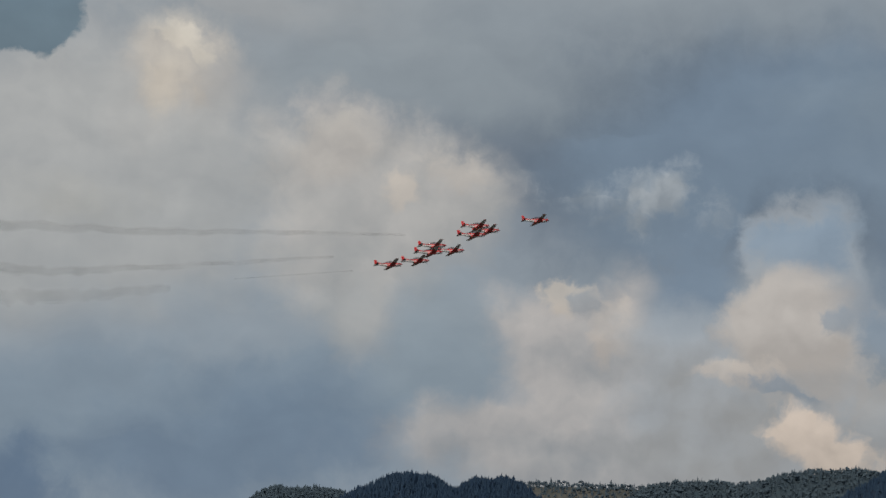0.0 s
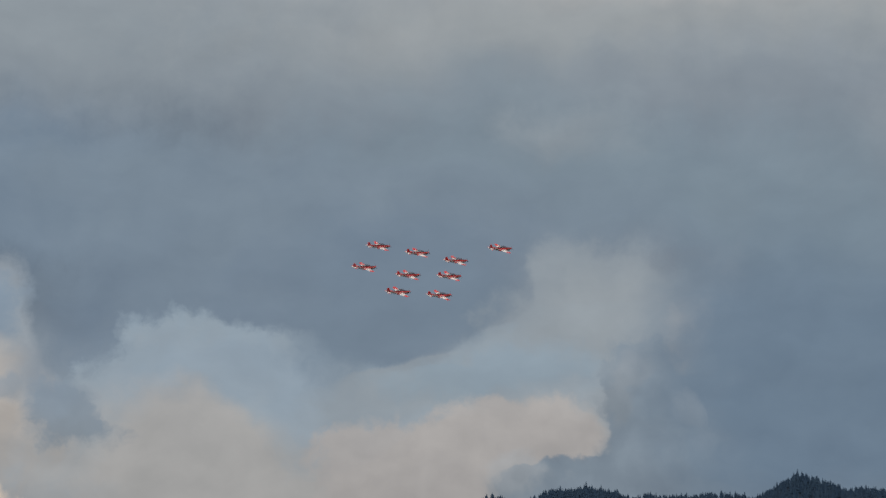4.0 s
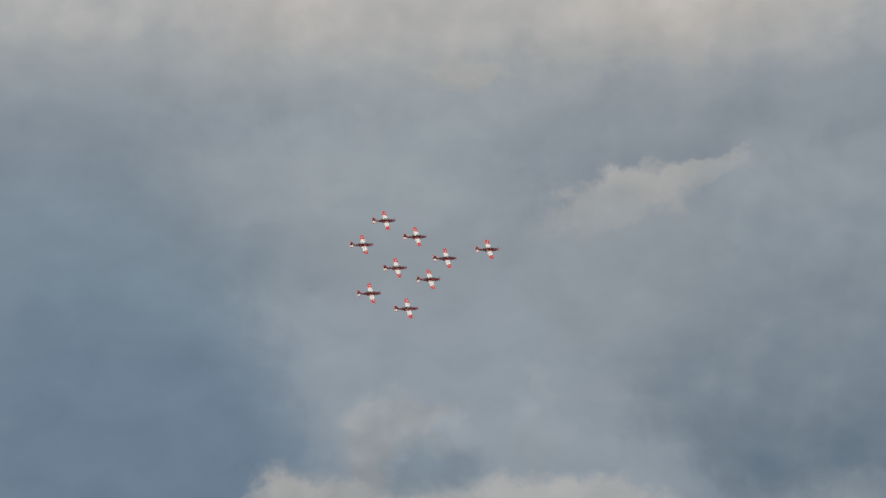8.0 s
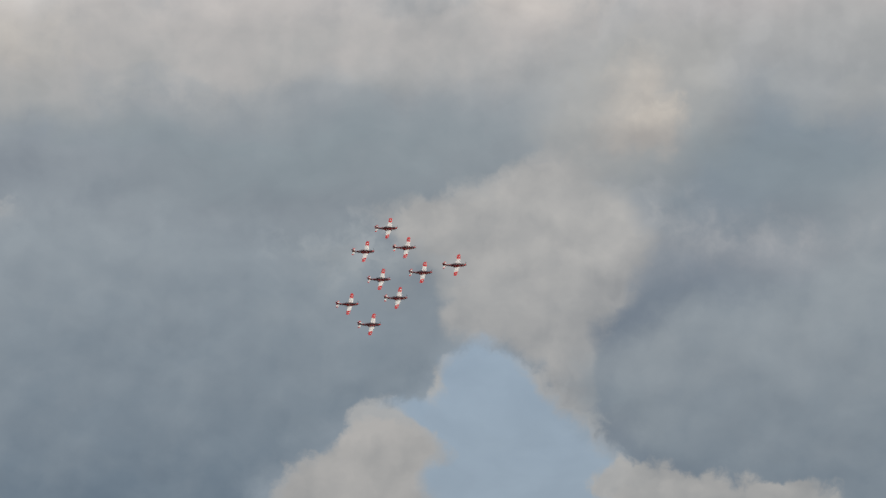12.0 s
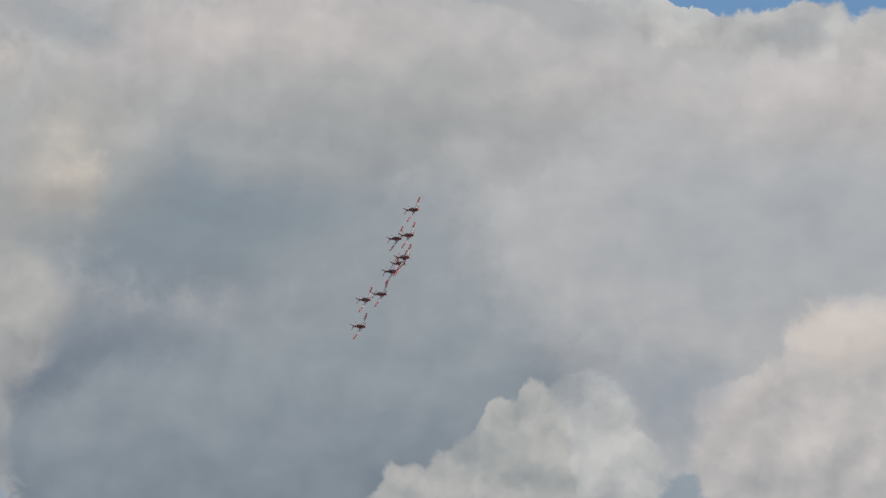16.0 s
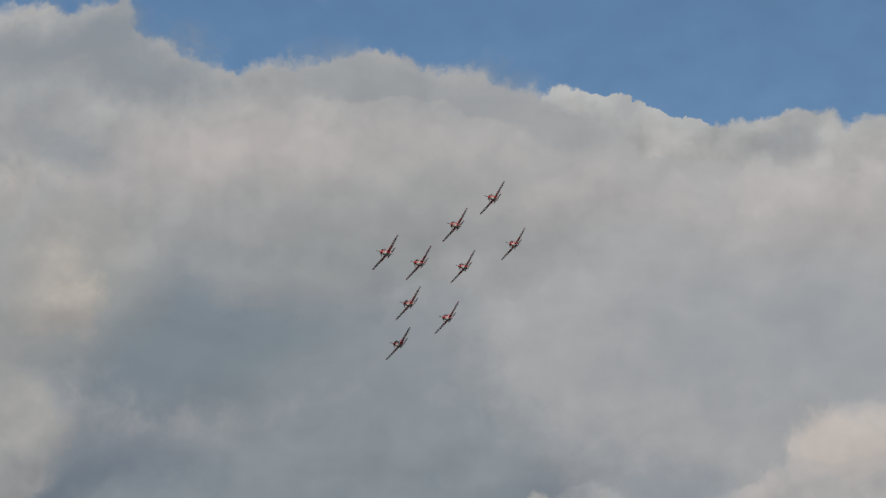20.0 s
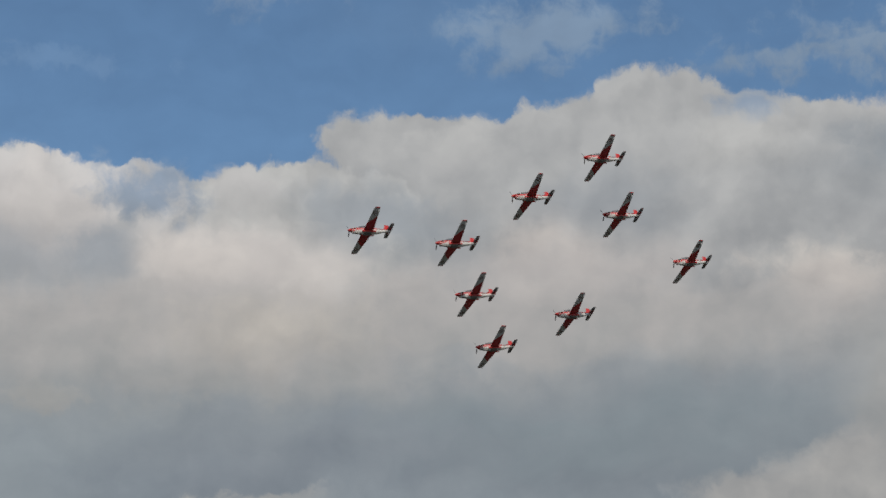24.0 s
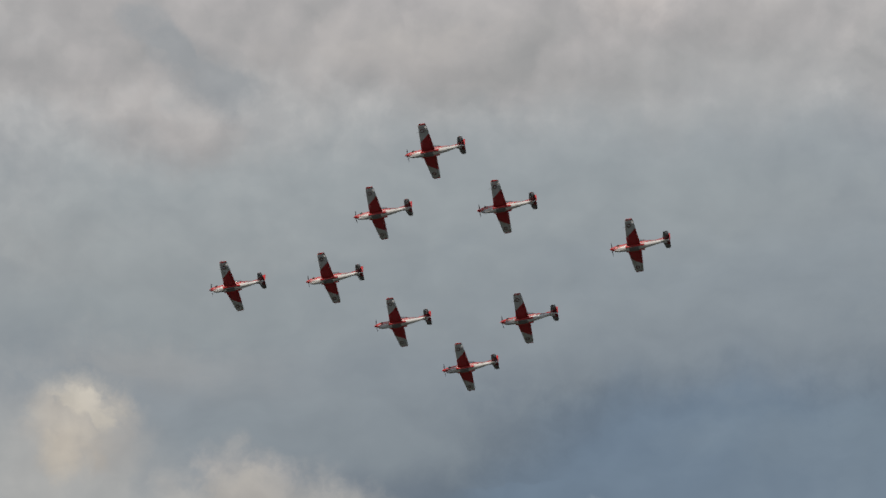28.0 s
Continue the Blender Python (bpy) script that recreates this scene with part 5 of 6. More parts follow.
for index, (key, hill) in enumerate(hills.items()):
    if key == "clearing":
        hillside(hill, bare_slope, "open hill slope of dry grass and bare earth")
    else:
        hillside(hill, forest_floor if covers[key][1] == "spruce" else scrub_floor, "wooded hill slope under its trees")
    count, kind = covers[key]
    wood(hill, count, kind, spruce_hazed if kind == "spruce" else mixed_hazed, DARK_WOOD if kind == "spruce" else PALE_WOOD, seed=index)


def lone_tree(hill, u, v, tall, slim, label, seed):
    """One spruce that stands out of the skyline: trunk with limbs, ragged crown."""
    x, y, z = hill.place(u, v)
    rng = random.Random(seed)
    top = new("spruce_tree")
    top.location = (x, y, z - 0.6)
    tagged(top, label, "tree", "trees on the skyline")
    part("trunk", tube([(0, 0, 0), (0.05, 0, tall * 0.4), (0, 0.04, tall * 0.95)], [tall * 0.022, tall * 0.015, tall * 0.003], 6), bark, top)
    verts, faces = [], []
    tiers = 9
    for k in range(tiers):
        at = 0.14 + 0.8 * k / tiers
        reach = tall * slim * (1 - at) ** 0.8 * rng.uniform(0.8, 1.15)
        for i in range(9):
            a, q = i * 0.698 + k * 0.4 + rng.uniform(-0.2, 0.2), reach * rng.uniform(0.65, 1.2)
            base, dip = len(verts), tall * rng.uniform(0.02, 0.06)
            w = 0.35 * q + 0.1
            verts += [(0, 0, tall * (at + 0.07)), (q * math.cos(a), q * math.sin(a), tall * at - dip),
                      (0.6 * q * math.cos(a) - w * math.sin(a), 0.6 * q * math.sin(a) + w * math.cos(a), tall * at),
                      (0.6 * q * math.cos(a) + w * math.sin(a), 0.6 * q * math.sin(a) - w * math.cos(a), tall * at)]
            faces += [(base, base + 2, base + 1), (base, base + 1, base + 3), (base + 2, base + 3, base + 1)]
    crown = mesh_of("crown", verts, faces, spruce_hazed)
    crown.parent = top
    return top


lone_tree(hills["spruce_hill"], 0.05, 0.0, 21, 0.2, "tall pointed spruce standing above the forest", 3)
lone_tree(hills["copse"], 0.76, 0.0, 21, 0.1, "slender spruce beside a gap in the trees", 4)
lone_tree(hills["copse"], -1.08, 0.0, 16, 0.16, "single dark spruce at the edge of a copse", 5)
rng = random.Random(8)
for k in range(12):
    lone_tree(hills["clearing"], -0.55 + 0.125 * k + rng.uniform(-0.04, 0.04), rng.uniform(-0.1, 0.05), rng.uniform(9, 17), rng.uniform(0.16, 0.26),
              "small scattered tree on the bare hilltop", 20 + k)
for k in range(7):
    lone_tree(hills["dark_flank"], -0.45 + 0.22 * k + rng.uniform(-0.05, 0.05), 0.02, rng.uniform(14, 18), rng.uniform(0.1, 0.16),
              "thin spruce rising over the ridge", 40 + k)
for k in range(6):
    lone_tree(hills["last_knoll"], -0.6 + 0.24 * k + rng.uniform(-0.05, 0.05), 0.0, rng.uniform(15, 19), rng.uniform(0.14, 0.2),
              "dark spruce in a row on the knoll", 60 + k)


# ---- aircraft ----
def sided(points, side):
    return [(x, side * y, z) for x, y, z in points]


def build_wing(aircraft, side):
    def at(y):
        k = (y - 0.42) / 4.78
        return airfoil(1.02 - 0.42 * k, -1.05 + 0.42 * k, y, -0.40 + 0.60 * k, 0.15 - 0.04 * k)
    rings = [at(y) for y in (0.30, 1.2, 2.4, 3.6, 4.6)]
    rings.append(airfoil(0.60, -0.63, 5.0, 0.175, 0.105))
    rings.append(airfoil(0.42, -0.58, 5.16, 0.205, 0.07))
    rings.append(airfoil(0.18, -0.50, 5.22, 0.215, 0.03))
    wing = part("wing", painted_by_side(loft([sided(r, side) for r in rings])), [wing_top_paint, wing_under_paint], aircraft)
    for name, y0, y1, chord, drop in (("flap", 0.62, 2.55, 0.42, 0.016), ("aileron", 2.62, 4.72, 0.34, 0.014)):
        rows = []
        for i in range(5):
            y = y0 + (y1 - y0) * i / 4
            k = (y - 0.42) / 4.78
            back, z = -1.05 + 0.42 * k, -0.40 + 0.60 * k
            rows.append(sided([(back + chord, y, z + 0.045), (back - 0.015, y, z + 0.006), (back - 0.015, y, z - 0.006), (back + chord, y, z - 0.04 - drop)], side))
        part(name, painted_by_side(loft(rows)), [wing_top_paint, wing_under_paint], wing)
    # white cross on the red panel above, ring badge below
    k = (4.05 - 0.42) / 4.78
    z = -0.40 + 0.60 * k
    a, b = 0.10, 0.31
    cross = [(a, a), (b, a), (b, -a), (a, -a), (a, -b), (-a, -b), (-a, -a), (-b, -a), (-b, a), (-a, a), (-a, b), (a, b)]
    bm = slab(cross, 0, 0.012)
    for v in bm.verts:
        v.co = Vector((v.co.x * 0.95 + 0.12, side * (4.05 + v.co.y), z + 0.105 + v.co.z + 0.125 * v.co.y))
    bmesh.ops.recalc_face_normals(bm, faces=bm.faces[:])
    part("badge", bm, white_paint, wing, "white cross")
    bm = bmesh.new()
    n = 28
    loops = [[bm.verts.new((0.12 + r * math.cos(6.2832 * i / n), side * (4.1 + r * math.sin(6.2832 * i / n)),
                            z + 0.006 + 0.125 * r * math.sin(6.2832 * i / n) - lift)) for i in range(n)]
             for r, lift in ((0.20, 0.072), (0.33, 0.072), (0.33, 0.088), (0.20, 0.088))]
    for p, q in zip(loops, loops[1:] + loops[:1]):
        for i in range(n):
            bm.faces.new((p[i], p[(i + 1) % n], q[(i + 1) % n], q[i]))
    bmesh.ops.recalc_face_normals(bm, faces=bm.faces[:])
    part("ring_badge", bm, maroon_paint, wing, "dark red ring")
    bm = tube([(0.45, side * 5.17, 0.2), (0.3, side * 5.22, 0.21), (0.1, side * 5.23, 0.215)], [0.02, 0.045, 0.02], 8)
    part("navigation_light", bm, red_paint if side > 0 else grey_paint, wing)
    # gear door under the root
    door = [(0.62, 0.75), (0.62, 2.05), (0.1, 2.05), (0.1, 0.75)]
    bm = slab(door, 0, 0.014)
    for v in bm.verts:
        kk = (v.co.y - 0.42) / 4.78
        v.co = Vector((v.co.x, side * v.co.y, -0.40 + 0.60 * kk - 0.108 + 0.03 * kk + v.co.z))
    bmesh.ops.recalc_face_normals(bm, faces=bm.faces[:])
    part("gear_door", bm, maroon_paint, wing, "dark red gear door")


def build_tail(aircraft, side):
    rings = [airfoil(-4.35 - 0.32 * k, -5.45 + 0.10 * k, 0.08 + 1.58 * k, 0.40 + 0.02 * k, 0.10 - 0.02 * k) for k in (0, 0.3, 0.65, 0.93)]
    rings.append(airfoil(-4.85, -5.33, 1.68, 0.42, 0.05))
    plane = part("tailplane", painted_by_side(loft([sided(r, side) for r in rings])), [tail_top_paint, tail_under_paint], aircraft)
    rows = []
    for k in (0.12, 0.5, 0.9):
        back, y = -5.45 + 0.10 * k, 0.08 + 1.58 * k
        rows.append(sided([(back + 0.38, y, 0.44), (back - 0.05, y, 0.415), (back - 0.05, y, 0.405), (back + 0.38, y, 0.375)], side))
    part("elevator", painted_by_side(loft(rows)), [tail_top_paint, tail_under_paint], plane)


def hoop(x, h, lo, hi):
    """A thin frame arch round the canopy."""
    rings = [oval(x + 0.03, h + 0.006, lo, hi + 0.006, 2.1), oval(x - 0.03, h + 0.006, lo, hi + 0.006, 2.1),
             oval(x - 0.03, h - 0.02, lo + 0.02, hi - 0.02, 2.1), oval(x + 0.03, h - 0.02, lo + 0.02, hi - 0.02, 2.1)]
    return loft(rings + rings[:1], caps=False)


def build_aircraft():
    aircraft = new("trainer_aircraft")
    body = [(3.05, 0.30, -0.20, 0.43), (2.85, 0.37, -0.33, 0.48), (2.4, 0.45, -0.48, 0.53), (1.7, 0.49, -0.57, 0.57), (0.9, 0.51, -0.62, 0.60),
            (0.0, 0.52, -0.64, 0.62), (-0.9, 0.51, -0.60, 0.66), (-1.7, 0.47, -0.50, 0.70), (-2.5, 0.39, -0.35, 0.68), (-3.4, 0.28, -0.15, 0.62),
            (-4.2, 0.19, 0.02, 0.56), (-4.9, 0.12, 0.14, 0.51), (-5.35, 0.06, 0.22, 0.47)]
    part("fuselage", loft([oval(*s) for s in body]), body_paint, aircraft, "white belly, red sides and dark maroon spine")
    part("cowling_ring", loft([oval(3.13, 0.285, -0.165, 0.405, 2.1), oval(3.10, 0.31, -0.20, 0.44, 2.2), oval(3.03, 0.305, -0.21, 0.436, 2.4)]), red_paint, aircraft)
    part("air_intake", loft([oval(2.98, 0.15, -0.46, -0.28, 2.6), oval(2.6, 0.19, -0.60, -0.36, 2.6), oval(1.9, 0.13, -0.62, -0.45, 2.4)]), grey_paint, aircraft)
    for side in (1, -1):
        part("exhaust_stub", tube([(2.55, side * 0.36, 0.16), (2.42, side * 0.56, 0.13), (2.22, side * 0.64, 0.10)], [0.10, 0.105, 0.09], 10), steel, aircraft, "scorched steel exhaust")
        build_wing(aircraft, side)
        build_tail(aircraft, side)
        part("wing_fillet", loft([oval(x, h, -0.60, -0.22, 2.2, 14, side * 0.47) for x, h in ((1.25, 0.03), (0.9, 0.13), (0.0, 0.17), (-0.9, 0.13), (-1.6, 0.03))]), red_paint, aircraft)
        part("strake", loft([[(-4.1, side * 0.17, 0.16), (-4.1, side * 0.20, 0.10), (-4.1, side * 0.16, 0.10)],
                             [(-5.0, side * 0.12, 0.2), (-5.0, side * 0.36, 0.02), (-5.0, side * 0.11, 0.17)]]), white_paint, aircraft)
    part("centre_section", loft([oval(x, 0.42, -0.67, -0.45, 3) for x in (0.75, 0.4, -0.4, -0.7)]), belly_paint, aircraft, "grey belly panel between the wings")
    fin = [airfoil(-4.10 - 0.66 * k, -5.12 - 0.14 * k, 0, 0.55 + 1.30 * k, 0.10 - 0.02 * k, upright=True) for k in (0, 0.3, 0.65, 0.92, 1.0)]
    part("tail_fin", loft(fin), red_paint, aircraft, "bright red tail fin")
    dorsal = [[(-2.35, 0.02, 0.67), (-2.35, 0, 0.70), (-2.35, -0.02, 0.67)], [(-3.3, 0.05, 0.6), (-3.3, 0, 0.76), (-3.3, -0.05, 0.6)], [(-4.25, 0.06, 0.55), (-4.25, 0, 0.98), (-4.25, -0.06, 0.55)]]
    part("dorsal_fin", loft(dorsal), red_paint, aircraft)
    rudder = [[(-5.08 - 0.14 * k, 0.055, 0.34 + 1.48 * k), (-5.55 + 0.02 * k, 0.008, 0.34 + 1.48 * k), (-5.55 + 0.02 * k, -0.008, 0.34 + 1.48 * k), (-5.08 - 0.14 * k, -0.055, 0.34 + 1.48 * k)] for k in (0, 0.4, 0.8, 1.0)]
    part("rudder", loft(rudder), red_paint, aircraft)
    glass = [(1.42, 0.20, 0.50, 0.66), (1.05, 0.36, 0.45, 0.95), (0.5, 0.42, 0.45, 1.17), (-0.2, 0.43, 0.45, 1.26), (-0.9, 0.41, 0.48, 1.22), (-1.5, 0.34, 0.52, 1.05), (-2.0, 0.22, 0.58, 0.80)]
    canopy = part("canopy", loft([oval(x, h, lo, hi, 2.1) for x, h, lo, hi in glass]), canopy_glass, aircraft, "tinted glass bubble canopy")
    for x, h, lo, hi in ((1.0, 0.385, 0.45, 0.99), (-0.35, 0.445, 0.45, 1.275), (-1.55, 0.345, 0.52, 1.05)):
        part("canopy_frame", hoop(x, h, lo, hi), maroon_paint, canopy)
    part("antenna", loft([[(-2.2, 0.012, 0.68), (-2.36, 0, 0.68), (-2.2, -0.012, 0.68)], [(-2.36, 0.008, 1.0), (-2.42, 0, 1.0), (-2.36, -0.008, 1.0)]]), black_paint, aircraft)
    part("nose_gear_door", slab([(2.45, -0.17), (2.45, 0.17), (1.35, 0.2), (1.35, -0.2)], -0.625, 0.03), grey_paint, aircraft)
    part("pitot_tube", tube([(0.55, 3.9, -0.03), (0.95, 3.9, -0.04), (1.1, 3.9, -0.04)], [0.02, 0.016, 0.012], 6), steel, aircraft)
    for side in (1, -1):
        # unreadable registration on the rear fuselage, as plain bars
        for k in range(5):
            x = -2.15 - 0.27 * k
            half = 0.40 - 0.115 * (-2.4 - x) + 0.012
            bm = slab([(x, -0.09), (x - 0.17, -0.09), (x - 0.17, 0.09), (x, 0.09)], 0, 0.012)
            for v in bm.verts:
                v.co = Vector((v.co.x, side * (half - 0.118 * (x - v.co.x) - 0.012 + v.co.z), 0.17 - 0.13 * (x + 2.15) + v.co.y))
            bmesh.ops.recalc_face_normals(bm, faces=bm.faces[:])
            part("marking", bm, maroon_paint, aircraft, "dark plain marking")
    prop = part("propeller", loft([oval(x, r, -r, r, 2.0, 20) for x, r in ((-0.19, 0.285), (-0.12, 0.28), (0.08, 0.235), (0.26, 0.15), (0.38, 0.06), (0.41, 0.012))]), red_paint, aircraft, "red spinner")
    prop.matrix_basis = pose(3.32, 0, 0.12)
    for k in range(3):
        blade = []
        for r, chord, pitch in ((0.15, 0.10, 60), (0.35, 0.16, 52), (0.7, 0.20, 40), (1.0, 0.17, 30), (1.16, 0.10, 25), (1.19, 0.04, 24)):
            c, s = math.cos(radians(pitch)), math.sin(radians(pitch))
            blade.append([(0.05 + chord * s * a + 0.012 * b * c, chord * c * a - 0.012 * b * s, r) for a, b in ((0.5, 0), (0.1, 1), (-0.5, 0), (0.1, -1))])
        bm = loft(blade)
        bmesh.ops.transform(bm, matrix=Matrix.Rotation(radians(120 * k), 4, "X"), verts=bm.verts[:])
        part("blade", bm, black_paint, prop, "matt black propeller blade")
    return tagged(aircraft, "red and white turboprop trainer aircraft flying in formation", "aircraft", "formation of nine aircraft")


squadron = [build_aircraft()]
while len(squadron) < 9:
    squadron.append(copy_thing(squadron[0], pose(0, 0, 100)))


# ---- display smoke left hanging in the air ----
def smoke_material(name, thick):
    m, tree, shader = material(name)
    out = tree.nodes["Material Output"]
    clear, mixer = tree.nodes.new("ShaderNodeBsdfTransparent"), tree.nodes.new("ShaderNodeMixShader")
    shader.inputs["Base Color"].default_value, shader.inputs["Roughness"].default_value = (0.36, 0.355, 0.355, 1), 1.0
    shader.inputs["Specular IOR Level"].default_value = 0.0
    where, axes = tree.nodes.new("ShaderNodeTexCoord"), tree.nodes.new("ShaderNodeSeparateXYZ")
    link(tree, where.outputs["Object"], axes.inputs[0])
    fade = spread(tree, axes.outputs[0], 0, 1, thick, thick)
    wisps = spread(tree, noise_on(tree, 0.12, 5), 0.3, 0.72, 0.3, 1.5)
    link(tree, maths(tree, "MULTIPLY", fade, wisps), mixer.inputs[0])
    link(tree, clear.outputs[0], mixer.inputs[1])
    link(tree, shader.outputs[0], mixer.inputs[2])
    link(tree, mixer.outputs[0], out.inputs[0])
    return m


thin_smoke = smoke_material("thin grey smoke", 0.05)


def smoke_trail(marks, widths, seed, label):
    """A ragged, hollow ribbon of smoke in two nested skins, along bearings, heights and distances."""
    rng, verts, faces = random.Random(seed), [], []
    pts = []
    for b, h, d in marks:
        x, y = on_bearing(b, d)
        pts.append(Vector((x, y, 1.7 + d * math.tan(radians(h)))))
    steps = 46
    for skin in (1.0, 0.65):
        start = len(verts)
        for i in range(steps + 1):
            f = i / steps * (len(pts) - 1)
            k = min(int(f), len(pts) - 2)
            p, w = pts[k].lerp(pts[k + 1], f - k), widths[0] + (widths[1] - widths[0]) * i / steps
            sway = 0.45 * w * noise.noise((i * 0.45, seed * 7.0, 0.0))
            for j in range(10):
                a = j * 0.6283
                r = skin * w * (0.8 + 0.5 * noise.noise((i * 0.8, math.cos(a) + 3 * seed, math.sin(a) * 1.4)))
                verts.append((p.x, p.y + r * math.cos(a), p.z + sway + r * math.sin(a)))
        for i in range(steps):
            faces += [(start + 10 * i + j, start + 10 * i + (j + 1) % 10, start + 10 * i + 10 + (j + 1) % 10, start + 10 * i + 10 + j) for j in range(10)]
    return tagged(mesh_of("smoke_trail", verts, faces, thin_smoke, True), label, "smoke", kind="stuff")


smoke_trail([(-14.5, 6.75, 640), (-11.2, 6.66, 650), (-7.7, 6.68, 662), (-4.1, 6.84, 676), (-1.0, 6.9, 690)], (2.3, 0.5), 1, "long grey smoke trail thinning behind the aircraft")
smoke_trail([(-14.5, 5.68, 640), (-11.1, 5.58, 650), (-9.7, 5.56, 656), (-6.9, 5.84, 668), (-2.8, 6.28, 684)], (2.5, 0.6), 2, "wavy grey smoke trail below the first")
smoke_trail([(-14.5, 4.7, 640), (-11.1, 4.85, 650), (-9.0, 5.01, 658), (-6.9, 5.3, 668)], (3.2, 1.6), 3, "broad faint smoke trail low in the sky")
smoke_trail([(-5.3, 5.6, 676), (-2.3, 5.94, 688)], (0.3, 0.2), 4, "thin pale wisp of smoke")

def fly(x, y, z, heading, pitch, bank):
    """An aircraft's pose: nose along its x, left wing along its y; compass heading, pitch up, bank to the right."""
    return pose(x, y, z, bank, -pitch, 90 - heading)


def motions():
    walk(squadron[0], [
        (0, fly(29.1, 703.0, 92.8, 65.8, 6.6, -15.5)), (1, fly(100.4, 720.8, 100.9, 69.0, 6.0, -4.0)),
        (2, fly(169.4, 732.4, 107.5, 72.5, 5.8, 9.2)), (3, fly(237.8, 736.7, 114.4, 76.9, 5.8, 17.7)),
        (3.5, fly(271.1, 735.3, 117.9, 79.7, 5.9, 21.7)), (5.5, fly(396.4, 712.5, 130.3, 93.5, 6.2, 39.6)),
        (6, fly(428.4, 702.2, 133.2, 97.7, 6.0, 43.4)), (7, fly(490.7, 678.0, 139.7, 107.1, 5.5, 49.9)),
        (8, fly(551.1, 646.5, 146.3, 116.8, 4.5, 53.6)), (9, fly(608.4, 608.0, 151.6, 126.3, 2.8, 55.6)),
        (10, fly(659.4, 561.0, 155.3, 137.6, 1.1, 58.1)), (11, fly(700.0, 506.6, 159.3, 150.5, -0.5, 60.0)),
        (12, fly(728.1, 446.2, 160.8, 164.3, -1.6, 61.6)), (13, fly(741.3, 383.1, 162.0, 179.5, -2.7, 61.6)),
        (13.5, fly(742.2, 355.5, 162.0, 187.3, -3.6, 61.4)), (15.5, fly(718.9, 249.8, 158.8, 217.7, -8.2, 62.6)),
        (16, fly(704.3, 227.4, 157.4, 225.1, -9.2, 61.9)), (17, fly(662.3, 192.9, 153.4, 239.4, -10.1, 58.1)),
        (18.5, fly(586.0, 166.5, 148.0, 260.6, -8.4, 50.7)), (19, fly(557.3, 163.8, 146.1, 265.8, -8.7, 48.4)),
        (20, fly(496.5, 163.0, 141.2, 271.5, -10.3, 44.5)), (20.5, fly(468.2, 165.2, 138.3, 273.1, -10.7, 43.3)),
        (22.5, fly(359.5, 198.3, 130.3, 280.8, -8.7, 37.2)), (23, fly(329.8, 212.8, 128.2, 282.0, -9.0, 36.3)),
        (23.5, fly(301.3, 224.6, 125.2, 283.0, -9.2, 35.7)), (24, fly(268.8, 241.1, 122.5, 283.7, -9.3, 34.9)),
        (24.5, fly(238.7, 254.1, 119.6, 283.9, -9.5, 33.9)), (25, fly(203.9, 272.0, 116.4, 283.7, -9.9, 33.4)),
        (26, fly(133.8, 304.6, 108.8, 282.8, -10.5, 34.3)), (26.5, fly(97.8, 319.2, 105.0, 282.1, -9.6, 34.8)),
        (27, fly(52.3, 333.7, 102.3, 281.3, -7.9, 34.4)), (27.5, fly(12.9, 343.5, 98.7, 281.8, -6.7, 34.6)),
        (28, fly(-19.3, 350.7, 92.9, 283.3, -5.6, 35.4)),
    ])
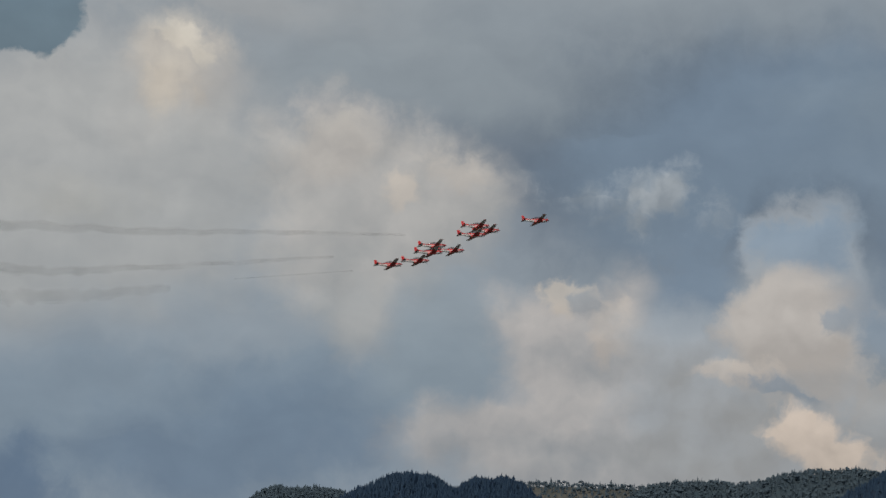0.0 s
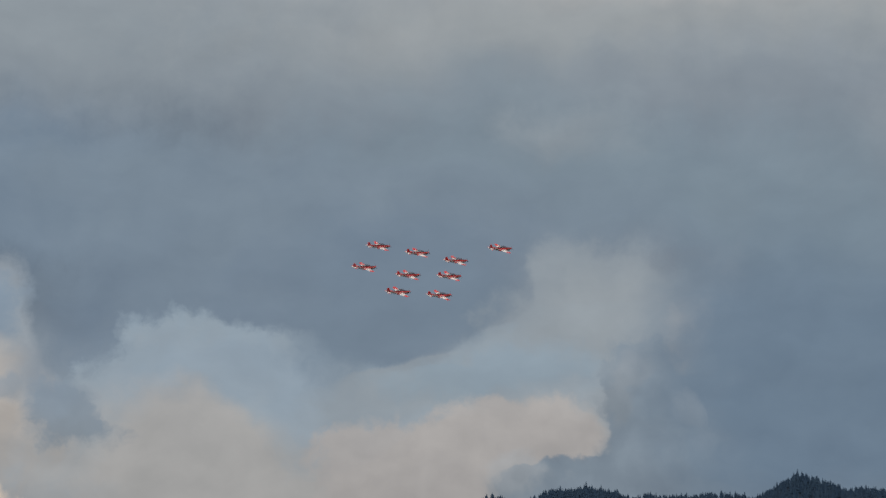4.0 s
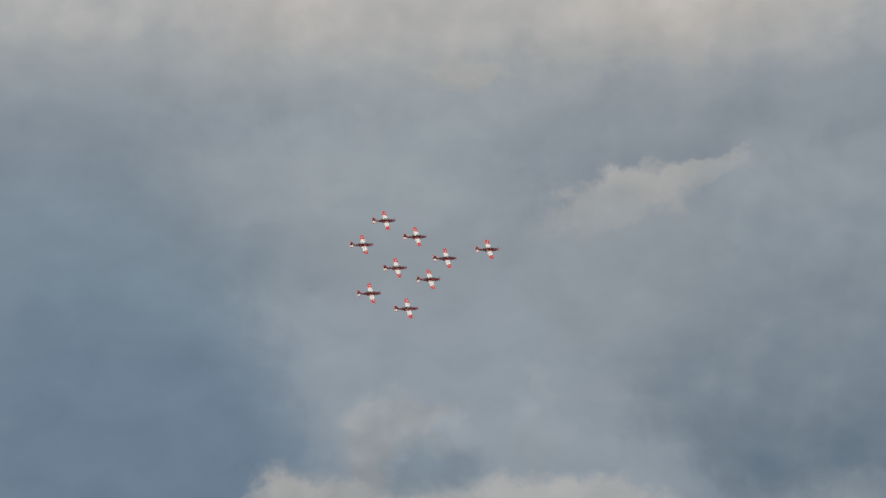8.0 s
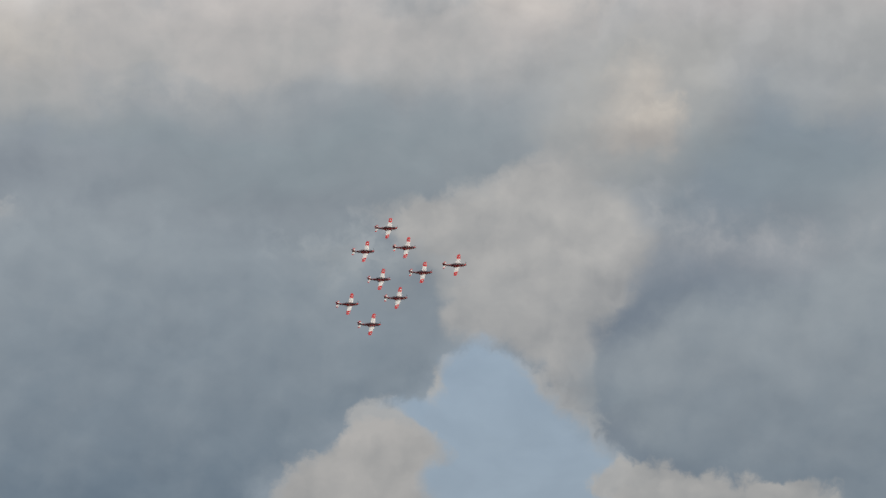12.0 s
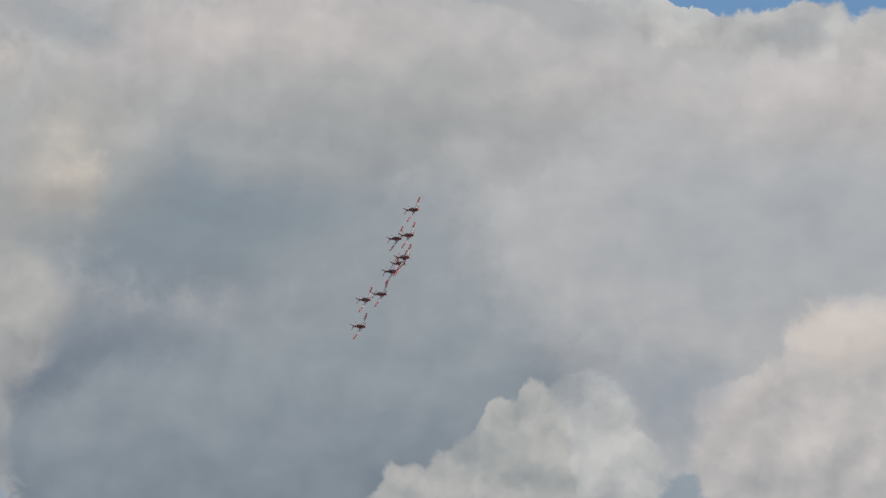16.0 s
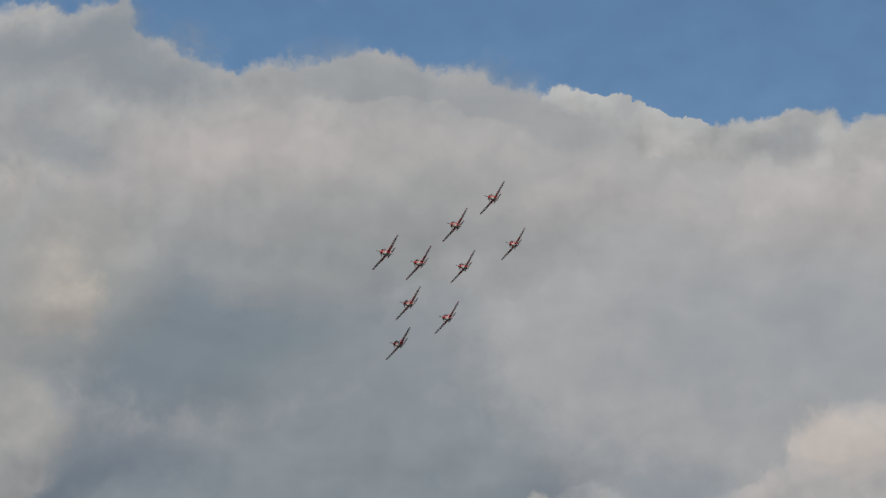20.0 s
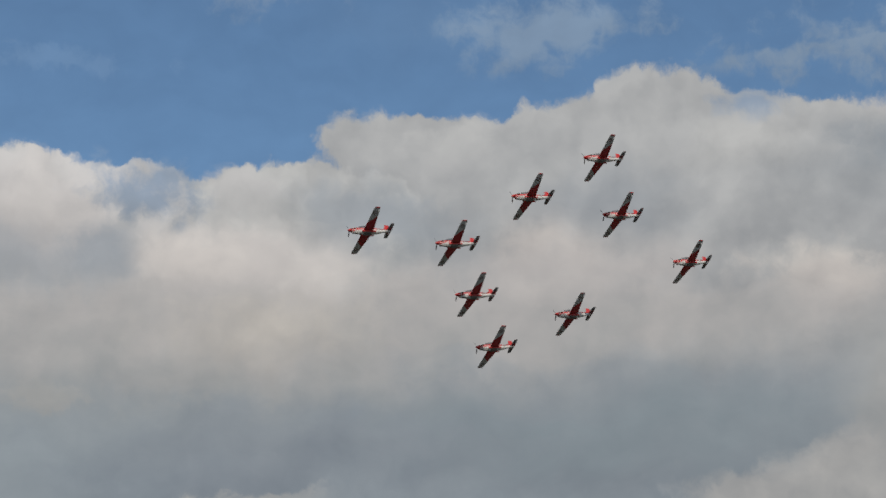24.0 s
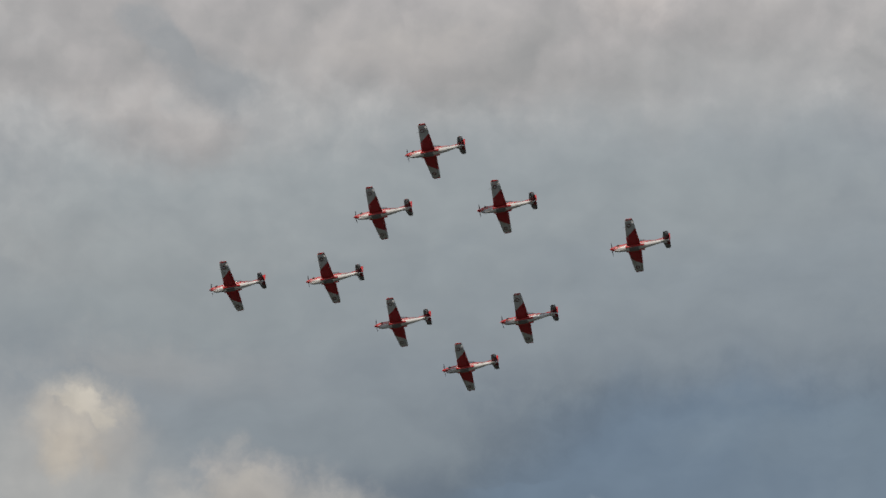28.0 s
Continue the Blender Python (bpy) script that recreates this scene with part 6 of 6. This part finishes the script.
    walk(squadron[1], [
        (0, fly(13.6, 697.2, 88.3, 65.8, 6.6, -15.5)), (1, fly(84.3, 716.5, 96.5, 69.0, 6.0, -4.0)),
        (2, fly(153.9, 729.6, 103.3, 72.5, 5.8, 9.2)), (3, fly(222.1, 735.8, 109.2, 76.9, 5.8, 17.7)),
        (3.5, fly(254.9, 735.6, 112.8, 79.7, 5.9, 21.7)), (5.5, fly(381.4, 717.3, 125.8, 93.5, 6.2, 39.6)),
        (6, fly(413.2, 708.6, 128.8, 97.7, 6.0, 43.4)), (7, fly(476.8, 687.0, 135.5, 107.1, 5.5, 49.9)),
        (8, fly(539.2, 657.4, 143.1, 116.8, 4.5, 53.6)), (9, fly(598.2, 621.1, 149.3, 126.3, 2.8, 55.6)),
        (10, fly(652.1, 575.7, 153.4, 137.6, 1.1, 58.1)), (11, fly(696.2, 522.5, 157.9, 150.5, -0.5, 60.0)),
        (12, fly(728.7, 462.0, 159.7, 164.3, -1.6, 61.6)), (13, fly(746.3, 397.8, 162.1, 179.5, -2.7, 61.6)),
        (13.5, fly(749.2, 369.5, 162.3, 187.3, -3.6, 61.4)), (15.5, fly(732.6, 258.2, 160.0, 217.7, -8.2, 62.6)),
        (16, fly(719.1, 233.7, 158.7, 225.1, -9.2, 61.9)), (17, fly(678.6, 196.0, 154.1, 239.4, -10.1, 58.1)),
        (18.5, fly(602.4, 165.2, 148.4, 260.6, -8.4, 50.7)), (19, fly(573.4, 161.4, 146.7, 265.8, -8.7, 48.4)),
        (20, fly(512.5, 159.8, 141.8, 271.5, -10.3, 44.5)), (20.5, fly(484.3, 161.8, 138.7, 273.1, -10.7, 43.3)),
        (22.5, fly(375.3, 193.4, 130.9, 280.8, -8.7, 37.2)), (23, fly(345.9, 207.0, 128.8, 282.0, -9.0, 36.3)),
        (23.5, fly(317.1, 218.9, 125.7, 283.0, -9.2, 35.7)), (24, fly(284.6, 235.2, 123.0, 283.7, -9.3, 34.9)),
        (24.5, fly(254.4, 248.3, 120.0, 283.9, -9.5, 33.9)), (25, fly(219.5, 266.4, 117.0, 283.7, -9.9, 33.4)),
        (26, fly(149.7, 299.0, 109.7, 282.8, -10.5, 34.3)), (26.5, fly(113.7, 313.7, 105.9, 282.1, -9.6, 34.8)),
        (27, fly(68.3, 328.5, 102.5, 281.3, -7.9, 34.4)), (27.5, fly(28.7, 338.1, 98.9, 281.8, -6.7, 34.6)),
        (28, fly(-3.7, 344.9, 92.7, 283.3, -5.6, 35.4)),
    ])
    walk(squadron[2], [
        (0, fly(2.9, 705.4, 82.6, 65.8, 6.6, -15.5)), (1, fly(72.9, 725.5, 93.4, 69.0, 6.0, -4.0)),
        (2, fly(141.3, 739.4, 102.9, 72.5, 5.8, 9.2)), (3, fly(209.7, 746.4, 110.7, 76.9, 5.8, 17.7)),
        (3.5, fly(243.7, 746.2, 115.5, 79.7, 5.9, 21.7)), (5.5, fly(371.8, 728.8, 132.8, 93.5, 6.2, 39.6)),
        (6, fly(404.3, 720.2, 137.0, 97.7, 6.0, 43.4)), (7, fly(469.9, 698.8, 144.0, 107.1, 5.5, 49.9)),
        (8, fly(534.3, 669.5, 152.6, 116.8, 4.5, 53.6)), (9, fly(595.6, 632.9, 159.7, 126.3, 2.8, 55.6)),
        (10, fly(651.8, 587.6, 163.8, 137.6, 1.1, 58.1)), (11, fly(698.2, 533.7, 169.2, 150.5, -0.5, 60.0)),
        (12, fly(732.9, 472.2, 171.3, 164.3, -1.6, 61.6)), (13, fly(753.5, 405.8, 172.9, 179.5, -2.7, 61.6)),
        (13.5, fly(757.3, 376.5, 173.3, 187.3, -3.6, 61.4)), (15.5, fly(742.3, 259.3, 172.1, 217.7, -8.2, 62.6)),
        (16, fly(729.0, 233.5, 170.5, 225.1, -9.2, 61.9)), (17, fly(688.6, 192.7, 164.6, 239.4, -10.1, 58.1)),
        (18.5, fly(611.0, 158.2, 158.8, 260.6, -8.4, 50.7)), (19, fly(581.2, 154.1, 157.5, 265.8, -8.7, 48.4)),
        (20, fly(519.9, 152.0, 152.1, 271.5, -10.3, 44.5)), (20.5, fly(491.8, 153.6, 148.6, 273.1, -10.7, 43.3)),
        (22.5, fly(383.2, 184.1, 139.4, 280.8, -8.7, 37.2)), (23, fly(353.8, 197.1, 137.2, 282.0, -9.0, 36.3)),
        (23.5, fly(325.0, 208.6, 133.9, 283.0, -9.2, 35.7)), (24, fly(292.4, 224.7, 131.2, 283.7, -9.3, 34.9)),
        (24.5, fly(262.1, 237.8, 128.1, 283.9, -9.5, 33.9)), (25, fly(227.3, 255.7, 125.2, 283.7, -9.9, 33.4)),
        (26, fly(157.4, 288.8, 118.0, 282.8, -10.5, 34.3)), (26.5, fly(121.6, 303.7, 113.9, 282.1, -9.6, 34.8)),
        (27, fly(76.7, 318.5, 110.1, 281.3, -7.9, 34.4)), (27.5, fly(37.1, 328.0, 106.5, 281.8, -6.7, 34.6)),
        (28, fly(3.8, 334.6, 100.3, 283.3, -5.6, 35.4)),
    ])
    walk(squadron[3], [
        (0, fly(10.2, 683.8, 87.9, 65.8, 6.6, -15.5)), (1, fly(79.9, 703.7, 93.6, 69.0, 6.0, -4.0)),
        (2, fly(148.6, 717.6, 98.7, 72.5, 5.8, 9.2)), (3, fly(216.3, 724.6, 103.8, 76.9, 5.8, 17.7)),
        (3.5, fly(249.0, 725.0, 106.6, 79.7, 5.9, 21.7)), (5.5, fly(373.1, 710.9, 117.0, 93.5, 6.2, 39.6)),
        (6, fly(404.6, 703.2, 119.8, 97.7, 6.0, 43.4)), (7, fly(468.0, 683.8, 126.2, 107.1, 5.5, 49.9)),
        (8, fly(530.2, 656.3, 134.0, 116.8, 4.5, 53.6)), (9, fly(589.4, 621.7, 140.0, 126.3, 2.8, 55.6)),
        (10, fly(643.7, 578.8, 143.8, 137.6, 1.1, 58.1)), (11, fly(688.8, 528.0, 147.8, 150.5, -0.5, 60.0)),
        (12, fly(722.8, 469.8, 149.6, 164.3, -1.6, 61.6)), (13, fly(742.5, 407.3, 151.8, 179.5, -2.7, 61.6)),
        (13.5, fly(746.9, 379.3, 151.8, 187.3, -3.6, 61.4)), (15.5, fly(736.3, 267.2, 151.0, 217.7, -8.2, 62.6)),
        (16, fly(724.0, 242.7, 149.8, 225.1, -9.2, 61.9)), (17, fly(685.6, 203.9, 145.6, 239.4, -10.1, 58.1)),
        (18.5, fly(611.5, 171.7, 139.8, 260.6, -8.4, 50.7)), (19, fly(582.9, 168.3, 138.3, 265.8, -8.7, 48.4)),
        (20, fly(522.7, 166.5, 134.6, 271.5, -10.3, 44.5)), (20.5, fly(494.6, 168.5, 132.2, 273.1, -10.7, 43.3)),
        (22.5, fly(386.4, 199.6, 124.8, 280.8, -8.7, 37.2)), (23, fly(357.2, 212.7, 123.1, 282.0, -9.0, 36.3)),
        (23.5, fly(328.8, 224.1, 120.1, 283.0, -9.2, 35.7)), (24, fly(296.3, 240.5, 117.5, 283.7, -9.3, 34.9)),
        (24.5, fly(266.1, 253.7, 114.8, 283.9, -9.5, 33.9)), (25, fly(231.3, 271.8, 112.1, 283.7, -9.9, 33.4)),
        (26, fly(161.2, 304.7, 104.8, 282.8, -10.5, 34.3)), (26.5, fly(125.2, 319.4, 100.6, 282.1, -9.6, 34.8)),
        (27, fly(79.5, 334.5, 97.0, 281.3, -7.9, 34.4)), (27.5, fly(39.8, 343.9, 93.3, 281.8, -6.7, 34.6)),
        (28, fly(7.1, 350.4, 86.8, 283.3, -5.6, 35.4)),
    ])
    walk(squadron[4], [
        (0, fly(-8.1, 711.5, 79.6, 65.8, 6.6, -15.5)), (1, fly(61.6, 732.4, 91.6, 69.0, 6.0, -4.0)),
        (2, fly(130.1, 746.8, 102.9, 72.5, 5.8, 9.2)), (3, fly(198.2, 754.3, 114.0, 76.9, 5.8, 17.7)),
        (3.5, fly(232.0, 754.8, 118.6, 79.7, 5.9, 21.7)), (5.5, fly(362.4, 738.4, 138.0, 93.5, 6.2, 39.6)),
        (6, fly(395.6, 729.9, 142.9, 97.7, 6.0, 43.4)), (7, fly(461.9, 709.3, 151.8, 107.1, 5.5, 49.9)),
        (8, fly(528.0, 680.9, 159.9, 116.8, 4.5, 53.6)), (9, fly(591.7, 644.3, 167.5, 126.3, 2.8, 55.6)),
        (10, fly(650.6, 598.3, 172.5, 137.6, 1.1, 58.1)), (11, fly(699.3, 544.4, 177.7, 150.5, -0.5, 60.0)),
        (12, fly(735.9, 482.6, 180.8, 164.3, -1.6, 61.6)), (13, fly(758.8, 415.2, 182.8, 179.5, -2.7, 61.6)),
        (13.5, fly(764.1, 384.2, 183.5, 187.3, -3.6, 61.4)), (15.5, fly(751.5, 261.5, 183.1, 217.7, -8.2, 62.6)),
        (16, fly(738.4, 234.2, 181.6, 225.1, -9.2, 61.9)), (17, fly(698.1, 190.6, 175.8, 239.4, -10.1, 58.1)),
        (18.5, fly(620.5, 151.7, 166.6, 260.6, -8.4, 50.7)), (19, fly(590.4, 146.7, 164.7, 265.8, -8.7, 48.4)),
        (20, fly(528.1, 144.1, 160.0, 271.5, -10.3, 44.5)), (20.5, fly(500.1, 145.6, 156.3, 273.1, -10.7, 43.3)),
        (22.5, fly(391.5, 174.3, 145.9, 280.8, -8.7, 37.2)), (23, fly(361.5, 187.4, 144.1, 282.0, -9.0, 36.3)),
        (23.5, fly(332.5, 198.7, 140.9, 283.0, -9.2, 35.7)), (24, fly(299.8, 214.6, 138.0, 283.7, -9.3, 34.9)),
        (24.5, fly(269.5, 227.6, 134.6, 283.9, -9.5, 33.9)), (25, fly(234.8, 245.4, 131.6, 283.7, -9.9, 33.4)),
        (26, fly(165.1, 278.7, 124.7, 282.8, -10.5, 34.3)), (26.5, fly(129.4, 293.7, 120.6, 282.1, -9.6, 34.8)),
        (27, fly(84.7, 308.5, 116.6, 281.3, -7.9, 34.4)), (27.5, fly(45.0, 317.8, 113.2, 281.8, -6.7, 34.6)),
        (28, fly(11.6, 324.3, 107.0, 283.3, -5.6, 35.4)),
    ])
    walk(squadron[5], [
        (0, fly(-2.8, 689.5, 82.1, 65.8, 6.6, -15.5)), (1, fly(66.5, 710.5, 90.4, 69.0, 6.0, -4.0)),
        (2, fly(136.4, 725.2, 97.3, 72.5, 5.8, 9.2)), (3, fly(203.8, 733.6, 103.4, 76.9, 5.8, 17.7)),
        (3.5, fly(236.8, 734.4, 106.9, 79.7, 5.9, 21.7)), (5.5, fly(363.1, 721.8, 121.1, 93.5, 6.2, 39.6)),
        (6, fly(395.2, 714.6, 125.0, 97.7, 6.0, 43.4)), (7, fly(460.1, 696.2, 131.7, 107.1, 5.5, 49.9)),
        (8, fly(524.4, 669.3, 139.5, 116.8, 4.5, 53.6)), (9, fly(586.0, 634.9, 146.1, 126.3, 2.8, 55.6)),
        (10, fly(643.1, 591.7, 150.8, 137.6, 1.1, 58.1)), (11, fly(690.8, 540.4, 156.4, 150.5, -0.5, 60.0)),
        (12, fly(727.7, 480.8, 158.8, 164.3, -1.6, 61.6)), (13, fly(750.6, 415.9, 160.9, 179.5, -2.7, 61.6)),
        (13.5, fly(756.0, 386.8, 161.5, 187.3, -3.6, 61.4)), (15.5, fly(747.8, 268.6, 160.9, 217.7, -8.2, 62.6)),
        (16, fly(735.6, 242.3, 159.8, 225.1, -9.2, 61.9)), (17, fly(697.1, 200.2, 155.5, 239.4, -10.1, 58.1)),
        (18.5, fly(622.3, 164.6, 149.0, 260.6, -8.4, 50.7)), (19, fly(594.2, 159.3, 147.9, 265.8, -8.7, 48.4)),
        (20, fly(535.6, 155.3, 145.4, 271.5, -10.3, 44.5)), (20.5, fly(508.5, 156.8, 143.0, 273.1, -10.7, 43.3)),
        (22.5, fly(402.9, 181.7, 137.0, 280.8, -8.7, 37.2)), (23, fly(373.1, 193.9, 136.5, 282.0, -9.0, 36.3)),
        (23.5, fly(344.5, 204.3, 134.1, 283.0, -9.2, 35.7)), (24, fly(312.0, 219.6, 131.9, 283.7, -9.3, 34.9)),
        (24.5, fly(281.6, 232.6, 129.3, 283.9, -9.5, 33.9)), (25, fly(246.8, 250.5, 126.6, 283.7, -9.9, 33.4)),
        (26, fly(176.7, 284.4, 119.4, 282.8, -10.5, 34.3)), (26.5, fly(140.9, 299.5, 115.0, 282.1, -9.6, 34.8)),
        (27, fly(96.0, 314.8, 110.2, 281.3, -7.9, 34.4)), (27.5, fly(56.4, 324.0, 106.4, 281.8, -6.7, 34.6)),
        (28, fly(22.7, 330.1, 100.0, 283.3, -5.6, 35.4)),
    ])
    walk(squadron[6], [
        (0, fly(8.9, 670.0, 83.5, 65.8, 6.6, -15.5)), (1, fly(77.6, 690.1, 88.6, 69.0, 6.0, -4.0)),
        (2, fly(144.2, 704.8, 92.8, 72.5, 5.8, 9.2)), (3, fly(209.5, 713.5, 96.8, 76.9, 5.8, 17.7)),
        (3.5, fly(241.6, 714.6, 99.0, 79.7, 5.9, 21.7)), (5.5, fly(365.0, 704.3, 107.4, 93.5, 6.2, 39.6)),
        (6, fly(395.8, 698.2, 110.0, 97.7, 6.0, 43.4)), (7, fly(458.0, 682.0, 114.9, 107.1, 5.5, 49.9)),
        (8, fly(520.0, 656.9, 122.0, 116.8, 4.5, 53.6)), (9, fly(579.9, 623.9, 128.6, 126.3, 2.8, 55.6)),
        (10, fly(635.1, 583.0, 132.8, 137.6, 1.1, 58.1)), (11, fly(681.4, 534.5, 137.5, 150.5, -0.5, 60.0)),
        (12, fly(717.2, 478.4, 139.3, 164.3, -1.6, 61.6)), (13, fly(739.5, 417.2, 141.3, 179.5, -2.7, 61.6)),
        (13.5, fly(745.0, 389.9, 141.4, 187.3, -3.6, 61.4)), (15.5, fly(740.4, 278.1, 141.2, 217.7, -8.2, 62.6)),
        (16, fly(729.5, 252.8, 140.4, 225.1, -9.2, 61.9)), (17, fly(693.0, 213.0, 136.5, 239.4, -10.1, 58.1)),
        (18.5, fly(620.8, 178.6, 131.7, 260.6, -8.4, 50.7)), (19, fly(593.1, 173.8, 130.0, 265.8, -8.7, 48.4)),
        (20, fly(533.3, 173.3, 127.2, 271.5, -10.3, 44.5)), (20.5, fly(505.4, 175.3, 125.0, 273.1, -10.7, 43.3)),
        (22.5, fly(398.0, 205.4, 118.1, 280.8, -8.7, 37.2)), (23, fly(368.9, 218.5, 116.7, 282.0, -9.0, 36.3)),
        (23.5, fly(340.8, 229.5, 114.0, 283.0, -9.2, 35.7)), (24, fly(308.5, 245.8, 111.5, 283.7, -9.3, 34.9)),
        (24.5, fly(278.4, 259.0, 108.8, 283.9, -9.5, 33.9)), (25, fly(243.5, 277.3, 106.1, 283.7, -9.9, 33.4)),
        (26, fly(173.4, 310.3, 98.9, 282.8, -10.5, 34.3)), (26.5, fly(137.3, 325.1, 94.7, 282.1, -9.6, 34.8)),
        (27, fly(91.2, 340.5, 90.8, 281.3, -7.9, 34.4)), (27.5, fly(51.3, 349.7, 87.3, 281.8, -6.7, 34.6)),
        (28, fly(18.1, 355.8, 80.7, 283.3, -5.6, 35.4)),
    ])
    walk(squadron[7], [
        (0, fly(-16.3, 699.6, 76.8, 65.8, 6.6, -15.5)), (1, fly(54.0, 721.6, 86.9, 69.0, 6.0, -4.0)),
        (2, fly(123.4, 737.1, 96.1, 72.5, 5.8, 9.2)), (3, fly(191.3, 746.0, 105.2, 76.9, 5.8, 17.7)),
        (3.5, fly(224.6, 747.3, 109.8, 79.7, 5.9, 21.7)), (5.5, fly(353.7, 735.2, 128.1, 93.5, 6.2, 39.6)),
        (6, fly(386.7, 728.0, 133.0, 97.7, 6.0, 43.4)), (7, fly(453.4, 709.8, 141.3, 107.1, 5.5, 49.9)),
        (8, fly(519.4, 683.7, 149.9, 116.8, 4.5, 53.6)), (9, fly(583.2, 649.5, 157.7, 126.3, 2.8, 55.6)),
        (10, fly(642.9, 605.8, 163.7, 137.6, 1.1, 58.1)), (11, fly(694.0, 553.2, 169.2, 150.5, -0.5, 60.0)),
        (12, fly(733.5, 492.1, 172.1, 164.3, -1.6, 61.6)), (13, fly(758.9, 425.8, 174.1, 179.5, -2.7, 61.6)),
        (13.5, fly(765.4, 395.7, 174.2, 187.3, -3.6, 61.4)), (15.5, fly(758.8, 271.2, 174.9, 217.7, -8.2, 62.6)),
        (16, fly(746.5, 243.6, 173.8, 225.1, -9.2, 61.9)), (17, fly(707.4, 199.3, 169.2, 239.4, -10.1, 58.1)),
        (18.5, fly(632.9, 156.8, 159.6, 260.6, -8.4, 50.7)), (19, fly(605.2, 149.3, 157.3, 265.8, -8.7, 48.4)),
        (20, fly(548.3, 145.0, 152.8, 271.5, -10.3, 44.5)), (20.5, fly(522.4, 147.2, 150.0, 273.1, -10.7, 43.3)),
        (22.5, fly(421.7, 176.8, 135.7, 280.8, -8.7, 37.2)), (23, fly(392.1, 190.4, 133.2, 282.0, -9.0, 36.3)),
        (23.5, fly(363.0, 201.8, 130.2, 283.0, -9.2, 35.7)), (24, fly(330.5, 217.4, 127.2, 283.7, -9.3, 34.9)),
        (24.5, fly(300.4, 230.1, 124.2, 283.9, -9.5, 33.9)), (25, fly(265.8, 248.0, 121.6, 283.7, -9.9, 33.4)),
        (26, fly(196.1, 281.5, 115.0, 282.8, -10.5, 34.3)), (26.5, fly(160.3, 296.8, 110.2, 282.1, -9.6, 34.8)),
        (27, fly(115.5, 312.4, 104.6, 281.3, -7.9, 34.4)), (27.5, fly(76.0, 321.5, 100.1, 281.8, -6.7, 34.6)),
        (28, fly(42.5, 327.1, 93.0, 283.3, -5.6, 35.4)),
    ])
    walk(squadron[8], [
        (0, fly(-3.7, 675.9, 78.5, 65.8, 6.6, -15.5)), (1, fly(64.8, 697.1, 85.8, 69.0, 6.0, -4.0)),
        (2, fly(131.7, 712.7, 91.0, 72.5, 5.8, 9.2)), (3, fly(197.9, 722.1, 96.8, 76.9, 5.8, 17.7)),
        (3.5, fly(230.1, 723.7, 99.8, 79.7, 5.9, 21.7)), (5.5, fly(354.2, 715.4, 112.1, 93.5, 6.2, 39.6)),
        (6, fly(385.8, 709.5, 115.1, 97.7, 6.0, 43.4)), (7, fly(449.4, 694.4, 121.0, 107.1, 5.5, 49.9)),
        (8, fly(512.9, 670.6, 128.8, 116.8, 4.5, 53.6)), (9, fly(574.4, 638.7, 136.3, 126.3, 2.8, 55.6)),
        (10, fly(632.3, 597.9, 141.6, 137.6, 1.1, 58.1)), (11, fly(682.0, 548.8, 146.9, 150.5, -0.5, 60.0)),
        (12, fly(721.1, 491.3, 149.1, 164.3, -1.6, 61.6)), (13, fly(746.3, 428.7, 151.3, 179.5, -2.7, 61.6)),
        (13.5, fly(753.1, 400.2, 152.1, 187.3, -3.6, 61.4)), (15.5, fly(751.7, 281.8, 152.6, 217.7, -8.2, 62.6)),
        (16, fly(741.1, 254.4, 151.9, 225.1, -9.2, 61.9)), (17, fly(705.1, 209.4, 148.3, 239.4, -10.1, 58.1)),
        (18.5, fly(632.0, 170.2, 141.2, 260.6, -8.4, 50.7)), (19, fly(603.5, 165.1, 139.0, 265.8, -8.7, 48.4)),
        (20, fly(543.1, 162.8, 134.6, 271.5, -10.3, 44.5)), (20.5, fly(514.9, 164.7, 132.2, 273.1, -10.7, 43.3)),
        (22.5, fly(406.3, 193.9, 124.4, 280.8, -8.7, 37.2)), (23, fly(377.0, 206.7, 122.4, 282.0, -9.0, 36.3)),
        (23.5, fly(348.5, 217.8, 119.5, 283.0, -9.2, 35.7)), (24, fly(316.2, 233.7, 117.1, 283.7, -9.3, 34.9)),
        (24.5, fly(286.0, 247.0, 114.3, 283.9, -9.5, 33.9)), (25, fly(251.1, 265.2, 111.6, 283.7, -9.9, 33.4)),
        (26, fly(180.6, 298.6, 105.1, 282.8, -10.5, 34.3)), (26.5, fly(144.5, 313.5, 100.8, 282.1, -9.6, 34.8)),
        (27, fly(99.2, 328.7, 96.3, 281.3, -7.9, 34.4)), (27.5, fly(59.8, 337.9, 92.5, 281.8, -6.7, 34.6)),
        (28, fly(26.8, 343.8, 85.8, 283.3, -5.6, 35.4)),
    ])
    for aircraft in squadron:
        for prop in [o for o in aircraft.children if o.name.startswith("propeller")]:
            walk(prop, [(0.2 * i, pose(3.32, 0, 0.12, 83 * i, 0, 0)) for i in range(141)])


motions()
